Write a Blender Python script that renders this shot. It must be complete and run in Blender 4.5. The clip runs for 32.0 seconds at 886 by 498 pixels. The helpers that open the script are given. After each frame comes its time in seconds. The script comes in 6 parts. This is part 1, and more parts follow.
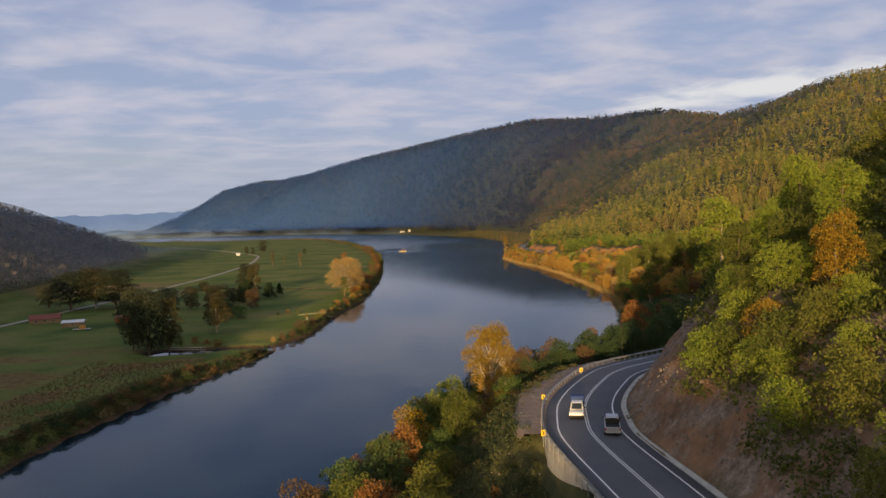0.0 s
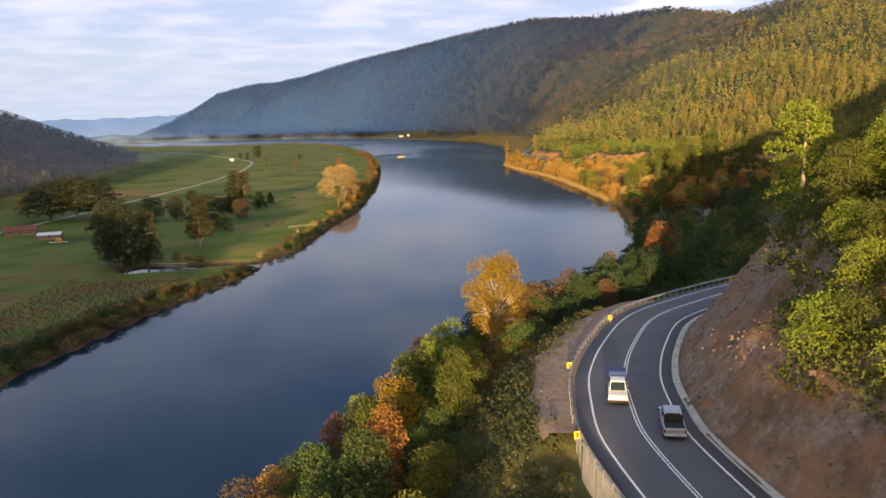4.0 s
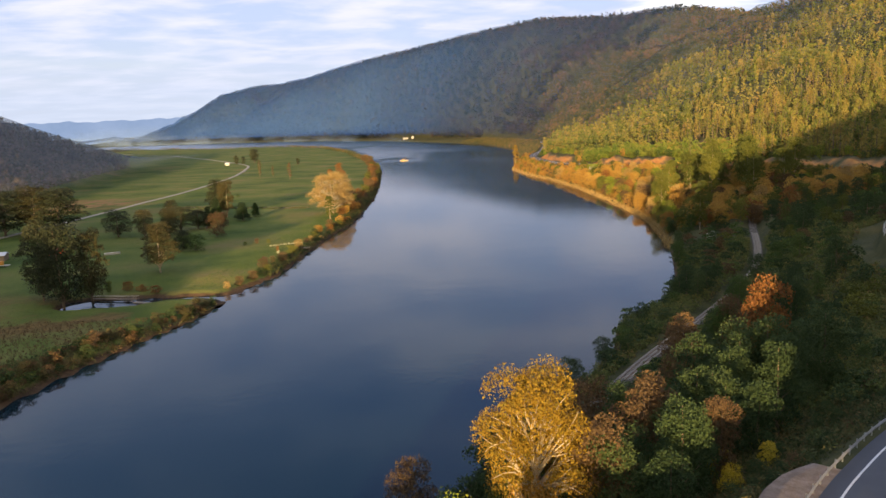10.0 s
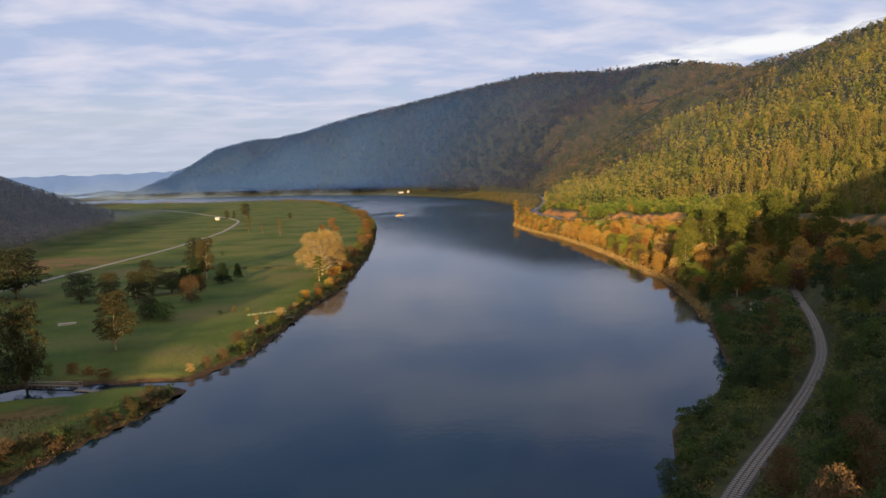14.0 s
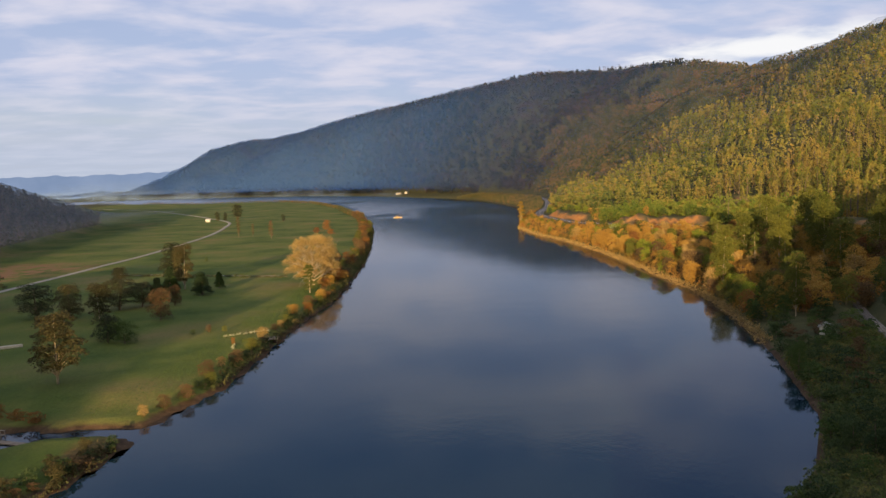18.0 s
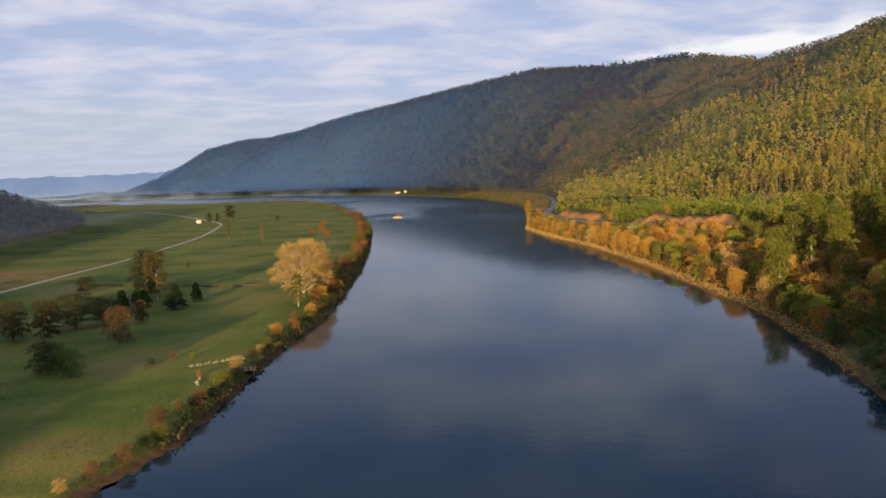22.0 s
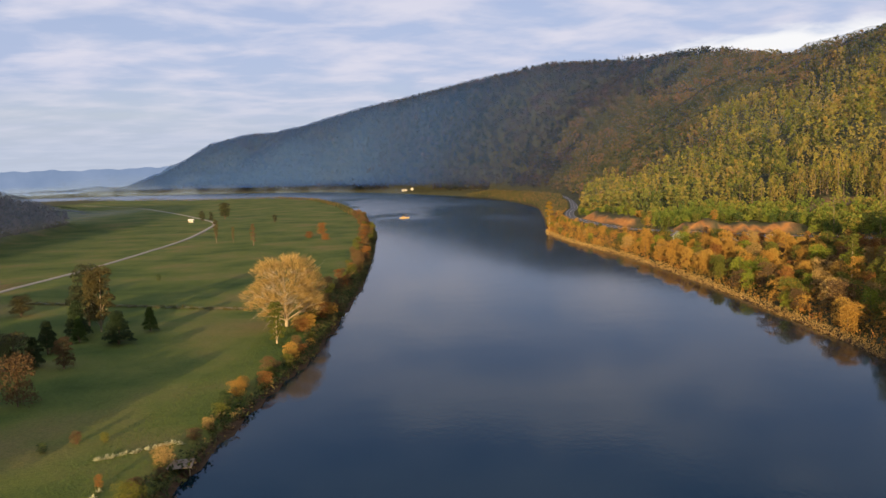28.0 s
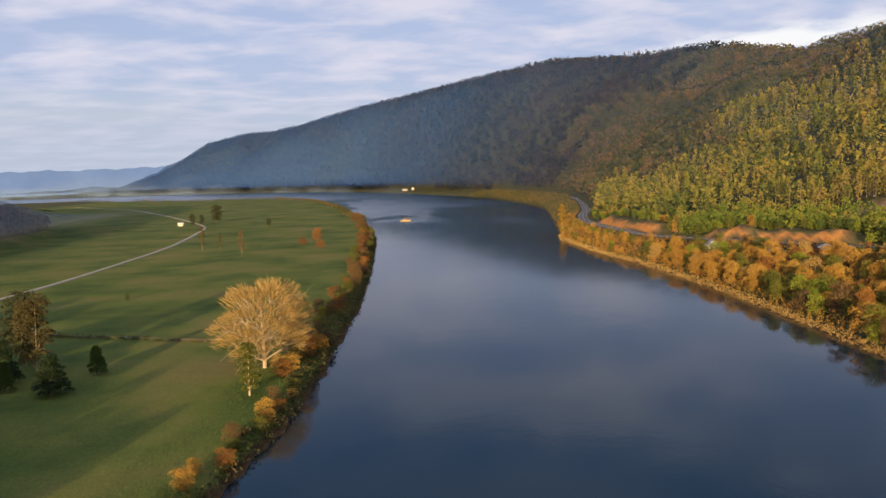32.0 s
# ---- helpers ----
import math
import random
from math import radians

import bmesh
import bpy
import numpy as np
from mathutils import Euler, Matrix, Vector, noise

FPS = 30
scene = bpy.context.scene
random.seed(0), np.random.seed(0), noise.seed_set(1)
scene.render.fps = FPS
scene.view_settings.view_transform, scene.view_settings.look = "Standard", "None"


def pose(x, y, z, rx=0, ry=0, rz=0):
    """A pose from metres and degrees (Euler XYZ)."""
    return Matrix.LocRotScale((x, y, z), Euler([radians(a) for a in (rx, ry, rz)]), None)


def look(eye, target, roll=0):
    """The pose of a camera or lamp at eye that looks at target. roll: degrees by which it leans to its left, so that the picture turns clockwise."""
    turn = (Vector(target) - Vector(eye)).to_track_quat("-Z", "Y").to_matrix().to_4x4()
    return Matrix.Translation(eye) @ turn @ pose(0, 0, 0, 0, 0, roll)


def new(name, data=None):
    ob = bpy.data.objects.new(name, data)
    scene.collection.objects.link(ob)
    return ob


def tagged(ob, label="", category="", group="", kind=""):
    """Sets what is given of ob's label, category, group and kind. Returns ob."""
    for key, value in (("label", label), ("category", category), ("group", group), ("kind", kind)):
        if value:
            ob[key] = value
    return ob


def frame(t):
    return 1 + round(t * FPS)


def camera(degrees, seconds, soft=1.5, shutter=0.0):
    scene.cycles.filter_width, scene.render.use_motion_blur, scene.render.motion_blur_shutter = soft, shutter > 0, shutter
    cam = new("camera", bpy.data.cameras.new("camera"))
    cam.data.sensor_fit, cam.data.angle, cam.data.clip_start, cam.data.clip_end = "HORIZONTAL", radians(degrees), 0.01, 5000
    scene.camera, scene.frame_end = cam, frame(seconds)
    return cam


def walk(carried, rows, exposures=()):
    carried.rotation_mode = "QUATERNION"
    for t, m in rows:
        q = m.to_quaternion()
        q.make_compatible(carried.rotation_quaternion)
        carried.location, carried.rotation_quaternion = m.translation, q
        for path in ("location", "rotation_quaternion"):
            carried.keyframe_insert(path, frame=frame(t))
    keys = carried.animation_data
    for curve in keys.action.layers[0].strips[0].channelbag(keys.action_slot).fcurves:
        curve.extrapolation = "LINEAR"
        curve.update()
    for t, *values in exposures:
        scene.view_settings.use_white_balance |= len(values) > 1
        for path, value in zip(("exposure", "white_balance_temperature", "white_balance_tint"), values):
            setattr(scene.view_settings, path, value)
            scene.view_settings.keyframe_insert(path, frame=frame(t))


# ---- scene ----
cam = camera(60.0, 32.0)
PATH = [
    (0, (-3.005, 28.853, 57.705), (-2.896, 30.849, 57.621), -2.0),
    (0.5, (-3.286, 31.244, 57.891), (-3.177, 33.237, 57.769), -1.9),
    (1, (-3.34, 34.0, 58.025), (-3.232, 35.986, 57.81), -1.9),
    (1.5, (-3.21, 37.058, 58.12), (-3.104, 39.031, 57.809), -1.8),
    (2, (-2.936, 40.368, 58.186), (-2.831, 42.337, 57.854), -1.8),
    (2.5, (-2.553, 43.89, 58.231), (-2.45, 45.859, 57.9), -1.8),
    (3, (-2.093, 47.595, 58.262), (-1.991, 49.565, 57.932), -1.9),
    (3.5, (-1.581, 51.463, 58.285), (-1.48, 53.433, 57.955), -1.9),
    (5.5, (0.562, 68.29, 58.364), (0.66, 70.26, 58.035), -2.3),
    (6, (1.045, 72.794, 58.391), (1.143, 74.764, 58.062), -2.3),
    (6.5, (1.486, 77.405, 58.423), (1.584, 79.375, 58.094), -2.3),
    (7, (1.879, 82.118, 58.458), (1.978, 84.088, 58.13), -2.3),
    (7.5, (2.218, 86.929, 58.497), (2.318, 88.9, 58.168), -2.3),
    (8, (2.501, 91.833, 58.537), (2.602, 93.804, 58.209), -2.2),
    (8.5, (2.727, 96.825, 58.578), (2.803, 98.796, 58.252), -2.1),
    (9, (2.895, 101.898, 58.617), (2.974, 103.87, 58.291), -2.2),
    (9.5, (3.008, 107.047, 58.654), (3.089, 109.019, 58.328), -2.1),
    (10, (3.067, 112.267, 58.685), (3.153, 114.238, 58.36), -2.1),
    (10.5, (3.076, 117.551, 58.71), (3.166, 119.522, 58.385), -2.1),
    (11, (3.038, 122.893, 58.727), (3.13, 124.865, 58.405), -2.0),
    (11.5, (2.958, 128.289, 58.734), (3.052, 130.264, 58.432), -2.0),
    (12, (2.84, 133.734, 58.729), (2.936, 135.713, 58.458), -2.0),
    (12.5, (2.689, 139.223, 58.712), (2.789, 141.206, 58.474), -2.1),
    (13, (2.511, 144.752, 58.681), (2.614, 146.739, 58.476), -2.1),
    (13.5, (2.312, 150.32, 58.635), (2.416, 152.309, 58.447), -2.0),
    (14, (2.095, 155.925, 58.575), (2.2, 157.913, 58.387), -2.0),
    (14.5, (1.866, 161.566, 58.499), (1.972, 163.554, 58.311), -2.0),
    (16.5, (0.926, 184.508, 58.054), (1.036, 186.496, 57.867), -2.0),
    (17, (0.703, 190.35, 57.912), (0.814, 192.338, 57.727), -2.0),
    (17.5, (0.493, 196.241, 57.761), (0.604, 198.229, 57.577), -1.9),
    (18, (0.296, 202.184, 57.604), (0.409, 204.172, 57.419), -1.9),
    (18.5, (0.114, 208.184, 57.442), (0.228, 210.172, 57.255), -2.0),
    (19, (-0.051, 214.242, 57.278), (0.064, 216.23, 57.09), -2.2),
    (19.5, (-0.198, 220.362, 57.116), (-0.084, 222.35, 56.929), -2.0),
    (20, (-0.329, 226.544, 56.958), (-0.214, 228.532, 56.771), -2.0),
    (20.5, (-0.442, 232.789, 56.808), (-0.33, 234.777, 56.621), -2.0),
    (21, (-0.54, 239.095, 56.669), (-0.427, 241.083, 56.481), -2.0),
    (21.5, (-0.624, 245.458, 56.544), (-0.51, 247.446, 56.356), -2.2),
    (22, (-0.695, 251.874, 56.438), (-0.58, 253.862, 56.25), -2.2),
    (22.5, (-0.755, 258.336, 56.353), (-0.64, 260.324, 56.164), -2.2),
    (23, (-0.808, 264.835, 56.292), (-0.691, 266.823, 56.105), -2.1),
    (23.5, (-0.856, 271.36, 56.259), (-0.741, 273.348, 56.07), -2.1),
    (24, (-0.902, 277.898, 56.256), (-0.787, 279.886, 56.066), -2.0),
    (24.5, (-0.949, 284.437, 56.285), (-0.834, 286.424, 56.095), -2.0),
    (25, (-1.0, 290.961, 56.349), (-0.887, 292.948, 56.157), -1.9),
    (25.5, (-1.057, 297.457, 56.449), (-0.946, 299.444, 56.257), -1.8),
    (27.5, (-1.396, 322.939, 57.205), (-1.294, 324.927, 57.009), -1.7),
    (28, (-1.514, 329.166, 57.475), (-1.414, 331.154, 57.28), -1.7),
    (28.5, (-1.645, 335.354, 57.771), (-1.546, 337.341, 57.574), -1.9),
    (29, (-1.787, 341.531, 58.087), (-1.689, 343.518, 57.888), -2.0),
    (29.5, (-1.937, 347.742, 58.415), (-1.837, 349.73, 58.215), -2.0),
    (30, (-2.089, 354.053, 58.747), (-1.992, 356.04, 58.546), -2.0),
    (30.5, (-2.237, 360.551, 59.073), (-2.137, 362.538, 58.871), -1.9),
    (31, (-2.372, 367.354, 59.379), (-2.27, 369.341, 59.176), -1.8),
    (31.5, (-2.484, 374.613, 59.65), (-2.383, 376.601, 59.448), -2.1),
    (32, (-2.558, 382.521, 59.87), (-2.459, 384.509, 59.671), -1.9),
]
walk(cam, [(t, look(eye, target, roll)) for t, eye, target, roll in PATH],
     exposures=[(0, 0.62), (1, 0.58), (2, 1.04), (3, 1.28), (6, 1.36), (11, 1.40), (12, 1.30), (13, 1.00), (19, 0.96), (25, 0.96), (32, 0.98)])

# ---------------------------------------------------------------- sky, sun
SUN_DIR = Vector((0.22, 0.975, -math.tan(radians(7.5)))).normalized()
world = bpy.data.worlds.new("world")
scene.world = world
world.use_nodes = True


def build_world():
    nt = world.node_tree
    nt.nodes.clear()
    N, L = nt.nodes.new, nt.links.new
    out, bg = N("ShaderNodeOutputWorld"), N("ShaderNodeBackground")
    sky = N("ShaderNodeTexSky")
    sky.sky_type, sky.sun_disc = "NISHITA", False
    sky.sun_elevation = math.asin(-SUN_DIR.z)
    sky.sun_rotation = math.atan2(-SUN_DIR.x, -SUN_DIR.y)
    sky.altitude, sky.air_density, sky.dust_density, sky.ozone_density = 50, 1.0, 0.6, 1.5
    tc = N("ShaderNodeTexCoord")
    sep = N("ShaderNodeSeparateXYZ")
    L(tc.outputs["Generated"], sep.inputs[0])
    zc = N("ShaderNodeMath")
    zc.operation = "MAXIMUM"
    L(sep.outputs["Z"], zc.inputs[0])
    zc.inputs[1].default_value = 0.0
    za = N("ShaderNodeMath")
    za.operation = "ADD"
    L(zc.outputs[0], za.inputs[0])
    za.inputs[1].default_value = 0.10
    dv = N("ShaderNodeVectorMath")
    dv.operation = "DIVIDE"
    cmb = N("ShaderNodeCombineXYZ")
    for k in range(3):
        L(za.outputs[0], cmb.inputs[k])
    L(tc.outputs["Generated"], dv.inputs[0])
    L(cmb.outputs[0], dv.inputs[1])
    mp = N("ShaderNodeMapping")
    mp.inputs["Rotation"].default_value = (0, 0, radians(-30))
    mp.inputs["Scale"].default_value = (0.80, 1.0, 0.0)
    mp.inputs["Location"].default_value = (3.4, 1.2, 0)
    L(dv.outputs[0], mp.inputs[0])

    def cloud(scale, detail, rough, lo, hi, dist):
        n = N("ShaderNodeTexNoise")
        n.inputs["Scale"].default_value, n.inputs["Detail"].default_value = scale, detail
        n.inputs["Roughness"].default_value, n.inputs["Distortion"].default_value = rough, dist
        L(mp.outputs[0], n.inputs["Vector"])
        r = N("ShaderNodeMapRange")
        r.interpolation_type = "SMOOTHSTEP"
        r.inputs[1].default_value, r.inputs[2].default_value = lo, hi
        L(n.outputs["Fac"], r.inputs[0])
        return r.outputs[0]

    a, b = cloud(0.55, 3, 0.5, 0.16, 0.52, 0.3), cloud(2.7, 5, 0.52, 0.20, 0.78, 0.2)
    mul = N("ShaderNodeMath")
    mul.operation = "MULTIPLY_ADD"
    L(a, mul.inputs[0])
    mul.inputs[1].default_value = 0.6
    sc = N("ShaderNodeMath")
    sc.operation = "MULTIPLY"
    L(b, sc.inputs[0])
    sc.inputs[1].default_value = 0.55
    L(sc.outputs[0], mul.inputs[2])
    cl = N("ShaderNodeMath")
    cl.operation = "MULTIPLY_ADD"
    cl.use_clamp = True
    L(mul.outputs[0], cl.inputs[0])
    cl.inputs[1].default_value = 0.72
    cl.inputs[2].default_value = 0.30
    tint = N("ShaderNodeValToRGB")
    tint.color_ramp.elements[0].color = CLOUD_DARK
    tint.color_ramp.elements[1].color = CLOUD_LIGHT
    tint.color_ramp.elements[0].position, tint.color_ramp.elements[1].position = 0.25, 0.9
    L(b, tint.inputs[0])
    mix = N("ShaderNodeMix")
    mix.data_type = "RGBA"
    L(cl.outputs[0], mix.inputs["Factor"])
    hue = N("ShaderNodeMix")
    hue.data_type, hue.blend_type = "RGBA", "MULTIPLY"
    hue.inputs["Factor"].default_value = 1.0
    L(sky.outputs[0], hue.inputs["A"])
    hue.inputs["B"].default_value = (0.98, 0.86, 1.10, 1)
    L(hue.outputs["Result"], mix.inputs["A"])
    # the clouds round the low sun are the brightest
    glow = N("ShaderNodeMapRange")
    glow.interpolation_type = "SMOOTHSTEP"
    glow.inputs[1].default_value, glow.inputs[2].default_value = 0.35, -0.9
    glow.inputs[3].default_value, glow.inputs[4].default_value = 0.0, 1.0
    L(sep.outputs["Y"], glow.inputs[0])
    lit = N("ShaderNodeMix")
    lit.data_type = "RGBA"
    L(glow.outputs[0], lit.inputs["Factor"])
    L(tint.outputs[0], lit.inputs["A"])
    lit.inputs["B"].default_value = SUNSET_CLOUD
    L(lit.outputs["Result"], mix.inputs["B"])
    low = N("ShaderNodeMapRange")
    low.interpolation_type = "SMOOTHSTEP"
    low.inputs[1].default_value, low.inputs[2].default_value = 0.16, -0.02
    low.inputs[3].default_value, low.inputs[4].default_value = 0.0, 0.92
    L(sep.outputs["Z"], low.inputs[0])
    hz = N("ShaderNodeMix")
    hz.data_type = "RGBA"
    L(low.outputs[0], hz.inputs["Factor"])
    L(mix.outputs["Result"], hz.inputs["A"])
    hz.inputs["B"].default_value = HORIZON
    # a bright bank of cloud standing behind the crest up the valley
    def along(axis):
        d = N("ShaderNodeVectorMath")
        d.operation = "DOT_PRODUCT"
        L(tc.outputs["Generated"], d.inputs[0])
        d.inputs[1].default_value = axis
        return d.outputs["Value"]

    spot, wedge = N("ShaderNodeCombineXYZ"), N("ShaderNodeVectorMath")
    wedge.operation = "DISTANCE"
    L(along((0.6, 0, 0)), spot.inputs[0])
    L(along((-0.286, 0, 5.2)), spot.inputs[1])
    L(spot.outputs[0], wedge.inputs[0])
    wedge.inputs[1].default_value = CLOUD_BANK
    frayed = N("ShaderNodeMath")
    frayed.operation = "MULTIPLY_ADD"
    L(b, frayed.inputs[0])
    frayed.inputs[1].default_value = -0.10
    L(wedge.outputs["Value"], frayed.inputs[2])
    near = N("ShaderNodeMapRange")
    near.interpolation_type = "SMOOTHSTEP"
    near.inputs[1].default_value, near.inputs[2].default_value = 0.06, -0.03
    L(frayed.outputs[0], near.inputs[0])
    bank = N("ShaderNodeMix")
    bank.data_type = "RGBA"
    L(near.outputs[0], bank.inputs["Factor"])
    L(hz.outputs["Result"], bank.inputs["A"])
    bank.inputs["B"].default_value = (6.2, 6.2, 6.3, 1)
    # the clear evening sky is darker overhead
    deep = N("ShaderNodeMapRange")
    deep.interpolation_type = "SMOOTHSTEP"
    deep.inputs[1].default_value, deep.inputs[2].default_value = 0.18, 0.44
    L(sep.outputs["Z"], deep.inputs[0])
    over = N("ShaderNodeMix")
    over.data_type, over.blend_type = "RGBA", "MULTIPLY"
    gaps = N("ShaderNodeMath")
    gaps.operation = "MULTIPLY_ADD"
    L(cloud(1.0, 5, 0.55, 0.44, 0.66, 0.4), gaps.inputs[0])
    gaps.inputs[1].default_value, gaps.inputs[2].default_value = -0.75, 1.0
    clear = N("ShaderNodeMath")
    clear.operation = "MULTIPLY"
    L(deep.outputs[0], clear.inputs[0])
    L(gaps.outputs[0], clear.inputs[1])
    L(clear.outputs[0], over.inputs["Factor"])
    L(bank.outputs["Result"], over.inputs["A"])
    over.inputs["B"].default_value = (0.42, 0.57, 0.82, 1)
    L(over.outputs["Result"], bg.inputs[0])
    bg.inputs[1].default_value = SKY_STRENGTH
    L(bg.outputs[0], out.inputs[0])


SKY_STRENGTH = 0.078
CLOUD_DARK, CLOUD_LIGHT = (3.0, 3.5, 4.9, 1), (4.6, 4.6, 5.4, 1)
HORIZON = (3.3, 3.7, 4.5, 1)
SUNSET_CLOUD = (12.5, 9.5, 6.3, 1)
CLOUD_BANK = (0.26, 0.60, 0.0)
build_world()
sun = new("sun", bpy.data.lights.new("sun", "SUN"))
sun.data.energy, sun.data.angle, sun.data.color = 5.0, radians(0.6), (1.0, 0.665, 0.305)
sun.matrix_world = look((0, 0, 300), tuple(Vector((0, 0, 300)) + SUN_DIR))

# ---------------------------------------------------------------- materials
def shader(name, rough=0.8, metal=0.0, spec=0.3):
    m = bpy.data.materials.new(name)
    m.use_nodes = True
    b = m.node_tree.nodes["Principled BSDF"]
    b.inputs["Roughness"].default_value, b.inputs["Metallic"].default_value = rough, metal
    b.inputs["Specular IOR Level"].default_value = spec
    return m, m.node_tree, b


def ramp(nt, fac, stops):
    r = nt.nodes.new("ShaderNodeValToRGB")
    e = r.color_ramp.elements
    while len(e) < len(stops):
        e.new(0.5)
    for k, (p, c) in enumerate(stops):
        e[k].position, e[k].color = p, (*c, 1)
    nt.links.new(fac, r.inputs[0])
    return r.outputs[0]


def noise_fac(nt, scale, detail=4, rough=0.6, stretch=None, coord="Object"):
    tc, n = nt.nodes.new("ShaderNodeTexCoord"), nt.nodes.new("ShaderNodeTexNoise")
    n.inputs["Scale"].default_value, n.inputs["Detail"].default_value, n.inputs["Roughness"].default_value = scale, detail, rough
    v = tc.outputs[coord]
    if stretch:
        mp = nt.nodes.new("ShaderNodeMapping")
        mp.inputs["Scale"].default_value = stretch[:3]
        if len(stretch) > 3:
            mp.inputs["Rotation"].default_value = (0, 0, radians(stretch[3]))
        nt.links.new(v, mp.inputs[0])
        v = mp.outputs[0]
    nt.links.new(v, n.inputs["Vector"])
    return n.outputs["Fac"]


def blend(nt, fac, a, b, kind="MIX"):
    m = nt.nodes.new("ShaderNodeMix")
    m.data_type, m.blend_type = "RGBA", kind
    for sock, v in ((m.inputs["Factor"], fac), (m.inputs["A"], a), (m.inputs["B"], b)):
        if isinstance(v, (int, float)):
            sock.default_value = v
        elif isinstance(v, tuple):
            sock.default_value = (*v, 1)
        else:
            nt.links.new(v, sock)
    return m.outputs["Result"]


def maths(nt, op, a, b=None, c=None, clamp=False):
    m = nt.nodes.new("ShaderNodeMath")
    m.operation, m.use_clamp = op, clamp
    for sock, v in zip(m.inputs, (a, b, c)):
        if v is None:
            continue
        if isinstance(v, (int, float)):
            sock.default_value = v
        else:
            nt.links.new(v, sock)
    return m.outputs[0]


def step(nt, v, lo, hi):
    r = nt.nodes.new("ShaderNodeMapRange")
    r.interpolation_type = "SMOOTHSTEP"
    r.inputs[1].default_value, r.inputs[2].default_value = lo, hi
    nt.links.new(v, r.inputs[0])
    return r.outputs[0]


def bump(nt, b, height, strength, dist):
    n = nt.nodes.new("ShaderNodeBump")
    n.inputs["Strength"].default_value, n.inputs["Distance"].default_value = strength, dist
    nt.links.new(height, n.inputs["Height"])
    nt.links.new(n.outputs[0], b.inputs["Normal"])


def mottled(name, stops, scale, rough=0.85, bump_scale=0, bump_dist=0.02, spec=0.25, metal=0.0, coord="Object"):
    m, nt, b = shader(name, rough, metal, spec)
    f = noise_fac(nt, scale, 6, 0.65, coord=coord)
    f2 = noise_fac(nt, scale * 9, 3, 0.6, coord=coord)
    mixed = maths(nt, "MULTIPLY_ADD", f2, 0.35, maths(nt, "MULTIPLY", f, 0.75))
    nt.links.new(ramp(nt, mixed, stops), b.inputs["Base Color"])
    if bump_scale:
        bump(nt, b, noise_fac(nt, bump_scale, 5, 0.65, coord=coord), 0.6, bump_dist)
    return m


def foliage(name, stops, tree_shift=0.5, trans=0.25, rough=0.6):
    """Leaves: each leaf varies, each plant varies; light shows through a little."""
    m, nt, b = shader(name, rough, 0, 0.1)
    g, o = nt.nodes.new("ShaderNodeNewGeometry"), nt.nodes.new("ShaderNodeObjectInfo")
    f = maths(nt, "ADD", maths(nt, "MULTIPLY", g.outputs["Random Per Island"], 1 - tree_shift), maths(nt, "MULTIPLY", o.outputs["Random"], tree_shift))
    col = ramp(nt, f, stops)
    nt.links.new(col, b.inputs["Base Color"])
    t = nt.nodes.new("ShaderNodeBsdfTranslucent")
    nt.links.new(col, t.inputs[0])
    mx = nt.nodes.new("ShaderNodeMixShader")
    mx.inputs[0].default_value = trans
    nt.links.new(b.outputs[0], mx.inputs[1])
    nt.links.new(t.outputs[0], mx.inputs[2])
    nt.links.new(mx.outputs[0], nt.nodes["Material Output"].inputs["Surface"])
    return m


def forest_mat(name, stops, scale=0.004):
    """Far crowns: tones that change from tree to tree and drift over the hillside."""
    m, nt, b = shader(name, 0.8, 0, 0.15)
    g = nt.nodes.new("ShaderNodeNewGeometry")
    tone = nt.nodes.new("ShaderNodeAttribute")
    tone.attribute_name = "tone"
    f = maths(nt, "ADD", maths(nt, "MULTIPLY", g.outputs["Random Per Island"], 0.14), maths(nt, "MULTIPLY", noise_fac(nt, scale, 4, 0.55), 0.50))
    f = maths(nt, "ADD", f, maths(nt, "MULTIPLY", tone.outputs["Fac"], 0.38))
    col = ramp(nt, f, stops)
    nt.links.new(col, b.inputs["Base Color"])
    t = nt.nodes.new("ShaderNodeBsdfTranslucent")
    nt.links.new(col, t.inputs[0])
    mx = nt.nodes.new("ShaderNodeMixShader")
    mx.inputs[0].default_value = 0.4
    nt.links.new(b.outputs[0], mx.inputs[1])
    nt.links.new(t.outputs[0], mx.inputs[2])
    nt.links.new(mx.outputs[0], nt.nodes["Material Output"].inputs["Surface"])
    return m


LEAF_GREEN = foliage("leaf_green", [(0.0, (0.034, 0.062, 0.020)), (0.5, (0.064, 0.104, 0.028)), (1.0, (0.110, 0.148, 0.038))])
LEAF_DARK = foliage("leaf_dark", [(0.0, (0.026, 0.044, 0.020)), (0.5, (0.048, 0.078, 0.030)), (1.0, (0.085, 0.112, 0.040))])
LEAF_PINE = foliage("leaf_pine", [(0.0, (0.016, 0.032, 0.017)), (0.5, (0.030, 0.052, 0.026)), (1.0, (0.050, 0.072, 0.034))])
LEAF_GUM = foliage("leaf_gum", [(0.0, (0.026, 0.036, 0.022)), (0.5, (0.052, 0.060, 0.032)), (1.0, (0.095, 0.085, 0.042))])
LEAF_GUM_BROWN = foliage("leaf_gum_brown", [(0.0, (0.038, 0.040, 0.020)), (0.5, (0.075, 0.068, 0.030)), (1.0, (0.125, 0.098, 0.040))])
LEAF_LIME = foliage("leaf_lime", [(0.0, (0.105, 0.150, 0.020)), (0.5, (0.175, 0.220, 0.029)), (1.0, (0.27, 0.285, 0.048))], 0.25)
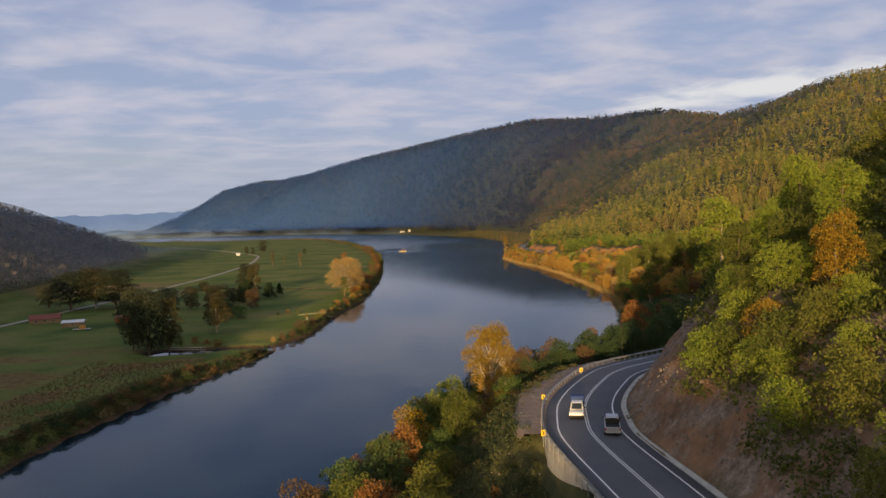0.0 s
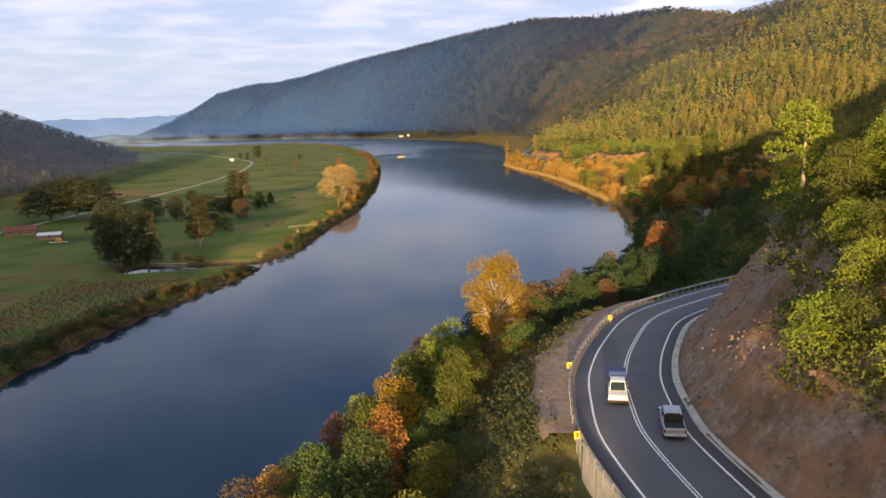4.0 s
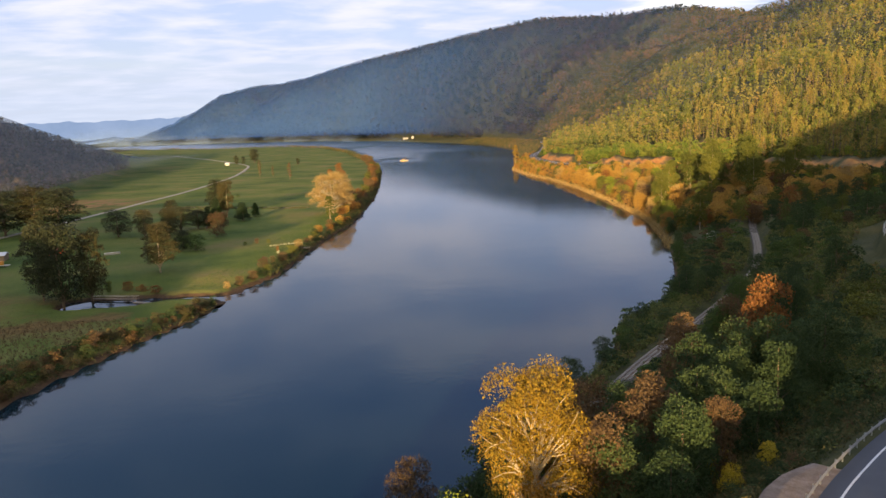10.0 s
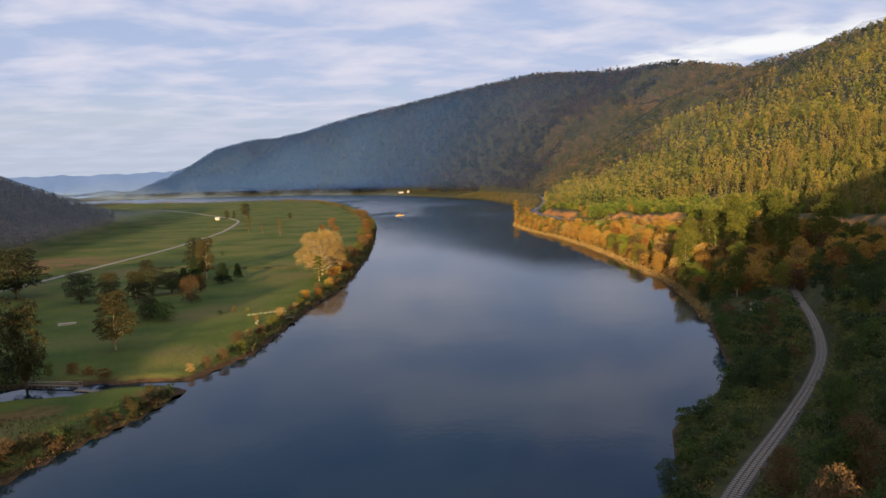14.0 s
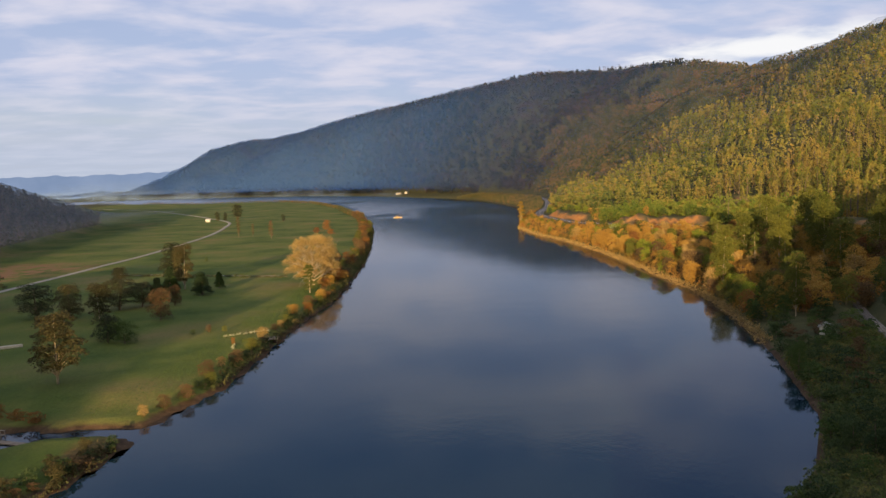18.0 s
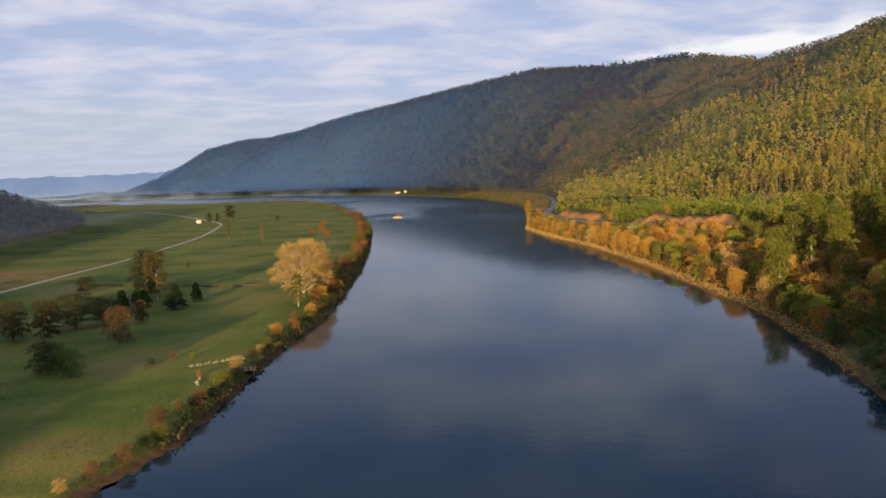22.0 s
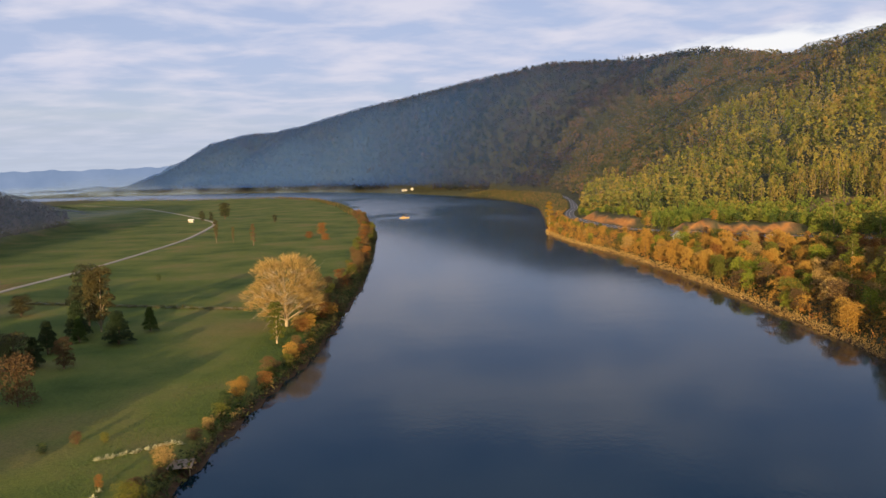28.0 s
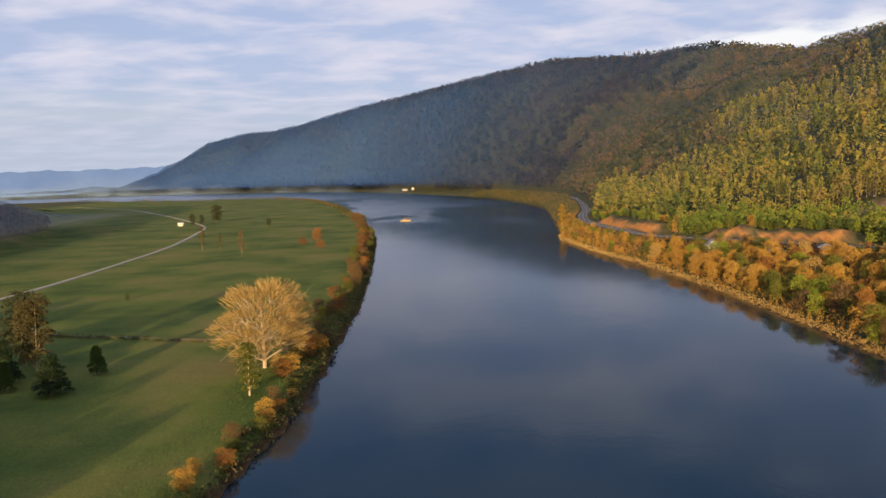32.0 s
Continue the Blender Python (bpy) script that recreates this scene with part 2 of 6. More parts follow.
LEAF_OLIVE = foliage("leaf_olive", [(0.0, (0.052, 0.070, 0.017)), (0.5, (0.108, 0.122, 0.026)), (1.0, (0.185, 0.178, 0.036))])
LEAF_GOLD = foliage("leaf_gold", [(0.0, (0.13, 0.075, 0.012)), (0.45, (0.25, 0.155, 0.018)), (0.8, (0.31, 0.215, 0.028)), (1.0, (0.15, 0.135, 0.028))], 0.15)
LEAF_AMBER = foliage("leaf_amber", [(0.0, (0.22, 0.12, 0.03)), (0.5, (0.37, 0.22, 0.05)), (1.0, (0.44, 0.31, 0.08))], 0.35)
LEAF_RUST = foliage("leaf_rust", [(0.0, (0.11, 0.05, 0.02)), (0.5, (0.21, 0.098, 0.032)), (1.0, (0.32, 0.165, 0.05))], 0.4)
LEAF_BROWN = foliage("leaf_brown", [(0.0, (0.065, 0.045, 0.026)), (0.5, (0.12, 0.080, 0.042)), (1.0, (0.19, 0.12, 0.055))], 0.4)
LEAF_YELLOW = foliage("leaf_yellow", [(0.0, (0.34, 0.24, 0.025)), (0.5, (0.55, 0.41, 0.035)), (1.0, (0.36, 0.34, 0.06))], 0.2)
BLADE = foliage("blade", [(0.0, (0.20, 0.22, 0.13)), (0.6, (0.36, 0.38, 0.26)), (1.0, (0.52, 0.52, 0.40))], 0.2, 0.15)
TWIG = foliage("twig", [(0.0, (0.18, 0.12, 0.045)), (0.6, (0.31, 0.215, 0.08)), (1.0, (0.40, 0.29, 0.12))], 0.2, 0.05)
BARK = mottled("bark", [(0.25, (0.06, 0.045, 0.032)), (0.6, (0.16, 0.125, 0.09)), (0.85, (0.27, 0.22, 0.165))], 1.3, 0.9, 6, 0.03)
PALE_BARK = mottled("pale_bark", [(0.25, (0.20, 0.16, 0.11)), (0.6, (0.38, 0.32, 0.24)), (0.85, (0.52, 0.46, 0.37))], 1.3, 0.85, 5, 0.02)
# darkest crown tones cooled towards blue-green in place of distance haze
FOREST_FAR_HAZED = forest_mat("forest_far_hazed", [(0.3, (0.012, 0.024, 0.026)), (0.44, (0.026, 0.038, 0.036)), (0.58, (0.058, 0.052, 0.044)), (0.74, (0.11, 0.074, 0.056))], 0.0035)
FOREST_UPPER = forest_mat("forest_upper", [(0.28, (0.043, 0.062, 0.033)), (0.45, (0.088, 0.1, 0.044)), (0.6, (0.152, 0.122, 0.058)), (0.76, (0.22, 0.13, 0.07))], 0.005)
FOREST_MID = forest_mat("forest_mid", [(0.28, (0.076, 0.107, 0.028)), (0.44, (0.172, 0.187, 0.044)), (0.6, (0.27, 0.232, 0.06)), (0.78, (0.295, 0.2, 0.068))], 0.008)
FOREST_GREEN = forest_mat("forest_green", [(0.28, (0.07, 0.118, 0.024)), (0.45, (0.145, 0.2, 0.036)), (0.6, (0.225, 0.245, 0.048)), (0.78, (0.29, 0.215, 0.06))], 0.02)
FOREST_AUTUMN = forest_mat("forest_autumn", [(0.28, (0.115, 0.095, 0.027)), (0.42, (0.235, 0.165, 0.04)), (0.56, (0.34, 0.195, 0.048)), (0.76, (0.38, 0.17, 0.053))], 0.03)
FOREST_SPUR = forest_mat("forest_spur", [(0.30, (0.062, 0.092, 0.034)), (0.48, (0.115, 0.140, 0.044)), (0.64, (0.18, 0.17, 0.055)), (0.78, (0.22, 0.145, 0.06))], 0.02)
BRUSH = forest_mat("brush", [(0.28, (0.035, 0.050, 0.024)), (0.46, (0.075, 0.095, 0.036)), (0.60, (0.130, 0.115, 0.048)), (0.75, (0.20, 0.135, 0.065))], 0.06)
# left hill crowns: colour lifted pale and greyish to imitate haze
FOREST_LEFT_HAZED = forest_mat("forest_left_hazed", [(0.3, (0.085, 0.092, 0.074)), (0.5, (0.15, 0.136, 0.11)), (0.75, (0.22, 0.175, 0.135))], 0.008)

# ---------------------------------------------------------------- the lie of the land
R_SHORE = np.array([(-75, -400), (-66, 0), (-58, 60), (-44, 110), (-28, 150), (-10, 195), (10, 230), (26, 256), (39, 276), (51, 294), (60, 322), (76, 339), (94, 369), (112, 426), (122, 465), (132, 514), (138, 560), (140, 612), (143, 690), (144, 740), (140, 845), (132, 905), (128, 1020), (140, 1090), (167, 1248), (205, 1500), (214, 1651), (205, 1900), (193, 2112), (71, 2492), (-60, 2900), (-302, 3330), (-562, 3560), (-852, 3750), (-1400, 3900), (-4000, 4000)], float)
L_SHORE = np.array([(-150, -400), (-122, 0), (-108, 150), (-97, 240), (-89, 275), (-83, 300), (-75, 325), (-65, 352), (-61, 374), (-59, 392), (-51, 418), (-46.5, 455), (-44.5, 480), (-39, 528), (-32, 567), (-28, 628), (-24, 720), (-23.5, 860), (-28, 1090), (-52, 1350), (-112, 1777), (-215, 2266), (-345, 2545), (-480, 2650), (-630, 2650), (-800, 2620), (-950, 2590), (-1300, 2580), (-4000, 2600)], float)
ROAD = np.array([(20.5, -120, 37), (19.5, 55, 33.8), (18.4, 93, 33.0), (17.6, 112, 32.75), (18.9, 121, 32.4), (21.0, 130, 32.0), (25.8, 142.5, 31.3), (33.2, 157, 30.4), (44.0, 169, 29.4), (57.0, 180.2, 28.6), (70, 190, 27.8), (92, 207, 27.0), (114, 232, 26.4), (127, 262, 26.0), (131, 288, 25.8), (137, 311, 25.6), (170, 349, 25.2), (200, 366, 24.9), (256, 440, 23.9), (269, 495, 23.2), (270, 550, 22.4), (262, 610, 21), (245, 710, 18), (222, 760, 16), (203, 812, 14.5), (168, 880, 13.2), (160, 945, 12.6), (161, 1060, 12.2), (176, 1140, 12.4), (205, 1246, 12.6), (264, 1560, 13), (285, 1883, 13), (246, 2188, 13), (160, 2480, 12)], float)
RAIL = np.array([(-62, 20, 6.5), (-45, 90, 6.2), (-28, 140, 6), (-9, 182, 5.8), (11, 214, 5.6), (29, 238, 5.4), (43, 258, 5.2), (57, 278, 5), (82, 310, 5), (103.5, 339, 5), (122, 368, 5), (142, 409, 5), (163, 459, 5), (179, 497, 5.2), (192, 545, 5.5), (198, 600, 6), (196, 680, 6), (185, 760, 6)], float)


def resample(pts, gap):
    """The polyline as a smooth curve with points about gap apart."""
    p = np.asarray(pts, float)
    t = np.r_[0, np.cumsum(np.linalg.norm(np.diff(p[:, :2], axis=0), axis=1))]
    m = np.zeros_like(p)
    m[1:-1] = (p[2:] - p[:-2]) / (t[2:] - t[:-2])[:, None]
    m[0], m[-1] = (p[1] - p[0]) / (t[1] - t[0]), (p[-1] - p[-2]) / (t[-1] - t[-2])
    s = np.linspace(0, t[-1], int(t[-1] / gap) + 2)
    k = np.clip(np.searchsorted(t, s, "right") - 1, 0, len(t) - 2)
    h = (t[k + 1] - t[k])
    u = ((s - t[k]) / h)[:, None]
    h = h[:, None]
    return (2 * u**3 - 3 * u**2 + 1) * p[k] + (u**3 - 2 * u**2 + u) * h * m[k] + (-2 * u**3 + 3 * u**2) * p[k + 1] + (u**3 - u**2) * h * m[k + 1]


def signed(px, py, line):
    """Signed distance to a polyline (positive to its right) and the height along it, for arrays of places."""
    best = np.full(px.shape, 1e18)
    sign, z = np.ones(px.shape), np.zeros(px.shape)
    has_z = line.shape[1] > 2
    for a, b in zip(line[:-1], line[1:]):
        dx, dy = b[0] - a[0], b[1] - a[1]
        u = np.clip(((px - a[0]) * dx + (py - a[1]) * dy) / (dx * dx + dy * dy), 0, 1)
        qx, qy = px - a[0] - u * dx, py - a[1] - u * dy
        d = qx * qx + qy * qy
        near = d < best
        best = np.where(near, d, best)
        sign = np.where(near, np.where(qx * dy - qy * dx >= 0, 1.0, -1.0), sign)
        if has_z:
            z = np.where(near, a[2] + u * (b[2] - a[2]), z)
    return sign * np.sqrt(best), z


def smooth(a, b, x):
    t = np.clip((x - a) / (b - a), 0, 1)
    return t * t * (3 - 2 * t)


RNG = np.random.default_rng(7)
WAVES = [(RNG.uniform(0, 6.28), RNG.uniform(0, 6.28), RNG.uniform(0, 6.28)) for _ in range(24)]


def rolling(x, y, size, first=0, octaves=4):
    """Cheap smooth relief between about -1 and 1."""
    out, amp = 0.0, 1.0
    for k in range(octaves):
        a, p, q = WAVES[(first + k) % 24]
        c, s, f = math.cos(a), math.sin(a), 6.283 / size * 1.9**k
        out = out + amp * np.sin((x * c + y * s) * f + p + 1.3 * np.sin((-x * s + y * c) * f * 0.7 + q)) * np.cos((-x * s + y * c) * f * 0.8 + q)
        amp *= 0.5
    return out * 0.6


# the long ridge over the far bank
RIDGE = np.array([(1500, -900, 330), (1250, 200, 345), (1100, 900, 261), (985, 1500, 292), (880, 1870, 254), (760, 2170, 324), (640, 2390, 330), (490, 2680, 369), (275, 3180, 376), (-130, 3950, 358), (-540, 4400, 283), (-770, 4420, 275), (-970, 4430, 235), (-1190, 4440, 98), (-1360, 4450, 20), (-1800, 4500, 3), (-4000, 4550, 3)], float)
FOOT = np.array([(290, 1760, 13), (246, 2188, 13), (160, 2480, 12), (20, 2900, 10), (-180, 3350, 8), (-450, 3620, 6), (-800, 3850, 5), (-1400, 4010, 4), (-4000, 4110, 3)], float)
ROAD_F, RAIL_F = resample(np.r_[ROAD[ROAD[:, 1] < 1750], FOOT], 9), resample(RAIL, 9)


def bare_banks(y):
    """Where the far highway runs under banks of bare orange earth."""
    return np.clip(smooth(480, 510, y) * smooth(690, 660, y) + smooth(762, 778, y) * smooth(868, 850, y) + smooth(893, 910, y) * smooth(1050, 1030, y), 0, 1)


def land(x, y):
    """Height of the ground."""
    x, y = np.asarray(x, float), np.asarray(y, float)
    dr, _ = signed(x, y, R_SHORE)
    dl, _ = signed(x, y, L_SHORE)
    dl = -dl
    river = np.maximum(dr, dl)
    # left bank: a low step, the meadow, the wooded hill behind it
    meadow = 2.9 + 0.14 * rolling(x, y, 90, 3) - 1.5 * smooth(300, 345, y) * smooth(412, 396, y) * smooth(-135, -112, x) + 0.9 * smooth(40, 300, dl) - 1.9 * smooth(1500, 2300, y)
    left = np.where(dl < 9, -0.6 + (meadow + 0.6) * smooth(-1.0, 7.0, dl), meadow)
    hill_x = -306 - 82 * smooth(650, 1250, y) - 235 * smooth(1230, 1700, y)
    hl = np.clip(hill_x - x, 0, None)
    left = left + np.minimum(hl * 0.36, 12 + 94 * smooth(0, 270, hl)) * (1 - smooth(1230, 1750, y) * 0.9) * (1 + 0.14 * rolling(x, y, 220, 5)) * smooth(-200, 300, y + 200)
    # unseen rise added further down the left bank; its long shadow streaks the meadow
    rise = (66 + 17 * rolling(x, y, 75, 2, 3)) * smooth(-150, -205, x) * smooth(225, 165, y)
    left = np.maximum(left, rise)
    # right bank: shore, railway bench, slope, road bench, cutting, hill
    dd, zr = signed(x, y, ROAD_F)
    dk, zk = signed(x, y, RAIL_F)
    gap = np.maximum(dr - dd, 6.0)
    shore_to_road = np.clip(dr / gap, 0, 1)
    near_road = np.where(y < 640, 1.0, 0.0)
    base = -0.8 + 2.6 * smooth(-1, 5, dr) + 3.2 * smooth(5, 14, dr)
    under = base + np.maximum(zr - 1.2 - base, 0) * np.clip((shore_to_road - 0.22) / 0.72, 0, 1) ** 0.9
    wall = np.clip(smooth(116, 111, y) + smooth(252, 262, y) * smooth(350, 340, y), 0, 1) * smooth(400, 380, y)
    lay_by = smooth(114, 122, y) * smooth(172, 160, y)
    edge = 6.2 + 2.6 * lay_by
    drop = zr - 0.15 - 5.2 * wall - 0.8 * np.clip(-dd - edge, 0, None)
    under = np.where((dd < -edge) & (dd > -26), np.maximum(under, drop), under)
    under = np.where(wall > 0.02, np.minimum(under, zr - 5.2 * wall - 0.2 * np.clip(-dd - 6.2, 0, None)), under)
    under = np.where((dd > -edge) & (lay_by > 0.01), zr - 0.12, under)
    under = under + 0.9 * rolling(x, y, 26, 10) * smooth(12, 24, dr) * smooth(-8, -16, dd) 
    bench = smooth(6.0, 2.6, np.abs(dk)) * smooth(700, 600, y)
    under = under * (1 - bench) + (zk - 0.35) * bench
    ridge_d, ridge_z = signed(x, y, RIDGE)
    up = np.clip(dd - 5.6, 0, None)
    run = np.maximum(up - ridge_d, 30.0)
    f = np.clip(up / run, 0, 1.6)
    slope = np.where(ridge_d < 0, zr + (ridge_z - zr) * np.sin(np.clip(f, 0, 1) * 1.5708) ** (1.02 + 0.56 * smooth(1600, 1000, y)), ridge_z + 2 - 0.22 * np.clip(ridge_d, 0, 900))
    gullies = rolling(x, y, 420, 12, 4) * 40 * smooth(40, 300, up) * smooth(20, 420, np.abs(ridge_d)) + rolling(x, y, 130, 15, 3) * 7 * smooth(20, 120, up)
    slope = slope + gullies
    # the near spur that the road rounds, with its steep cut face
    spur = smooth(250, 170, y - 0.55 * (x - 52)) * smooth(-500, -60, y)
    cut = zr + np.minimum(up * 1.28, 15.5 + 1.8 * rolling(x, y, 34, 17, 3)) + np.clip(up - 13, 0, None) * 0.60
    cut = zr + (cut - zr) * (0.25 + 0.75 * smooth(-30, 92, y))
    cut = cut + (1.4 * rolling(x, y, 10, 19, 3) + 0.5 * rolling(x, y, 4.2, 4, 2)) * smooth(1, 6, up)
    slope = slope * (1 - spur) + np.maximum(cut, slope) * spur
    small_cut = zr + np.minimum(up * 1.0, 5.6 + 3.0 * rolling(x, y, 34, 2, 3)) * bare_banks(y)
    slope = np.where((up > 0) & (up < 22) & (y > 470), np.maximum(slope, small_cut), slope)
    # unseen hill behind, shaped to shade the bend at sundown
    behind = (79 + 2.5 * rolling(x, y, 40, 1, 3)) * smooth(-68, -52, x) + np.clip(x - 5, 0, 300) * 0.22
    slope = np.maximum(slope, behind * smooth(-135, -200, y))
    under = np.where(y < -135, np.maximum(under, behind * smooth(-135, -200, y)), under)
    right = np.where(dd < -6.2, under, np.where(dd < 5.6, zr - 0.12, slope))
    bed = -0.9 - 3 * smooth(0, 12, -river)
    z = np.where(dr > -1.0, right, np.where(dl > -1.0, left, bed))
    # the creek mouth behind the spit
    c1, _ = signed(x, y, np.array([(-50, 381), (-64, 382), (-80, 384), (-92, 380), (-113, 379)], float))
    broad = 3.2 + 4.6 * smooth(-82, -93, x)
    creek = smooth(broad + 2.5, broad - 1, np.abs(c1) + 1.2 * rolling(x, y, 14, 6, 2)) * (x > -121)
    return np.where(dl > -1, z * (1 - creek) - 0.5 * creek, z)


def axis(*spans):
    out = [np.arange(a, b, s) for a, b, s in spans]
    return np.r_[tuple(out)]


def grid_mesh(name, xs, ys, zf):
    gx, gy = np.meshgrid(xs, ys)
    z = zf(gx, gy)
    v = np.stack([gx.ravel(), gy.ravel(), z.ravel()], 1)
    n, m = len(xs), len(ys)
    k = (np.arange(m - 1)[:, None] * n + np.arange(n - 1)[None, :]).ravel()
    return raw_mesh(name, v, np.stack([k, k + 1, k + n + 1, k + n], 1), True)


def raw_mesh(name, v, f, soft=False):
    """A mesh from arrays of places and of faces with one number of corners."""
    me = bpy.data.meshes.new(name)
    v, f = np.asarray(v, np.float32), np.asarray(f, np.int32)
    me.vertices.add(len(v))
    me.vertices.foreach_set("co", v.ravel())
    me.loops.add(f.size)
    me.loops.foreach_set("vertex_index", f.ravel())
    me.polygons.add(len(f))
    me.polygons.foreach_set("loop_start", np.arange(0, f.size, f.shape[1], dtype=np.int32))
    me.polygons.foreach_set("use_smooth", np.full(len(f), soft))
    me.update(calc_edges=True)
    return me


GX = axis((-4200, -1000, 100), (-1000, -440, 24), (-440, -130, 7), (-130, -70, 3.0), (-70, -20, 2.2), (-20, 30, 1.5), (30, 90, 1.5), (90, 230, 3), (230, 420, 8), (420, 1300, 24), (1300, 4300, 150))
GY = axis((-900, -260, 60), (-260, -60, 12), (-60, 60, 5), (60, 200, 1.5), (200, 420, 2.5), (420, 700, 5), (700, 1300, 11), (1300, 2700, 26), (2700, 4930, 45))


def ground_material():
    m, nt, b = shader("ground_cover", 0.95, 0, 0.1)
    g, tc = nt.nodes.new("ShaderNodeNewGeometry"), nt.nodes.new("ShaderNodeTexCoord")
    pos, nrm = nt.nodes.new("ShaderNodeSeparateXYZ"), nt.nodes.new("ShaderNodeSeparateXYZ")
    nt.links.new(tc.outputs["Object"], pos.inputs[0])
    nt.links.new(g.outputs["Normal"], nrm.inputs[0])
    # meadow: grass in patches, faint painted sun-and-shade streaks, rank dry grass by the spit
    patches = noise_fac(nt, 0.02, 6, 0.6)
    fine = noise_fac(nt, 1.6, 4, 0.7)
    strips = noise_fac(nt, 0.03, 3, 0.5, (0.35, 1.5, 1, -52))
    grass = ramp(nt, maths(nt, "ADD", maths(nt, "MULTIPLY", patches, 0.88), maths(nt, "MULTIPLY", strips, 0.12)), [(0.30, (0.041, 0.070, 0.016)), (0.43, (0.076, 0.110, 0.025)), (0.52, (0.114, 0.138, 0.034)), (0.66, (0.17, 0.147, 0.055))])
    grass = blend(nt, 0.8, grass, ramp(nt, fine, [(0.25, (0.55, 0.55, 0.55)), (0.75, (1.3, 1.3, 1.25))]), "MULTIPLY")
    dry = ramp(nt, noise_fac(nt, 0.35, 5, 0.7), [(0.3, (0.07, 0.055, 0.02)), (0.6, (0.17, 0.115, 0.045)), (0.8, (0.13, 0.12, 0.04))])
    near = maths(nt, "SUBTRACT", 1.0, step(nt, pos.outputs["Y"], 365, 400))
    def mask(name):
        a = nt.nodes.new("ShaderNodeAttribute")
        a.attribute_name = name
        return a.outputs["Fac"]

    grass = blend(nt, maths(nt, "MULTIPLY", near, step(nt, noise_fac(nt, 0.045, 4, 0.6), 0.46, 0.60)), grass, dry)
    # hillside litter, soil and rock
    soil = ramp(nt, noise_fac(nt, 0.25, 8, 0.7), [(0.28, (0.095, 0.058, 0.036)), (0.48, (0.20, 0.118, 0.066)), (0.64, (0.30, 0.160, 0.082)), (0.80, (0.34, 0.26, 0.18))])
    litter = ramp(nt, noise_fac(nt, 0.12, 7, 0.65), [(0.3, (0.035, 0.042, 0.020)), (0.55, (0.075, 0.075, 0.032)), (0.8, (0.13, 0.105, 0.048))])
    rocky = ramp(nt, noise_fac(nt, 1.1, 7, 0.75), [(0.33, (0.10, 0.072, 0.052)), (0.56, (0.27, 0.20, 0.145)), (0.74, (0.44, 0.36, 0.28))])
    face = blend(nt, step(nt, noise_fac(nt, 0.16, 6, 0.75), 0.42, 0.58), soil, rocky)
    orange = ramp(nt, noise_fac(nt, 0.2, 6, 0.7), [(0.3, (0.30, 0.12, 0.035)), (0.6, (0.50, 0.235, 0.065)), (0.8, (0.60, 0.35, 0.13))])
    grass = blend(nt, maths(nt, "MULTIPLY", mask("bare_field"), step(nt, noise_fac(nt, 0.09, 5, 0.7), 0.40, 0.56)), grass, (0.20, 0.115, 0.065))
    face = blend(nt, mask("orange_earth"), face, orange)
    hill = blend(nt, mask("earth"), litter, face)
    bank = ramp(nt, noise_fac(nt, 0.5, 6, 0.7), [(0.3, (0.035, 0.024, 0.015)), (0.7, (0.12, 0.076, 0.044))])
    low = maths(nt, "MULTIPLY", maths(nt, "LESS_THAN", pos.outputs["Z"], 9.0), mask("meadow"))
    col = blend(nt, low, hill, grass)
    shore = maths(nt, "SUBTRACT", 1.0, step(nt, maths(nt, "ADD", pos.outputs["Z"], maths(nt, "MULTIPLY", noise_fac(nt, 0.3, 3, 0.6), 1.2)), 1.1, 1.9))
    shore = maths(nt, "MULTIPLY", shore, maths(nt, "SUBTRACT", 1.0, step(nt, pos.outputs["Y"], 1500, 1900)))
    col = blend(nt, shore, col, bank)
    nt.links.new(col, b.inputs["Base Color"])
    bump(nt, b, maths(nt, "ADD", noise_fac(nt, 0.9, 6, 0.7), maths(nt, "MULTIPLY", noise_fac(nt, 5.0, 3, 0.6), 0.4)), 0.8, 0.35)
    return m


ground = tagged(new("ground", grid_mesh("ground", GX, GY, land)), "grassy river meadow, wooded hillsides and bare earth banks", "ground", kind="structure")


def cover():
    """How bare the ground is: earth beside the road, by place."""
    gx, gy = np.meshgrid(GX, GY)
    d, _ = signed(gx, gy, ROAD_F)
    ragged = 3.5 * rolling(gx, gy, 22, 9, 3)
    near = (gy < 215) * smooth(4.8, 5.6, d) * smooth(23, 14, d + ragged)
    far = bare_banks(gy) * smooth(4.5, 6, d) * smooth(15, 9, d + ragged * 1.9) * (gy > 470)
    west = signed(gx, gy, L_SHORE)[0] < 1.5
    for name, a in (("earth", np.clip(near + far + smooth(1.1, 0.8, np.hypot((gx - 290) / 26, (gy - 838) / 13)), 0, 1)), ("orange_earth", far), ("meadow", west * 1.0), ("bare_field", smooth(1.2, 0.6, np.hypot((gx + 272) / 62, (gy - 730) / 62) + 0.25 * rolling(gx, gy, 60, 8, 3)))):
        at = ground.data.attributes.new(name, "FLOAT", "POINT")
        at.data.foreach_set("value", a.ravel().astype(np.float32))


cover()
ground.data.materials.append(ground_material())
GZ = np.empty(len(GX) * len(GY) * 3, np.float32)
ground.data.vertices.foreach_get("co", GZ)
GZ = GZ.reshape(len(GY), len(GX), 3)[:, :, 2].astype(float)


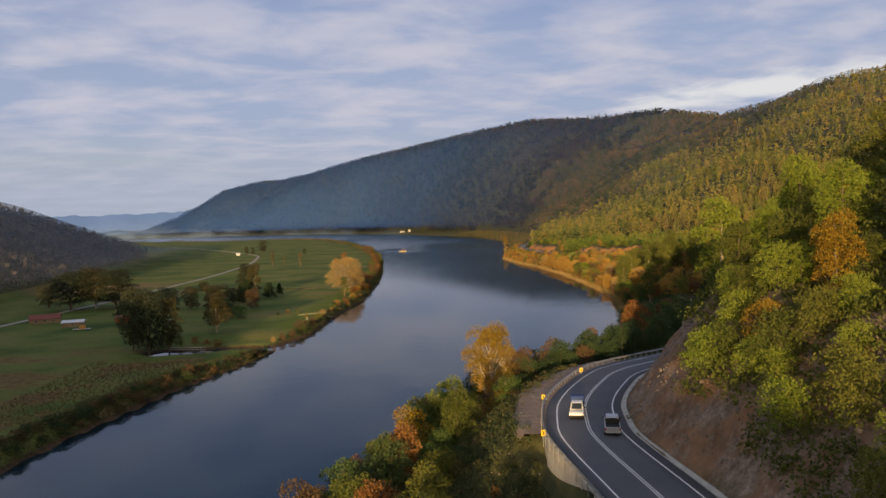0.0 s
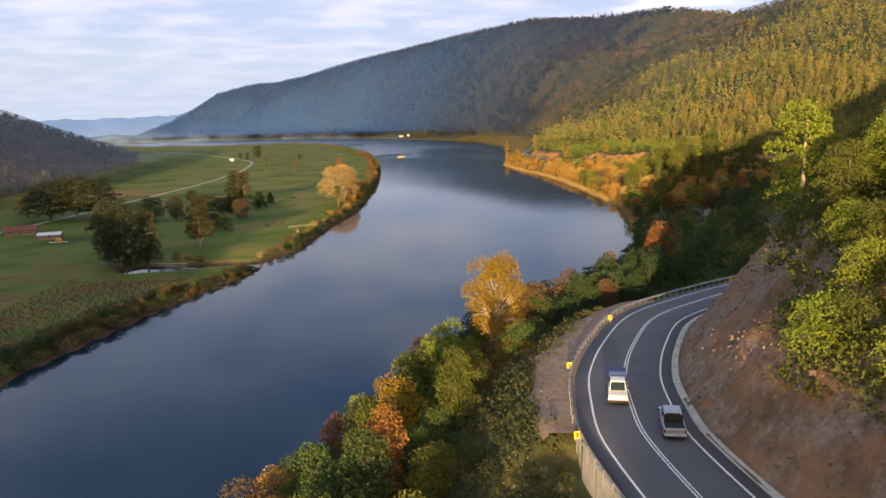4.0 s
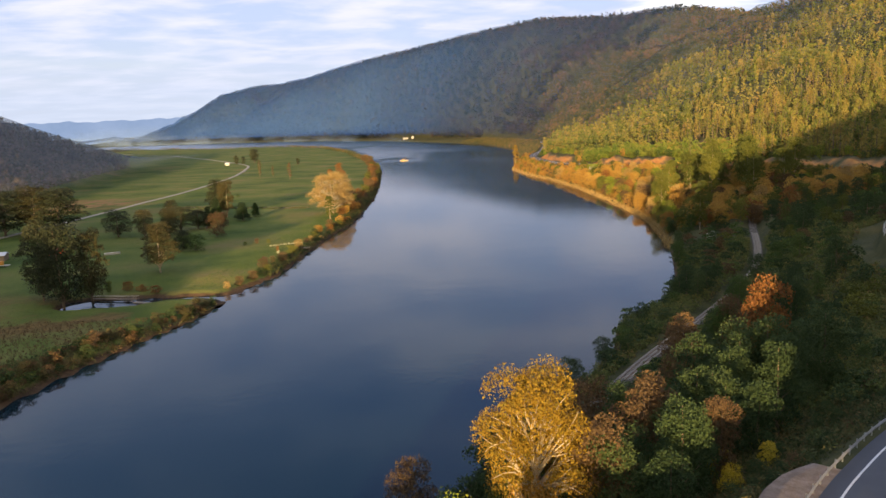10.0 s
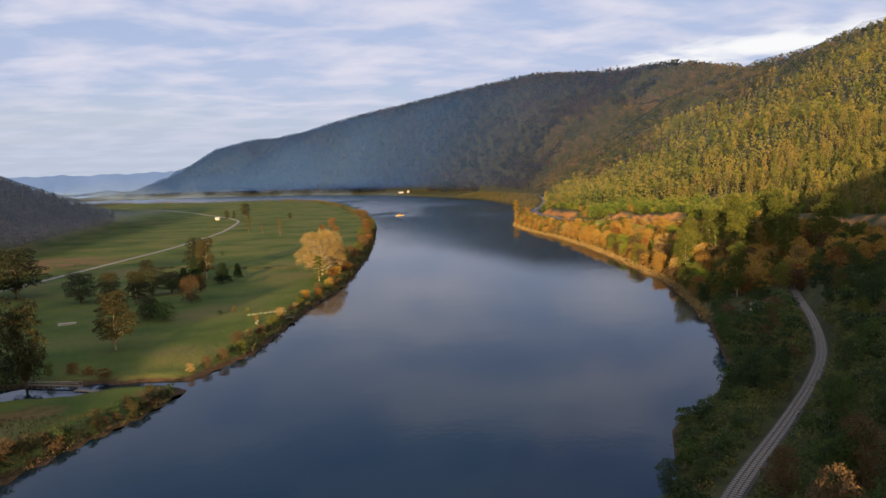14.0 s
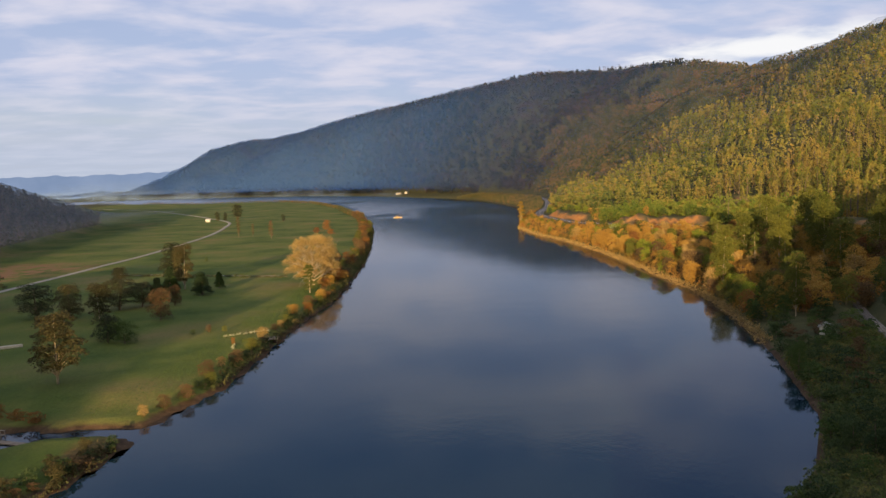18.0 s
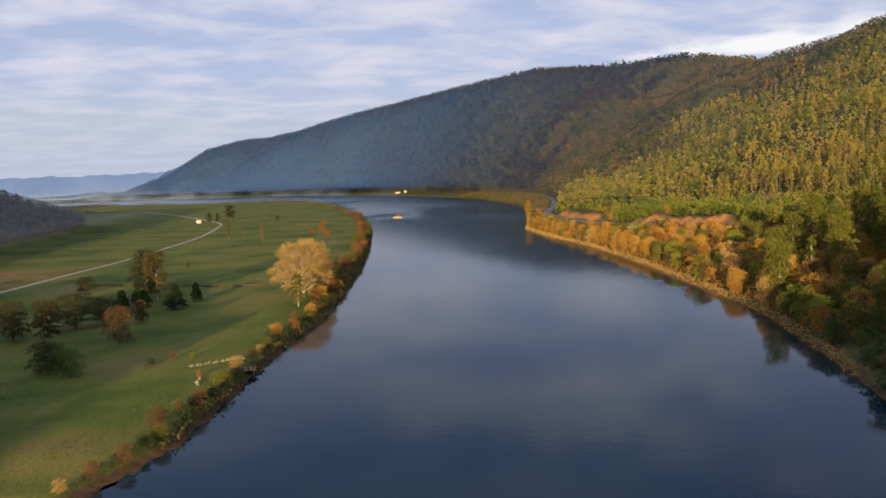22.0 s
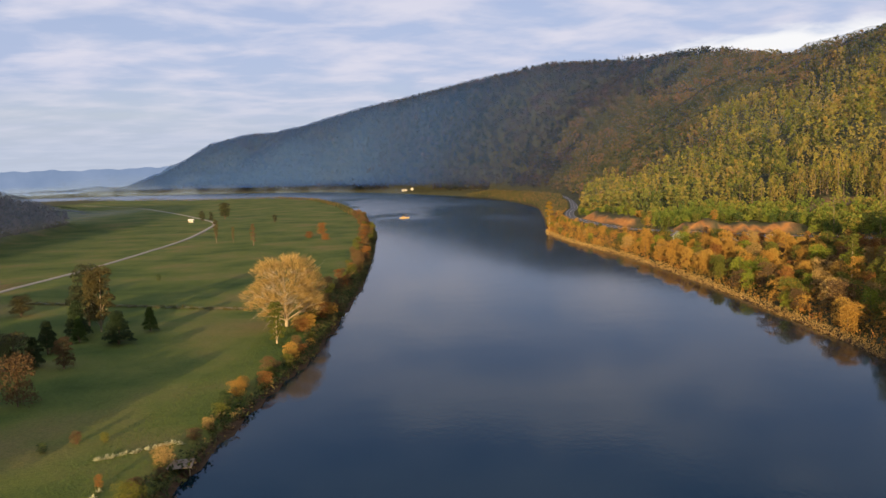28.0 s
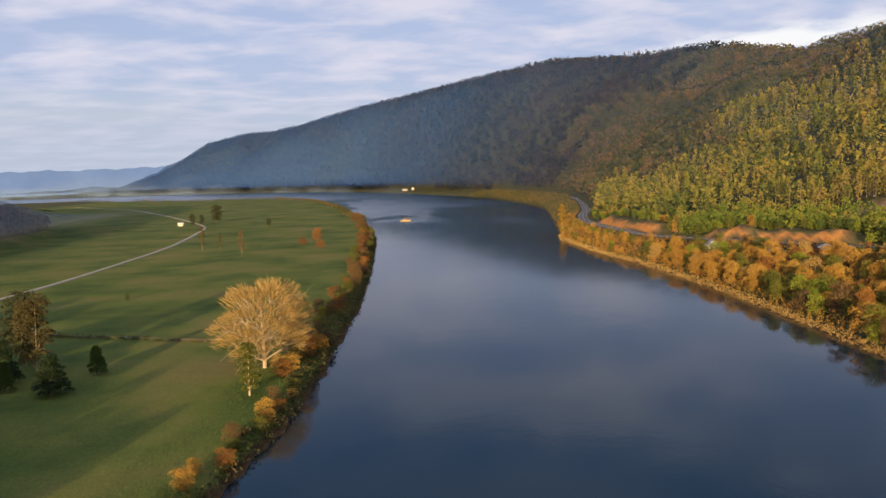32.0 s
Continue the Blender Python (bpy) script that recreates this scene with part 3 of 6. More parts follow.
def ground_at(x, y):
    """Height of the built ground sheet, quick."""
    x, y = np.asarray(x, float), np.asarray(y, float)
    i, j = np.clip(np.searchsorted(GX, x) - 1, 0, len(GX) - 2), np.clip(np.searchsorted(GY, y) - 1, 0, len(GY) - 2)
    u, v = (x - GX[i]) / (GX[i + 1] - GX[i]), (y - GY[j]) / (GY[j + 1] - GY[j])
    return (GZ[j, i] * (1 - u) + GZ[j, i + 1] * u) * (1 - v) + (GZ[j + 1, i] * (1 - u) + GZ[j + 1, i + 1] * u) * v


def water_material():
    m, nt, b = shader("river_water", 0.05, 0, 0.5)
    b.inputs["Base Color"].default_value = (0.004, 0.016, 0.026, 1)
    ripple = maths(nt, "ADD", noise_fac(nt, 0.7, 3, 0.6, (1, 0.6, 1)), maths(nt, "MULTIPLY", noise_fac(nt, 0.06, 2, 0.5), 2.0))
    pos, tc = nt.nodes.new("ShaderNodeSeparateXYZ"), nt.nodes.new("ShaderNodeTexCoord")
    nt.links.new(tc.outputs["Object"], pos.inputs[0])
    streaks = step(nt, noise_fac(nt, 0.0042, 5, 0.55, (1.0, 0.35, 1, 25)), 0.44, 0.56)
    far = step(nt, pos.outputs["Y"], 1000, 1500)
    calm_gone = step(nt, pos.outputs["Y"], 2100, 2500)
    breeze = maths(nt, "MAXIMUM", maths(nt, "MULTIPLY", streaks, far), calm_gone)
    light_air = maths(nt, "MULTIPLY", step(nt, noise_fac(nt, 0.006, 3, 0.5, (1.0, 0.5, 1, 25)), 0.45, 0.65), 0.03)
    nt.links.new(maths(nt, "ADD", maths(nt, "MULTIPLY_ADD", breeze, 0.12, maths(nt, "MULTIPLY_ADD", step(nt, pos.outputs["Y"], 380, 1000), 0.06, 0.03)), light_air), b.inputs["Roughness"])
    # normal tilted towards -y and far IOR raised to mirror higher, brighter sky
    lean, n = nt.nodes.new("ShaderNodeCombineXYZ"), nt.nodes.new("ShaderNodeBump")
    lean.inputs[2].default_value = 0.998
    nt.links.new(maths(nt, "MULTIPLY_ADD", breeze, -0.055, -0.032), lean.inputs[1])
    nt.links.new(maths(nt, "MULTIPLY_ADD", calm_gone, 0.25, 1.333), b.inputs["IOR"])
    n.inputs["Strength"].default_value, n.inputs["Distance"].default_value = 0.22, 0.10
    nt.links.new(ripple, n.inputs["Height"])
    nt.links.new(lean.outputs[0], n.inputs["Normal"])
    nt.links.new(n.outputs[0], b.inputs["Normal"])
    return m


water = tagged(new("water", raw_mesh("water", [(-4200, -900, 0), (4200, -900, 0), (4200, 4900, 0), (-4200, 4900, 0)], [(0, 1, 2, 3)])), "calm dark blue river mirroring the cloudy sky", "river", kind="structure")
water.data.materials.append(water_material())

# ---------------------------------------------------------------- helpers for things
def thing(name, label, category, x=0, y=0, z=0, rz=0, group="", kind=""):
    e = new(name)
    e.matrix_basis = pose(x, y, z, 0, 0, rz)
    return tagged(e, label, category, group, kind)


def part(name, data, material, parent, label="", m=None):
    """Links mesh data or a bmesh as one mesh object under a thing or a part."""
    if isinstance(data, bmesh.types.BMesh):
        me = bpy.data.meshes.new(name)
        data.to_mesh(me)
        data.free()
        data = me
    if not data.materials:
        data.materials.append(material)
    ob = new(name, data)
    ob.parent = parent
    if m is not None:
        ob.matrix_basis = m
    if label:
        ob["label"] = label
    return ob


def box(bm, x0, x1, y0, y1, z0, z1, bevel=0.0):
    v = [bm.verts.new(p) for p in ((x0, y0, z0), (x1, y0, z0), (x1, y1, z0), (x0, y1, z0), (x0, y0, z1), (x1, y0, z1), (x1, y1, z1), (x0, y1, z1))]
    fs = [bm.faces.new([v[k] for k in q]) for q in ((3, 2, 1, 0), (4, 5, 6, 7), (0, 1, 5, 4), (1, 2, 6, 5), (2, 3, 7, 6), (3, 0, 4, 7))]
    if bevel:
        bmesh.ops.bevel(bm, geom=list({e for f in fs for e in f.edges}), offset=bevel, segments=1, affect="EDGES")
    return v


def block(x0, x1, y0, y1, z0, z1, bevel=0.0):
    bm = bmesh.new()
    box(bm, x0, x1, y0, y1, z0, z1, bevel)
    return bm


def sides(line):
    d = np.gradient(line[:, :2], axis=0)
    d /= np.linalg.norm(d, axis=1)[:, None]
    return np.stack([d[:, 1], -d[:, 0]], 1)


def ribbon(line, profile):
    """A strip along the line; profile: rows of (offset to the right, height over the line)."""
    nrm = sides(line)
    rows = [np.c_[line[:, :2] + nrm * o, line[:, 2] + h] for o, h in profile]
    v, n, m = np.concatenate(rows), len(line), len(profile)
    k = np.arange(n - 1)
    f = np.concatenate([np.stack([r * n + k, (r + 1) * n + k, (r + 1) * n + k + 1, r * n + k + 1], 1) for r in range(m - 1)])
    return v, f


def joined(*pieces):
    vs, fs, at = [], [], 0
    for v, f in pieces:
        vs.append(v)
        fs.append(np.asarray(f) + at)
        at += len(v)
    return np.concatenate(vs), np.concatenate(fs)


# ---------------------------------------------------------------- road
def asphalt_material():
    m, nt, b = shader("asphalt", 0.75, 0, 0.4)
    f = maths(nt, "ADD", maths(nt, "MULTIPLY", noise_fac(nt, 0.12, 5, 0.6), 0.7), maths(nt, "MULTIPLY", noise_fac(nt, 14, 3, 0.7), 0.3))
    nt.links.new(ramp(nt, f, [(0.3, (0.060, 0.063, 0.072)), (0.55, (0.088, 0.089, 0.096)), (0.8, (0.12, 0.118, 0.118))]), b.inputs["Base Color"])
    bump(nt, b, noise_fac(nt, 30, 2, 0.6), 0.4, 0.01)
    return m


ASPHALT = asphalt_material()
PAINT = mottled("road_paint", [(0.3, (0.42, 0.42, 0.42)), (0.6, (0.72, 0.72, 0.70))], 2.0, 0.6)
CONCRETE = mottled("concrete", [(0.25, (0.26, 0.24, 0.21)), (0.55, (0.40, 0.38, 0.33)), (0.8, (0.52, 0.49, 0.43))], 0.7, 0.85, 9, 0.01)
STEEL = mottled("galvanised_steel", [(0.3, (0.32, 0.33, 0.34)), (0.7, (0.55, 0.56, 0.57))], 1.5, 0.45, 0, 0, 0.5, 0.7)
ROAD_S = resample(ROAD, 2.0)
road = tagged(new("road", raw_mesh("road", *ribbon(ROAD_S, [(-4.9, -0.5), (-4.9, 0.0), (-2.4, 0.05), (0, 0.08), (2.4, 0.05), (4.7, 0.0), (4.7, -0.5)]), True)), "grey asphalt two-lane highway round the hillside", "road", kind="structure")
road.data.materials.append(ASPHALT)


def road_paint():
    def crown(o):
        return 0.08 - 0.0125 * abs(o) * 1.3 + 0.008

    for name, strips in (("edge_line", [(-3.62, -3.44)]), ("edge_line", [(3.44, 3.62)]), ("centre_line", [(-0.19, -0.07)]), ("centre_line", [(0.07, 0.19)])):
        for a, b in strips:
            ob = new(name, raw_mesh(name, *ribbon(ROAD_S, [(a, crown(a)), (b, crown(b))])))
            ob.data.materials.append(PAINT)
            ob.parent = road
            ob["label"] = "white painted line"


road_paint()

# ---------------------------------------------------------------- woods
ICO_V, ICO_F = None, None


def ico():
    bm = bmesh.new()
    bmesh.ops.create_icosphere(bm, subdivisions=1, radius=1)
    v = np.array([p.co[:] for p in bm.verts])
    f = np.array([[q.index for q in t.verts] for t in bm.faces])
    bm.free()
    return v, f


ICO_V, ICO_F = ico()


def lumps(rng, centres, radii, rough=0.28):
    """Uneven clumps at the centres, with radii in x, y and z."""
    n = len(centres)
    v = ICO_V[None] * (1 + rng.uniform(-rough, rough, (n, len(ICO_V), 1)))
    v = v * radii[:, None, :] + centres[:, None, :]
    f = ICO_F[None] + (np.arange(n) * len(ICO_V))[:, None, None]
    return v.reshape(-1, 3), f.reshape(-1, 3)


def poles(base, top, r0, r1, k=4):
    """Tapered poles from base to top."""
    n = len(base)
    a = np.arange(k) / k * 6.283
    ring = np.stack([np.cos(a), np.sin(a), 0 * a], 1)
    v = np.concatenate([base[:, None] + ring[None] * np.reshape(r0, (-1, 1, 1)), top[:, None] + ring[None] * np.reshape(r1, (-1, 1, 1))], 1)
    i = np.arange(k)
    quad = np.stack([i, (i + 1) % k, (i + 1) % k + k, i + k], 1)
    f = quad[None] + (np.arange(n) * 2 * k)[:, None, None]
    return v.reshape(-1, 3), f.reshape(-1, 4)


def scatter(rng, x0, x1, y0, y1, gap, keep):
    xs, ys = np.meshgrid(np.arange(x0, x1, gap), np.arange(y0, y1, gap))
    x = (xs + rng.uniform(-0.48, 0.48, xs.shape) * gap).ravel()
    y = (ys + rng.uniform(-0.48, 0.48, ys.shape) * gap).ravel()
    k = keep(x, y)
    return x[k], y[k]


def side_of(x, y):
    return signed(x, y, ROAD_F)[0], signed(x, y, R_SHORE)[0], signed(x, y, RIDGE)[0]


def leaves(rng, centres, size, droop=0.35):
    """A bent four-cornered spray of leaves at every centre, turned at random."""
    n = len(centres)
    a = rng.normal(size=(n, 3))
    a /= np.linalg.norm(a, axis=1)[:, None]
    b = np.cross(a, rng.normal(size=(n, 3)))
    b /= np.linalg.norm(b, axis=1)[:, None] + 1e-9
    s = np.reshape(size, (-1, 1)) * rng.uniform(0.6, 1.3, (n, 1))
    a, b = a * s, b * s * rng.uniform(0.45, 0.8, (n, 1))
    sag = np.cross(a, b)
    sag = sag / (np.linalg.norm(sag, axis=1)[:, None] + 1e-9) * s * droop
    v = np.stack([centres - a, centres + b + sag, centres + a, centres - b + sag], 1)
    return v.reshape(-1, 3), np.arange(4 * n).reshape(-1, 4)


def wood(name, label, material, x, y, tall, wide, rng, count=40, leaf=1.3, trunk=None, low=0.35, shape=1.0):
    """A whole wood as one thing: crowns of many sprays, with the trunks below as a part."""
    z = ground_at(x, y)
    n = len(x)
    h, w = tall * rng.uniform(0.7, 1.22, n), wide * rng.uniform(0.7, 1.25, n)
    u = rng.uniform(0, 1, (n, count)) ** 0.8
    prof = np.sin(np.pi * (0.10 + 0.86 * u)) ** 0.7 * (1 - 0.55 * (1 - shape) * u) * 0.5
    ang, rad = rng.uniform(0, 6.283, (n, count)), rng.uniform(0.35, 1.0, (n, count)) ** 0.5
    bulge = 1 + 0.35 * np.sin(3 * ang + rng.uniform(0, 6.28, (n, 1))) * np.sin(7 * u + rng.uniform(0, 6.28, (n, 1)))
    r = w[:, None] * prof * rad * bulge
    c = np.stack([x[:, None] + r * np.cos(ang), y[:, None] + r * np.sin(ang), z[:, None] + h[:, None] * (low + (1 - low) * u)], 2).reshape(-1, 3)
    v, f = leaves(rng, c, leaf)
    ob = tagged(new(name, raw_mesh(name, v, f)), label, "woodland", kind="stuff")
    ob.data.attributes.new("tone", "FLOAT", "POINT").data.foreach_set("value", np.repeat(rng.beta(1.6, 1.6, n), count * 4).astype(np.float32))
    ob.data.materials.append(material)
    if trunk is not None:
        v, f = poles(np.c_[x, y, z - 0.6], np.c_[x, y, z + h * 0.9], 0.016 * h, 0.005 * h)
        t = new("trunks", raw_mesh("trunks", v, f))
        t.data.materials.append(trunk)
        t.parent = ob
        t["kind"] = "stuff"
    return ob


def woods():
    rng = np.random.default_rng(3)

    def hill_keep(x, y):
        d, s, r = side_of(x, y)
        return ((d > np.where(bare_banks(y) > 0.1, 24, 13)) | ((y > 2300) & ((x < -60) | (x > 90)))) & (r < 110) & (s > np.where(y > 2250, 70, 12))

    def broadleaf(x, y):
        d = side_of(x, y)[0]
        return (y > 700) & (y < 925) & (d > 15) & (d < 78 + 14 * rolling(x, y, 60, 3, 3))

    def clearing(x, y):
        return np.hypot((x - 290) / 26, (y - 838) / 13) + 0.25 * rolling(x, y, 16, 5, 2) < 1

    def border(x, y):
        return 1380 + 190 * rolling(x, y, 330, 6, 4)

    def upper_border(x, y):
        return 2050 + 240 * rolling(x, y, 420, 9, 4)

    x, y = scatter(rng, 100, 1150, 1100, 2400, 13.5, lambda x, y: hill_keep(x, y) & (y > border(x, y)) & (y < upper_border(x, y)))
    wood("upper_woodland", "mixed brown and olive autumn woodland on the high hillside", FOREST_UPPER, x, y, 18, 14, rng, 24, 2.2, None, 0.0)
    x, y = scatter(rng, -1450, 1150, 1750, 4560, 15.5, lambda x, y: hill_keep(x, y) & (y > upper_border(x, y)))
    wood("far_woodland", "autumn woodland of bare brown and dark haze-tinted green trees on a far hillside", FOREST_FAR_HAZED, x, y, 17, 17, rng, 20, 2.9, None, 0.0)
    x, y = scatter(rng, 170, 1150, 900, 1700, 11, lambda x, y: hill_keep(x, y) & (y < border(x, y)) & ~broadleaf(x, y))
    wood("far_plantation", "tall green eucalyptus plantation on the upper hillside", FOREST_MID, x, y, 21, 9, rng, 34, 1.5, None, 0.1, 0.4)
    x, y = scatter(rng, 150, 620, 560, 900, 8.2, lambda x, y: hill_keep(x, y) & ~broadleaf(x, y) & ~clearing(x, y))
    wood("plantation", "tall green eucalyptus plantation with pale slender trunks on the hillside", FOREST_MID, x, y, 22, 6.8, rng, 96, 0.85, BARK, 0.12, 0.6)
    x, y = scatter(rng, 150, 420, 700, 930, 6.8, lambda x, y: hill_keep(x, y) & broadleaf(x, y) & ~clearing(x, y))
    wood("broadleaf_slope", "bright green leafy trees on the slope above the far highway", FOREST_GREEN, x, y, 10, 9, rng, 110, 0.75, None, 0.0)
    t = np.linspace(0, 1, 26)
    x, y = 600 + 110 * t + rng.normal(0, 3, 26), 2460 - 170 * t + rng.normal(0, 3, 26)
    wood("crest_trees", "row of slender tall trees standing along the ridge", FOREST_FAR_HAZED, x, y, 27, 6, rng, 16, 1.6, BARK, 0.45)
    x, y = scatter(rng, 620, 1150, 560, 900, 13, hill_keep)
    wood("upper_plantation", "eucalyptus plantation on the crest of the hillside", FOREST_MID, x, y, 22, 10, rng, 20, 2.1, None, 0.2)
    x, y = scatter(rng, 100, 1150, 190, 560, 10, lambda x, y: hill_keep(x, y) & (y > 60 + 0.75 * x))
    wood("hillside_woodland", "dense dark green trees on the shaded hillside above the highway", FOREST_SPUR, x, y, 15, 10, rng, 42, 1.4, BARK, 0.1)
    x, y = scatter(rng, -900, -320, 400, 1650, 11, lambda x, y: (ground_at(x, y) > 8))
    wood("left_hill_woodland", "pine woodland paled as by haze on a low shaded hill beside the meadow", FOREST_LEFT_HAZED, x, y, 14, 9, rng, 16, 2.0, None, 0.0, 0.3)


woods()

# ---------------------------------------------------------------- single trees and shrubs
def tube(path, radii, k=6):
    """A tapered limb through the points."""
    path = np.asarray(path, float)
    n = len(path)
    d = np.gradient(path, axis=0)
    d /= np.linalg.norm(d, axis=1)[:, None] + 1e-9
    ref = np.where(np.abs(d[:, 2:3]) > 0.9, np.array([[1.0, 0, 0]]), np.array([[0, 0, 1.0]]))
    a = np.cross(d, ref)
    a /= np.linalg.norm(a, axis=1)[:, None] + 1e-9
    b = np.cross(d, a)
    t = np.arange(k) / k * 6.2832
    v = path[:, None] + (a[:, None] * np.cos(t)[None, :, None] + b[:, None] * np.sin(t)[None, :, None]) * np.reshape(radii, (-1, 1, 1))
    i, r = np.meshgrid(np.arange(k), np.arange(n - 1))
    f = np.stack([r * k + i, r * k + (i + 1) % k, (r + 1) * k + (i + 1) % k, (r + 1) * k + i], 2).reshape(-1, 4)
    return v.reshape(-1, 3), f


def limb(rng, start, to, r0, r1, bend=0.12, n=5):
    u = np.linspace(0, 1, n)[:, None]
    start, to = np.asarray(start, float), np.asarray(to, float)
    ln = np.linalg.norm(to - start)
    mid = rng.normal(0, bend * ln, 3) * np.array([1, 1, 0.4]) + np.array([0, 0, 0.10 * ln])
    p = start + (to - start) * u + mid * (u * (1 - u) * 2)
    return tube(p, r0 + (r1 - r0) * u[:, 0], 5)


TREE_DATA = {}


def tree_data(kind, seed):
    """Trunk and crown of one sort of tree, one metre tall: (trunk places, faces), (crown places, faces)."""
    key = (kind, seed)
    if key in TREE_DATA:
        return TREE_DATA[key]
    rng = np.random.default_rng(100 + seed * 17 + sum(map(ord, kind)))
    form = TREE_FORMS[kind]
    low, wide, lobes, count, size, limbs = form["low"], form["wide"], form["lobes"], form["count"], form["size"], form["limbs"]
    lean = rng.normal(0, 0.025, 2)
    top = np.array([lean[0], lean[1], form.get("stem", 0.92)])
    tr = form.get("girth", 0.022)
    wood_parts = [tube(np.array([(0, 0, -0.12), (0.2 * lean[0], 0.2 * lean[1], 0.10), (0.5 * lean[0], 0.5 * lean[1], 0.45), top]), [tr * 1.25, tr, tr * 0.7, tr * 0.15], 7)]
    centres, radii = [], []
    for k in range(lobes):
        u = (k + rng.uniform(0.2, 0.8)) / lobes
        if form["shape"] == "cone":
            r = wide * (1 - u) ** 0.85 * rng.uniform(0.75, 1.0)
        elif form["shape"] == "column":
            r = wide * np.sin(np.pi * (0.12 + 0.80 * u)) ** 0.5 * rng.uniform(0.5, 1.0)
        else:
            r = wide * np.sin(np.pi * (0.16 + 0.74 * u)) ** 0.6 * rng.uniform(0.45, 1.0)
        a = k * 2.4 + rng.uniform(-0.5, 0.5)
        z = low + (1 - low) * (0.05 + 0.85 * u)
        c = np.array([r * 0.72 * math.cos(a), r * 0.72 * math.sin(a), z])
        centres.append(c)
        radii.append(form["lobe"] * rng.uniform(0.7, 1.25))
        if k < limbs:
            at = np.array([lean[0], lean[1], 1]) * max(0.08, z - rng.uniform(0.12, 0.3) * (1 if form["shape"] != "cone" else 0.2))
            wood_parts.append(limb(rng, at, c, tr * 0.5 * (1.1 - u), tr * 0.10, 0.07))
            if form.get("twigs"):
                for _ in range(form["twigs"]):
                    tip = c + rng.normal(0, form["lobe"] * (0.55 if kind == "bare" else 0.45), 3)
                    wood_parts.append(limb(rng, at + (c - at) * rng.uniform(0.35, 0.95), tip, tr * 0.16, tr * 0.03, 0.15, 4))
    centres, radii = np.array(centres), np.array(radii)
    which = rng.choice(lobes, count, p=radii**2 / (radii**2).sum())
    d = rng.normal(size=(count, 3))
    d /= np.linalg.norm(d, axis=1)[:, None]
    d[:, 2] = np.where(d[:, 2] < -0.3, -d[:, 2] * 0.6, d[:, 2])
    p = centres[which] + d * (radii[which] * rng.uniform(0.45, 1.08, count) ** 0.6)[:, None] * np.array([1, 1, form.get("tall", 0.85)])
    p[:, 2] = np.clip(p[:, 2], form.get("floor", 0.02), None)
    if kind == "bare":
        vv, ff = [], []
        out = p - centres[which] * np.array([0.55, 0.55, 0.8])
        out /= np.linalg.norm(out, axis=1)[:, None]
        side = np.cross(out, rng.normal(size=(count, 3)))
        side /= np.linalg.norm(side, axis=1)[:, None]
        ln = size * rng.uniform(0.8, 2.2, (count, 1))
        v = np.stack([p - out * ln, p + side * size * 0.07, p + out * ln, p - side * size * 0.07], 1).reshape(-1, 3)
        crown = v, np.arange(4 * count).reshape(-1, 4)
    else:
        crown = leaves(rng, p, size)
    TREE_DATA[key] = (joined(*wood_parts), crown)
    return TREE_DATA[key]


TREE_FORMS = {
    "broad": dict(shape="round", low=0.08, wide=0.36, lobe=0.15, lobes=24, count=6000, size=0.0130, limbs=12),
    "gold": dict(shape="round", low=0.40, wide=0.42, lobe=0.125, lobes=30, count=24000, size=0.0064, limbs=26, twigs=4, girth=0.034, stem=0.72),
    "mass": dict(shape="column", low=0.06, wide=0.33, lobe=0.13, lobes=34, count=6500, size=0.0135, limbs=16, girth=0.016),
    "oval": dict(shape="column", low=0.05, wide=0.30, lobe=0.13, lobes=22, count=5600, size=0.0130, limbs=8),
    "tall": dict(shape="column", low=0.12, wide=0.22, lobe=0.105, lobes=26, count=5200, size=0.0125, limbs=14, girth=0.010),
    "column": dict(shape="column", low=0.05, wide=0.13, lobe=0.075, lobes=16, count=1500, size=0.018, limbs=8, girth=0.013),
    "cone": dict(shape="cone", low=0.03, wide=0.33, lobe=0.10, lobes=40, count=7000, size=0.017, limbs=10),
    "thin": dict(shape="column", low=0.15, wide=0.10, lobe=0.07, lobes=14, count=420, size=0.022, limbs=12, twigs=2, girth=0.012),
    "bank": dict(shape="round", low=0.06, wide=0.40, lobe=0.22, lobes=12, count=1500, size=0.026, limbs=5),
    "bush": dict(shape="round", low=0.0, wide=0.55, lobe=0.30, lobes=14, count=3000, size=0.023, limbs=3, stem=0.5, tall=0.7),
    "scrub": dict(shape="round", low=0.0, wide=0.62, lobe=0.36, lobes=7, count=520, size=0.06, limbs=2, stem=0.4, tall=0.6),
    "bare": dict(shape="round", low=0.12, wide=0.50, lobe=0.155, lobes=34, count=13000, size=0.022, limbs=30, twigs=9, girth=0.020, stem=0.7),
}
TREE_MESHES = {}


def tree_meshes(kind, seed, leaf, bark):
    key = (kind, seed, leaf.name, bark.name)
    if key not in TREE_MESHES:
        t, c = tree_data(kind, seed)
        a, b = raw_mesh("trunk", *t, True), raw_mesh("crown", *c)
        a.materials.append(bark)
        b.materials.append(leaf)
        TREE_MESHES[key] = a, b
    return TREE_MESHES[key]


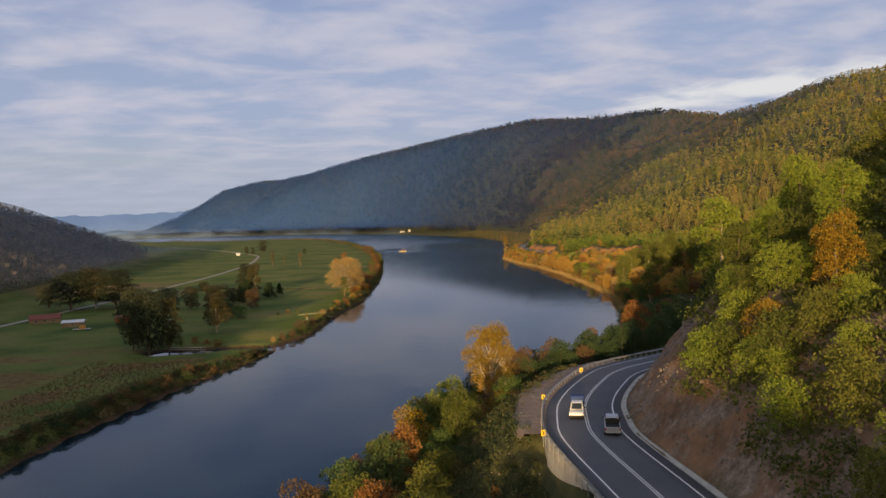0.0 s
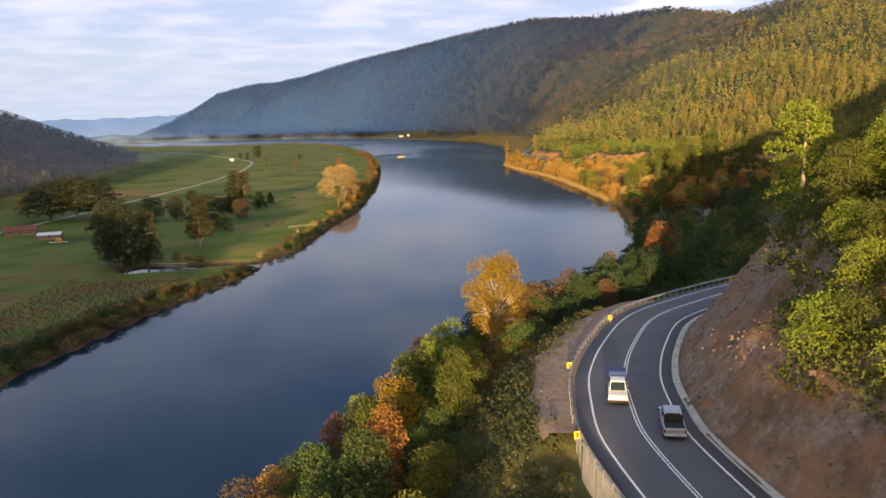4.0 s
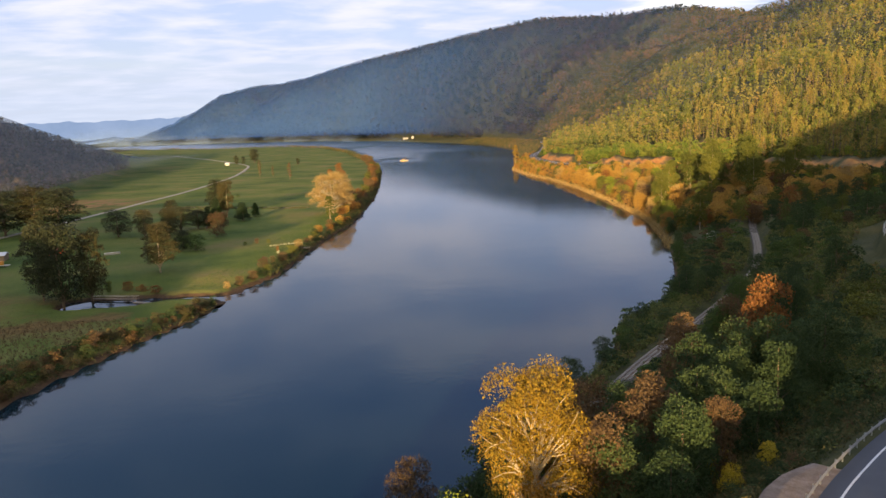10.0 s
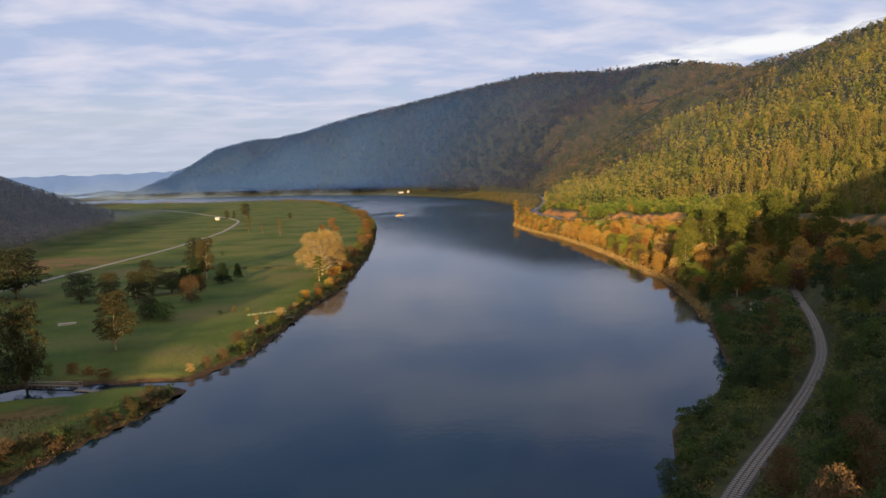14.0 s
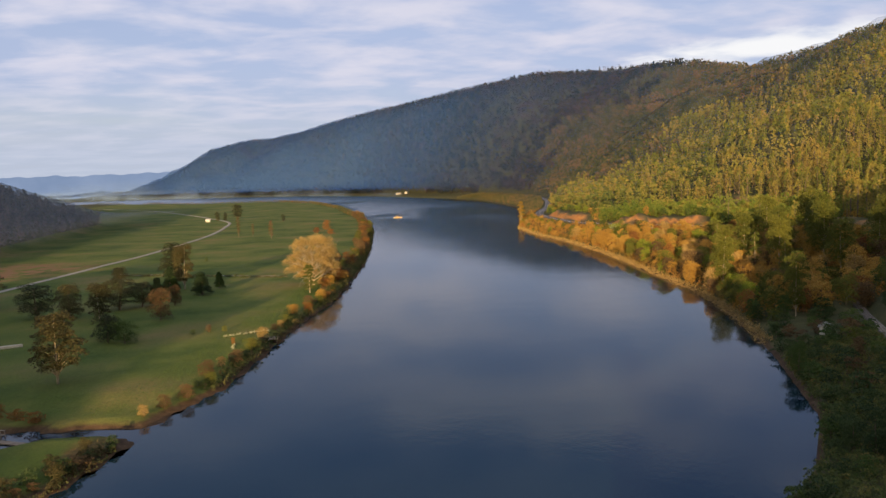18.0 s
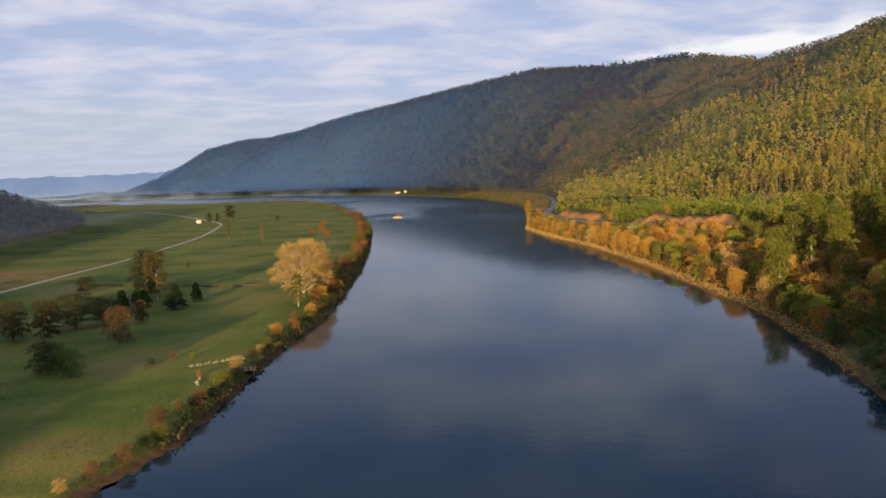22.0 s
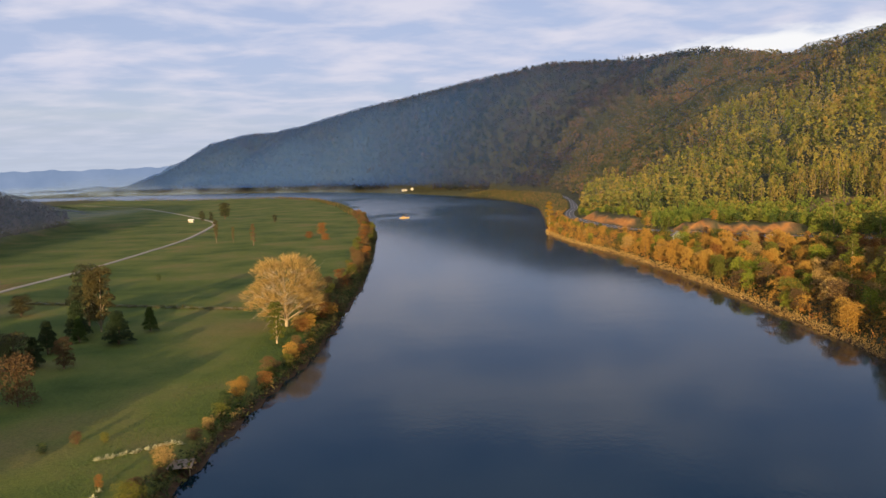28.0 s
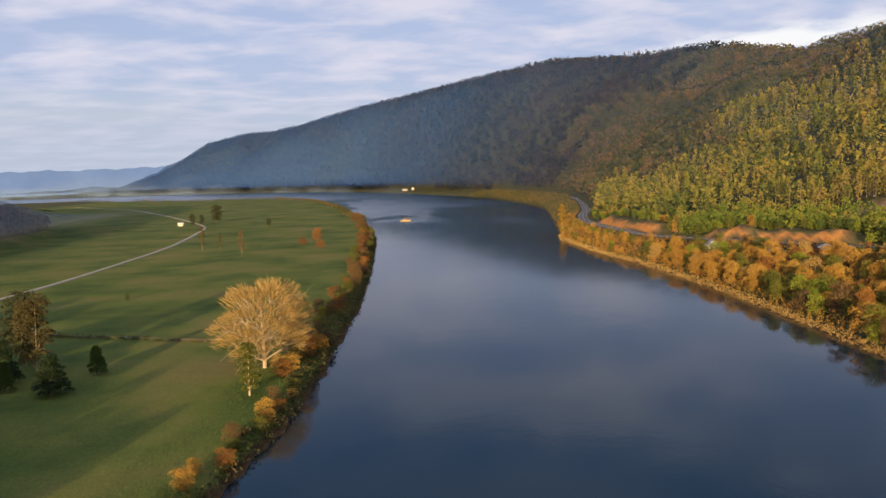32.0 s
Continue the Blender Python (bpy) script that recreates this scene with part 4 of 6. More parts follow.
def plant(name, label, kind, seed, leaf, x, y, tall, wide=1.0, bark=None, group="", z=None, category=""):
    """One tree or shrub on the ground: trunk and crown under an empty at its foot."""
    trunk, crown = tree_meshes(kind, seed, leaf, bark or BARK)
    e = new(name)
    if z is None:
        z = float(ground_at(x, y))
    e.matrix_basis = Matrix.LocRotScale((x, y, z), Euler((0, 0, (x * 7.3 + y * 3.1) % 6.28)), (tall * wide, tall * wide, tall))
    tagged(e, label, category or ("shrub" if "shrub" in name or "bush" in name else "tree"), group)
    for n, me in (("trunk", trunk), ("crown", crown)):
        o = new(n, me)
        o.parent = e
    return e


def planting():
    rng = np.random.default_rng(11)
    # ---- the slope under the highway: heroes first
    plant("golden_tree", "tall golden autumn tree with pale forked limbs on the river slope", "gold", 4, LEAF_GOLD, 14.4, 181, 20.8, 0.84, PALE_BARK)
    plant("rust_shrub", "orange-brown leafy shrub at the foot of a golden tree", "bush", 2, LEAF_AMBER, 14.0, 177.5, 10.5, 0.5)
    plant("lime_tree", "bright lime-green leafy tree on the river slope", "oval", 1, LEAF_LIME, 4.8, 173, 15.5, 0.85)
    plant("lime_tree", "small bright green tree beside a golden tree", "oval", 2, LEAF_LIME, 9.2, 177.5, 10.5, 0.75)
    plant("bare_brown_tree", "brown half-bare tree behind a golden tree", "broad", 3, LEAF_BROWN, 25, 205, 15, 0.8)
    plant("copper_tree", "tall copper-brown tree with an orange sunlit top", "oval", 4, LEAF_RUST, 56, 222, 18.5, 0.75)
    plant("copper_tree", "copper-brown tree among evergreen shrubs", "oval", 5, LEAF_BROWN, 47, 232, 15.5, 0.9)
    plant("copper_tree", "dark copper tree above the railway", "broad", 5, LEAF_BROWN, 68, 262, 12, 0.9)
    plant("red_tree", "reddish autumn tree on the river slope", "broad", 6, LEAF_RUST, -12.5, 166, 11, 0.8, PALE_BARK)
    plant("orange_tree", "orange-brown autumn tree near the water", "broad", 2, LEAF_AMBER, -17.5, 143, 13, 0.75, PALE_BARK)
    for px, py, h in ((33.3, 181, 3.2), (38.5, 184, 2.6), (35, 188, 3.0), (24, 186, 3.4), (22.6, 178, 2.6), (40.5, 190.5, 2.2), (21, 172, 2.8)):
        plant("gorse_shrub", "yellow-leaved shrub beside the gravel lay-by", "bush", 1, LEAF_YELLOW, px, py, h, 0.8, group="yellow shrubs by the lay-by")
    plant("spur_tree", "big bright yellow-green tree on the crest of the rock cutting", "oval", 7, LEAF_LIME, 44.7, 141, 14.0, 1.0, PALE_BARK)
    # ---- mixed wood between highway and river
    mix = [(LEAF_OLIVE, "olive and yellow-green"), (LEAF_GREEN, "mid-green"), (LEAF_DARK, "dark evergreen"), (LEAF_BROWN, "brown autumn"), (LEAF_GOLD, "golden autumn"), (LEAF_LIME, "bright green"), (LEAF_RUST, "rust-coloured")]
    x, y = scatter(rng, -60, 60, 40, 215, 4.6, lambda x, y: (lambda a: (a[0] < -8.2 - 4.5 * smooth(114, 122, y) * smooth(172, 160, y)) & (a[1] > 3) & (np.abs(signed(x, y, RAIL_F)[0]) > 4.5))(side_of(x, y)))
    below = -side_of(x, y)[0]
    for k, (px, py) in enumerate(zip(x, y)):
        if min(math.hypot(px - a, py - b) for a, b in ((13.5, 181), (12.8, 176.5), (4.8, 173), (9.2, 177.5), (-12.5, 166), (-17.5, 143))) < 4.2:
            continue
        d = below[k]
        j = int(rng.choice(7, p=[0.33, 0.22, 0.32, 0.06, 0.04, 0.01, 0.02]))
        if py > 183 + 0.2 * px or (py > 172 and px > 15):
            j = (2, 2, 2, 2, 3)[int(rng.integers(5))]
        if d < 17:
            kind, tall = "bush", rng.uniform(1.3, 2.8)
        elif rng.random() < 0.55 and not (150 < py < 181 and -3 < px < 18):
            kind, tall = ("oval" if rng.random() < 0.5 else "broad"), rng.uniform(8.5, 15) * min(1, 0.5 + d / 60)
        else:
            kind, tall = "bush", rng.uniform(3.5, 7)
        leaf, word = mix[j]
        if kind == "bush":
            plant("slope_shrub", word + " shrub on the steep river slope", kind, int(rng.integers(4)), leaf, px, py, tall, rng.uniform(0.7, 1.1), group="shrubs on the river slope")
        else:
            plant("slope_tree", word + " leafy tree on the steep river slope", kind, int(rng.integers(4)), leaf, px, py, tall, rng.uniform(0.75, 1.1), group="trees on the river slope")
    # ---- shaded slope between highway and railway, and the point below it
    x, y = scatter(rng, 0, 290, 200, 520, 7.6, lambda x, y: (lambda a: (a[0] < -9 - 7 * smooth(222, 236, y) * smooth(362, 348, y)) & (a[1] > 2.5) & (np.abs(signed(x, y, RAIL_F)[0]) > 5.2))(side_of(x, y)))
    for px, py in zip(x, y):
        j = int(rng.choice(4, p=[0.66, 0.20, 0.08, 0.06]))
        leaf, word = [(LEAF_DARK, "dark evergreen"), (LEAF_GREEN, "mid-green"), (LEAF_BROWN, "brown"), (LEAF_OLIVE, "olive-green")][j]
        if rng.random() < 0.28:
            plant("hillside_tree", word + " tree on the shaded slope above the railway", "broad" if rng.random() < 0.6 else "oval", int(rng.integers(4)), leaf, px, py, rng.uniform(6, 11) * (0.6 if py < 262 else 1.0), rng.uniform(0.8, 1.1), group="trees on the shaded slope")
        else:
            plant("hillside_shrub", word + " shrub on the shaded slope above the river", "scrub", int(rng.integers(5)), leaf, px, py, rng.uniform(2.5, 5.5), rng.uniform(0.9, 1.3), group="shrubs on the shaded slope")
    # ---- the spur over the cutting
    x, y = scatter(rng, 24, 150, 58, 158, 4.5, lambda x, y: (lambda a: (a[0] > 6.6 + 2.4 * smooth(84, 98, y) + 6.5 * smooth(102, 118, y) + 8.0 * smooth(118, 132, y)))(side_of(x, y)) & (y < 78 + 1.5 * x) & (x < 48 + 0.55 * y))
    reach = side_of(x, y)[0]
    for k, (px, py) in enumerate(zip(x, y)):
        j = int(rng.choice(4, p=[0.48, 0.40, 0.08, 0.04]))
        leaf, word = [(LEAF_OLIVE, "olive and yellow-green"), (LEAF_LIME, "bright yellow-green"), (LEAF_GREEN, "mid-green"), (LEAF_GOLD, "golden autumn")][j]
        if rng.random() < 0.6 and reach[k] > 18:
            plant("spur_tree", word + " leafy tree above the rock cutting", "broad" if rng.random() < 0.6 else "oval", int(rng.integers(4)), leaf, px, py, rng.uniform(6.5, 12.5) * (0.72 if px < 48 and py > 76 else 1.0), rng.uniform(0.85, 1.1), group="trees above the cutting")
        else:
            plant("spur_shrub", word + " shrub above the rock cutting", "bush", int(rng.integers(4)), leaf, px, py, rng.uniform(2.6, 5.0), rng.uniform(0.9, 1.2), group="shrubs above the cutting")
    # ---- sunlit autumn trees along the far part of the right bank
    x, y = scatter(rng, 90, 290, 470, 1160, 8.5, lambda x, y: (lambda a: (a[0] < -9) & (a[1] > 3) & (a[1] < 120))(side_of(x, y)))
    near, water_d, _ = side_of(x, y)
    for k, (px, py) in enumerate(zip(x, y)):
        j = int(rng.choice(6, p=[0.36, 0.08, 0.30, 0.10, 0.05, 0.11]))
        leaf, word = [(LEAF_AMBER, "amber"), (LEAF_RUST, "rust-coloured"), (LEAF_OLIVE, "olive and gold"), (LEAF_BROWN, "brown"), (LEAF_LIME, "yellow-green"), (TWIG, "bare tan")][j]
        tall = rng.uniform(6.5, 12) if near[k] < -30 else rng.uniform(3.8, 6.5)
        if water_d[k] < 34:
            plant("bank_tree", word + " rounded autumn tree on the river bank", "bank", int(rng.integers(6)), leaf, px, py, tall, rng.uniform(0.8, 1.15), group="autumn trees on the right bank")
        else:
            plant("verge_tree", word + " autumn tree between the river and the highway", "bank", int(rng.integers(6)), leaf, px, py, tall, rng.uniform(0.8, 1.15), group="autumn trees below the far highway")
    x, y = scatter(rng, 150, 330, 560, 1250, 7.6, lambda x, y: (lambda a: (a[0] > np.where(bare_banks(y) > 0.1, 17, 9)) & (a[0] < 40))(side_of(x, y)))
    for px, py in zip(x, y):
        leaf, word = [(LEAF_LIME, "bright green"), (LEAF_OLIVE, "olive"), (LEAF_GREEN, "mid-green"), (LEAF_AMBER, "amber")][int(rng.choice(4, p=[0.3, 0.3, 0.25, 0.15]))]
        plant("roadside_shrub", word + " shrub above the earth bank of the far highway", "bank", int(rng.integers(6)), leaf, px, py, rng.uniform(4, 8), rng.uniform(0.8, 1.15), group="shrubs above the far highway")
    for px, py, h in ((146, 539, 24), (152, 548, 18), (171, 560, 22), (163, 575, 25), (180, 556, 27), (190, 575, 30), (200, 590, 29), (184, 600, 26), (176, 540, 20), (205, 560, 30), (214, 578, 31), (222, 600, 30), (196, 530, 24), (210, 525, 26), (226, 545, 28), (200, 625, 27), (216, 640, 28), (232, 625, 30), (186, 640, 20)):
        plant("eucalyptus_tree", "tall slender eucalyptus lit gold above the river bank", "tall" if h > 22 else "column", int(rng.integers(4)), LEAF_OLIVE, px, py, h, rng.uniform(0.9, 1.2), PALE_BARK, "eucalyptus on the right bank")
    plant("poplar_tree", "slender golden poplar on the river point", "column", 9, LEAF_GOLD, 137, 1052, 29, 1.0, PALE_BARK)
    plant("yellow_eucalyptus", "eucalyptus with a sunlit yellow top over dark shrubs", "tall", 8, LEAF_OLIVE, 139, 462, 23, 0.9, PALE_BARK)
    # ---- left bank: shrubs along the water
    lx = lambda yy: float(np.interp(yy, L_SHORE[:, 1], L_SHORE[:, 0]))
    yy = 392.0
    while yy < 1400:
        if 478 < yy < 492:
            yy = 492
        j = int(rng.choice(5, p=[0.34, 0.2, 0.22, 0.12, 0.12]))
        if yy < 520 and j < 3:
            j = (2, 3, 5)[int(rng.integers(3))]
        if yy > 640:
            j = (2, 2, 2, 3, 1)[int(rng.integers(5))]
        leaf, word = [(LEAF_AMBER, "amber"), (LEAF_RUST, "rust-coloured"), (LEAF_BROWN, "brown"), (LEAF_OLIVE, "olive"), (TWIG, "bare tan"), (LEAF_DARK, "dark green")][j]
        tall = rng.uniform(2.2, 4.4) if yy < 600 else rng.uniform(4, 8.5) if yy < 1100 else rng.uniform(6, 10)
        plant("bank_shrub", word + " shrub along the grassy river bank", "bush" if yy < 640 else "bank", int(rng.integers(4)), leaf, lx(yy) - rng.uniform(3, 7 if yy < 600 else 14), yy, tall, rng.uniform(0.9, 1.3), group="shrubs on the left bank")
        yy += rng.uniform(3.5, 9) * (1 if yy < 640 else 1.3)
    yy = 196.0
    while yy < 372:
        leaf, word = [(LEAF_BROWN, "brown"), (LEAF_GUM_BROWN, "olive-brown"), (LEAF_DARK, "dark green")][int(rng.integers(3))]
        plant("bank_shrub", word + " low shrub on the spit by the water", "scrub", int(rng.integers(5)), leaf, lx(yy) - rng.uniform(2.0, 9.5), yy, rng.uniform(1.5, 3.3), rng.uniform(0.9, 1.4), group="shrubs on the left bank")
        yy += rng.uniform(0.9, 1.9)
    # ---- meadow trees
    plant("bare_tree", "large spreading bare tree with sunlit tan twigs on the meadow's edge", "bare", 1, TWIG, -46, 612, 27.0, 1.22, PALE_BARK)
    plant("bare_tree", "smaller bare tree leaning to the water beside a large one", "bare", 2, TWIG, -38.5, 629, 18, 0.85, PALE_BARK)
    plant("ivy_tree", "narrow bare tree wrapped in olive ivy", "column", 3, LEAF_OLIVE, -45, 583, 15, 1.5, PALE_BARK)
    for n, lab, kind, sd, leaf, px, py, h, w in (
        ("eucalyptus_tree", "tall dark eucalyptus over the creek", "mass", 1, LEAF_DARK, -117, 377, 31, 0.85),
        ("eucalyptus_tree", "tall dark spreading eucalyptus over the creek", "mass", 2, LEAF_DARK, -125, 380, 28, 0.85),
        ("eucalyptus_tree", "tall olive eucalyptus beside the creek", "mass", 3, LEAF_OLIVE, -111, 386, 27, 0.75),
        ("meadow_tree", "small eucalyptus with an olive crown on a pale trunk", "tall", 2, LEAF_OLIVE, -98, 422, 18.7, 1.25),
        ("meadow_tree", "pale-trunked olive eucalyptus beside a round tree", "tall", 5, LEAF_OLIVE, -125, 525, 14, 1.2),
        ("meadow_tree", "olive-brown tree on the meadow", "broad", 5, LEAF_OLIVE, -140, 532, 13, 1.1),
        ("meadow_tree", "round spreading dark tree on the meadow", "broad", 7, LEAF_DARK, -156, 537, 13, 1.3),
        ("meadow_tree", "broad round dark tree with a sunlit top", "broad", 4, LEAF_DARK, -127, 553, 12.5, 1.5),
        ("meadow_tree", "dark round tree behind a broad one", "broad", 6, LEAF_DARK, -119, 560, 10.5, 1.3),
        ("grey_shrub", "fluffy grey-green shrub on the meadow", "bush", 2, LEAF_GREEN, -98, 476, 7, 0.9),
        ("grey_shrub", "low grey-green shrub beside others", "bush", 3, LEAF_DARK, -105, 479, 8.5, 0.8),
        ("grey_shrub", "spreading grey-green shrub among others", "bush", 1, LEAF_GREEN, -107, 488, 6.5, 0.9),
        ("conifer", "dark green conical conifer on the meadow", "cone", 1, LEAF_PINE, -118, 580, 10, 0.95),
        ("conifer", "small dark conifer beside a taller one", "cone", 2, LEAF_PINE, -114, 562, 8.4, 0.85),
        ("conifer", "broad dark blue-green conifer on the meadow", "cone", 3, LEAF_PINE, -100, 592, 10.3, 1.3),
        ("conifer", "dark conifer under tall eucalyptus", "cone", 5, LEAF_PINE, -119, 605, 12.5, 0.9),
        ("conifer", "small olive conifer before darker ones", "cone", 4, LEAF_GREEN, -115, 597, 8.2, 0.9),
        ("brown_shrub", "oval brown autumn shrub beside conifers", "oval", 2, LEAF_BROWN, -104, 559, 8.4, 1.0),
        ("eucalyptus_tree", "tall eucalyptus over a group of conifers", "tall", 4, LEAF_DARK, -124, 628, 22, 1.0),
        ("eucalyptus_tree", "tall olive eucalyptus over conifers", "tall", 5, LEAF_OLIVE, -115, 616, 21.5, 0.9),
        ("red_shrub", "dark red round shrub on the meadow", "bush", 3, LEAF_BROWN, -99, 521, 11, 0.62),
        ("meadow_tree", "small olive tree near a fence", "cone", 6, LEAF_GREEN, -96, 613, 8.2, 0.9),
        ("meadow_tree", "low spreading tree on the meadow", "broad", 3, LEAF_OLIVE, -163, 656, 8, 1.4),
        ("meadow_shrub", "small dark shrub on the open meadow", "bush", 1, LEAF_DARK, -138, 758, 3.5, 0.8),
        ("thin_tree", "slender bare brown poplar on the meadow", "thin", 1, LEAF_GUM_BROWN, -166, 1010, 22, 1.1),
        ("thin_tree", "slender bare poplar on the meadow", "thin", 2, LEAF_GUM_BROWN, -150, 1003, 15, 1.0),
        ("thin_tree", "slender leafless poplar on the open meadow", "thin", 3, LEAF_BROWN, -125, 963, 20, 1.1),
        ("farm_tree", "dark round tree by a small white shed", "oval", 1, LEAF_DARK, -268, 1362, 15, 1.0),
        ("farm_tree", "dark tree beside the meadow track", "oval", 2, LEAF_DARK, -258, 1368, 13, 1.0),
        ("farm_tree", "tall tree at the end of the meadow track", "tall", 2, LEAF_DARK, -246, 1396, 25, 1.5),
        ("farm_tree", "small round tree far out on the meadow", "broad", 1, LEAF_DARK, -160, 1284, 11, 0.9),
        ("red_shrub", "red-brown thicket on the meadow", "bush", 2, LEAF_RUST, -81, 1077, 11, 0.8),
        ("red_shrub", "low red-brown thicket near the river", "bush", 1, LEAF_RUST, -88, 1030, 6, 1.3),
        ("red_shrub", "red-brown bramble thicket near the river", "bush", 3, LEAF_RUST, -70, 1000, 6, 1.3),
        ("farm_tree", "tall eucalyptus behind the farm roofs", "tall", 1, LEAF_DARK, -226, 556, 23, 2.0),
        ("farm_tree", "dark eucalyptus behind the farm", "tall", 2, LEAF_DARK, -197, 558, 24, 1.9),
        ("farm_tree", "olive eucalyptus behind the farm", "tall", 3, LEAF_OLIVE, -212, 562, 25, 1.5),
        ("farm_tree", "dark broad tree beside the farm roofs", "broad", 4, LEAF_DARK, -250, 577, 15, 1.3),
        ("farm_shrub", "round garden shrub beside the farm", "bush", 2, LEAF_OLIVE, -163, 470, 4, 0.9),
        ("farm_shrub", "pale garden shrub beside the farm", "bush", 1, LEAF_BROWN, -158, 463, 3.5, 1.0),
        ("reed_shrub", "orange-brown reedy shrub by the creek", "bush", 3, LEAF_RUST, -102, 396, 3.4, 1.2),
        ("reed_shrub", "rust-coloured reeds along the creek", "scrub", 1, LEAF_RUST, -90, 391, 2.6, 1.6),
        ("reed_shrub", "rusty reeds beside the creek mouth", "scrub", 2, LEAF_RUST, -96, 394, 2.4, 1.6),
        ("reed_shrub", "olive shrub by the creek", "bush", 4, LEAF_OLIVE, -108, 394, 4.2, 0.6),
        ("garden_shrub", "small round orange-red shrub by the landing", "bush", 2, LEAF_RUST, -58, 466, 2.4, 0.6),
        ("garden_shrub", "dark shrub on the lawn", "bush", 3, LEAF_DARK, -77, 486, 2.0, 1.1),
        ("garden_shrub", "brown twiggy shrub on the lawn", "bush", 1, LEAF_BROWN, -72, 490.5, 2.7, 0.9),
        ("garden_shrub", "tan shrub beside a row of pale plants", "bush", 2, LEAF_OLIVE, -66.5, 491, 2.2, 0.8),
    ):
        if px < -90 and h > 5 and kind != "cone":
            leaf = LEAF_GUM if leaf is LEAF_DARK else LEAF_GUM_BROWN if leaf is LEAF_OLIVE else leaf
        if 415 < py < 700 and px < -90:
            h, w = h * 1.15, w * 1.22
        plant(n, lab, kind, sd, leaf, px, py, h, w, PALE_BARK if kind == "tall" and leaf is LEAF_GUM_BROWN else BARK)


planting()

# ---------------------------------------------------------------- highway furniture
def stretch(line, y0, y1, x_max=1e9):
    k = (line[:, 1] >= y0) & (line[:, 1] <= y1) & (line[:, 0] < x_max)
    return line[k]


YELLOW = mottled("sign_yellow", [(0.3, (0.62, 0.36, 0.01)), (0.7, (0.78, 0.50, 0.02))], 3.0, 0.5)
BLACK = mottled("sign_black", [(0.3, (0.012, 0.012, 0.012)), (0.7, (0.03, 0.03, 0.03))], 3.0, 0.5)
GRAVEL = mottled("gravel", [(0.25, (0.11, 0.088, 0.068)), (0.55, (0.20, 0.165, 0.13)), (0.8, (0.29, 0.25, 0.21))], 0.8, 0.95, 7, 0.05)
PALE_GRAVEL = mottled("pale_gravel", [(0.25, (0.20, 0.18, 0.15)), (0.55, (0.29, 0.265, 0.23)), (0.8, (0.36, 0.34, 0.30))], 0.5, 0.95, 7, 0.05)
DIRT = mottled("stony_dirt", [(0.28, (0.10, 0.070, 0.050)), (0.5, (0.20, 0.145, 0.105)), (0.68, (0.28, 0.215, 0.165)), (0.82, (0.36, 0.31, 0.26))], 0.9, 0.97, 5, 0.12)
BALLAST = mottled("ballast", [(0.25, (0.055, 0.047, 0.038)), (0.55, (0.095, 0.082, 0.068)), (0.8, (0.15, 0.13, 0.11))], 1.2, 0.95, 8, 0.06)
TIMBER = mottled("weathered_timber", [(0.25, (0.12, 0.09, 0.065)), (0.55, (0.22, 0.18, 0.14)), (0.8, (0.32, 0.27, 0.22))], 1.6, 0.9, 9, 0.02)
SLEEPER = mottled("sleeper_timber", [(0.25, (0.18, 0.16, 0.14)), (0.55, (0.30, 0.275, 0.245)), (0.8, (0.40, 0.37, 0.33))], 1.6, 0.9, 9, 0.02)
RUST = mottled("rusty_steel", [(0.3, (0.09, 0.05, 0.032)), (0.7, (0.19, 0.12, 0.085))], 2.5, 0.6, 0, 0, 0.4, 0.5)


def lay_by():
    line = stretch(ROAD_S, 113, 166, 60)
    n = len(line)
    nrm = sides(line)
    width = 2.0 + 2.6 * np.sin(np.linspace(0.25, 3.0, n)) ** 0.8 + 0.7 * rolling(line[:, 0], line[:, 1], 11, 5, 3)
    rows = [np.c_[line[:, :2] - nrm * (4.9 + width * u)[:, None], line[:, 2] - 0.02 - 0.03 * u] for u in (0, 0.33, 0.66, 1.0)]
    rows.append(np.c_[rows[-1][:, :2] - nrm * 0.5, rows[-1][:, 2] - 0.6])
    v = np.concatenate(rows)
    k = np.arange(n - 1)
    f = np.concatenate([np.stack([r * n + k, (r + 1) * n + k, (r + 1) * n + k + 1, r * n + k + 1], 1)[:, ::-1] for r in range(4)])
    ob = tagged(new("pavement_gravel", raw_mesh("pavement_gravel", v, f, True)), "pale stony gravel lay-by outside the bend", "lay-by", kind="structure")
    ob.data.materials.append(DIRT)


def gutter():
    line = stretch(ROAD_S, 20, 186, 72)
    v, f = ribbon(line, [(4.65, 0.03), (5.0, -0.02), (5.18, 0.12), (5.36, 0.13), (5.38, -0.5)])
    ob = tagged(new("trim_kerb", raw_mesh("trim_kerb", v, f, True)), "pale concrete gutter kerb at the foot of the rock cutting", "kerb", kind="structure")
    ob.data.materials.append(CONCRETE)


def retaining_wall(y0, y1, x0, x1, tall, label):
    """A concrete wall of cast panels under the road's outer edge."""
    line = ROAD_S[(ROAD_S[:, 1] > y0) & (ROAD_S[:, 1] < y1) & (ROAD_S[:, 0] > x0) & (ROAD_S[:, 0] < x1)]
    e = tagged(new("retaining_wall"), label, "wall", kind="structure")
    for a in range(0, len(line) - 1, 2):
        seg = line[a:a + 3]
        if len(seg) < 2:
            break
        v, f = ribbon(seg, [(-5.0, 0.02), (-5.0, 0.28), (-5.42, 0.28), (-5.42, 0.05), (-5.30, 0.03), (-5.48, -tall)])
        mid = v.mean(0)
        v = (v - mid) * np.array([0.992, 0.992, 1]) + mid
        part("panel", raw_mesh("panel", v, f), CONCRETE, e)


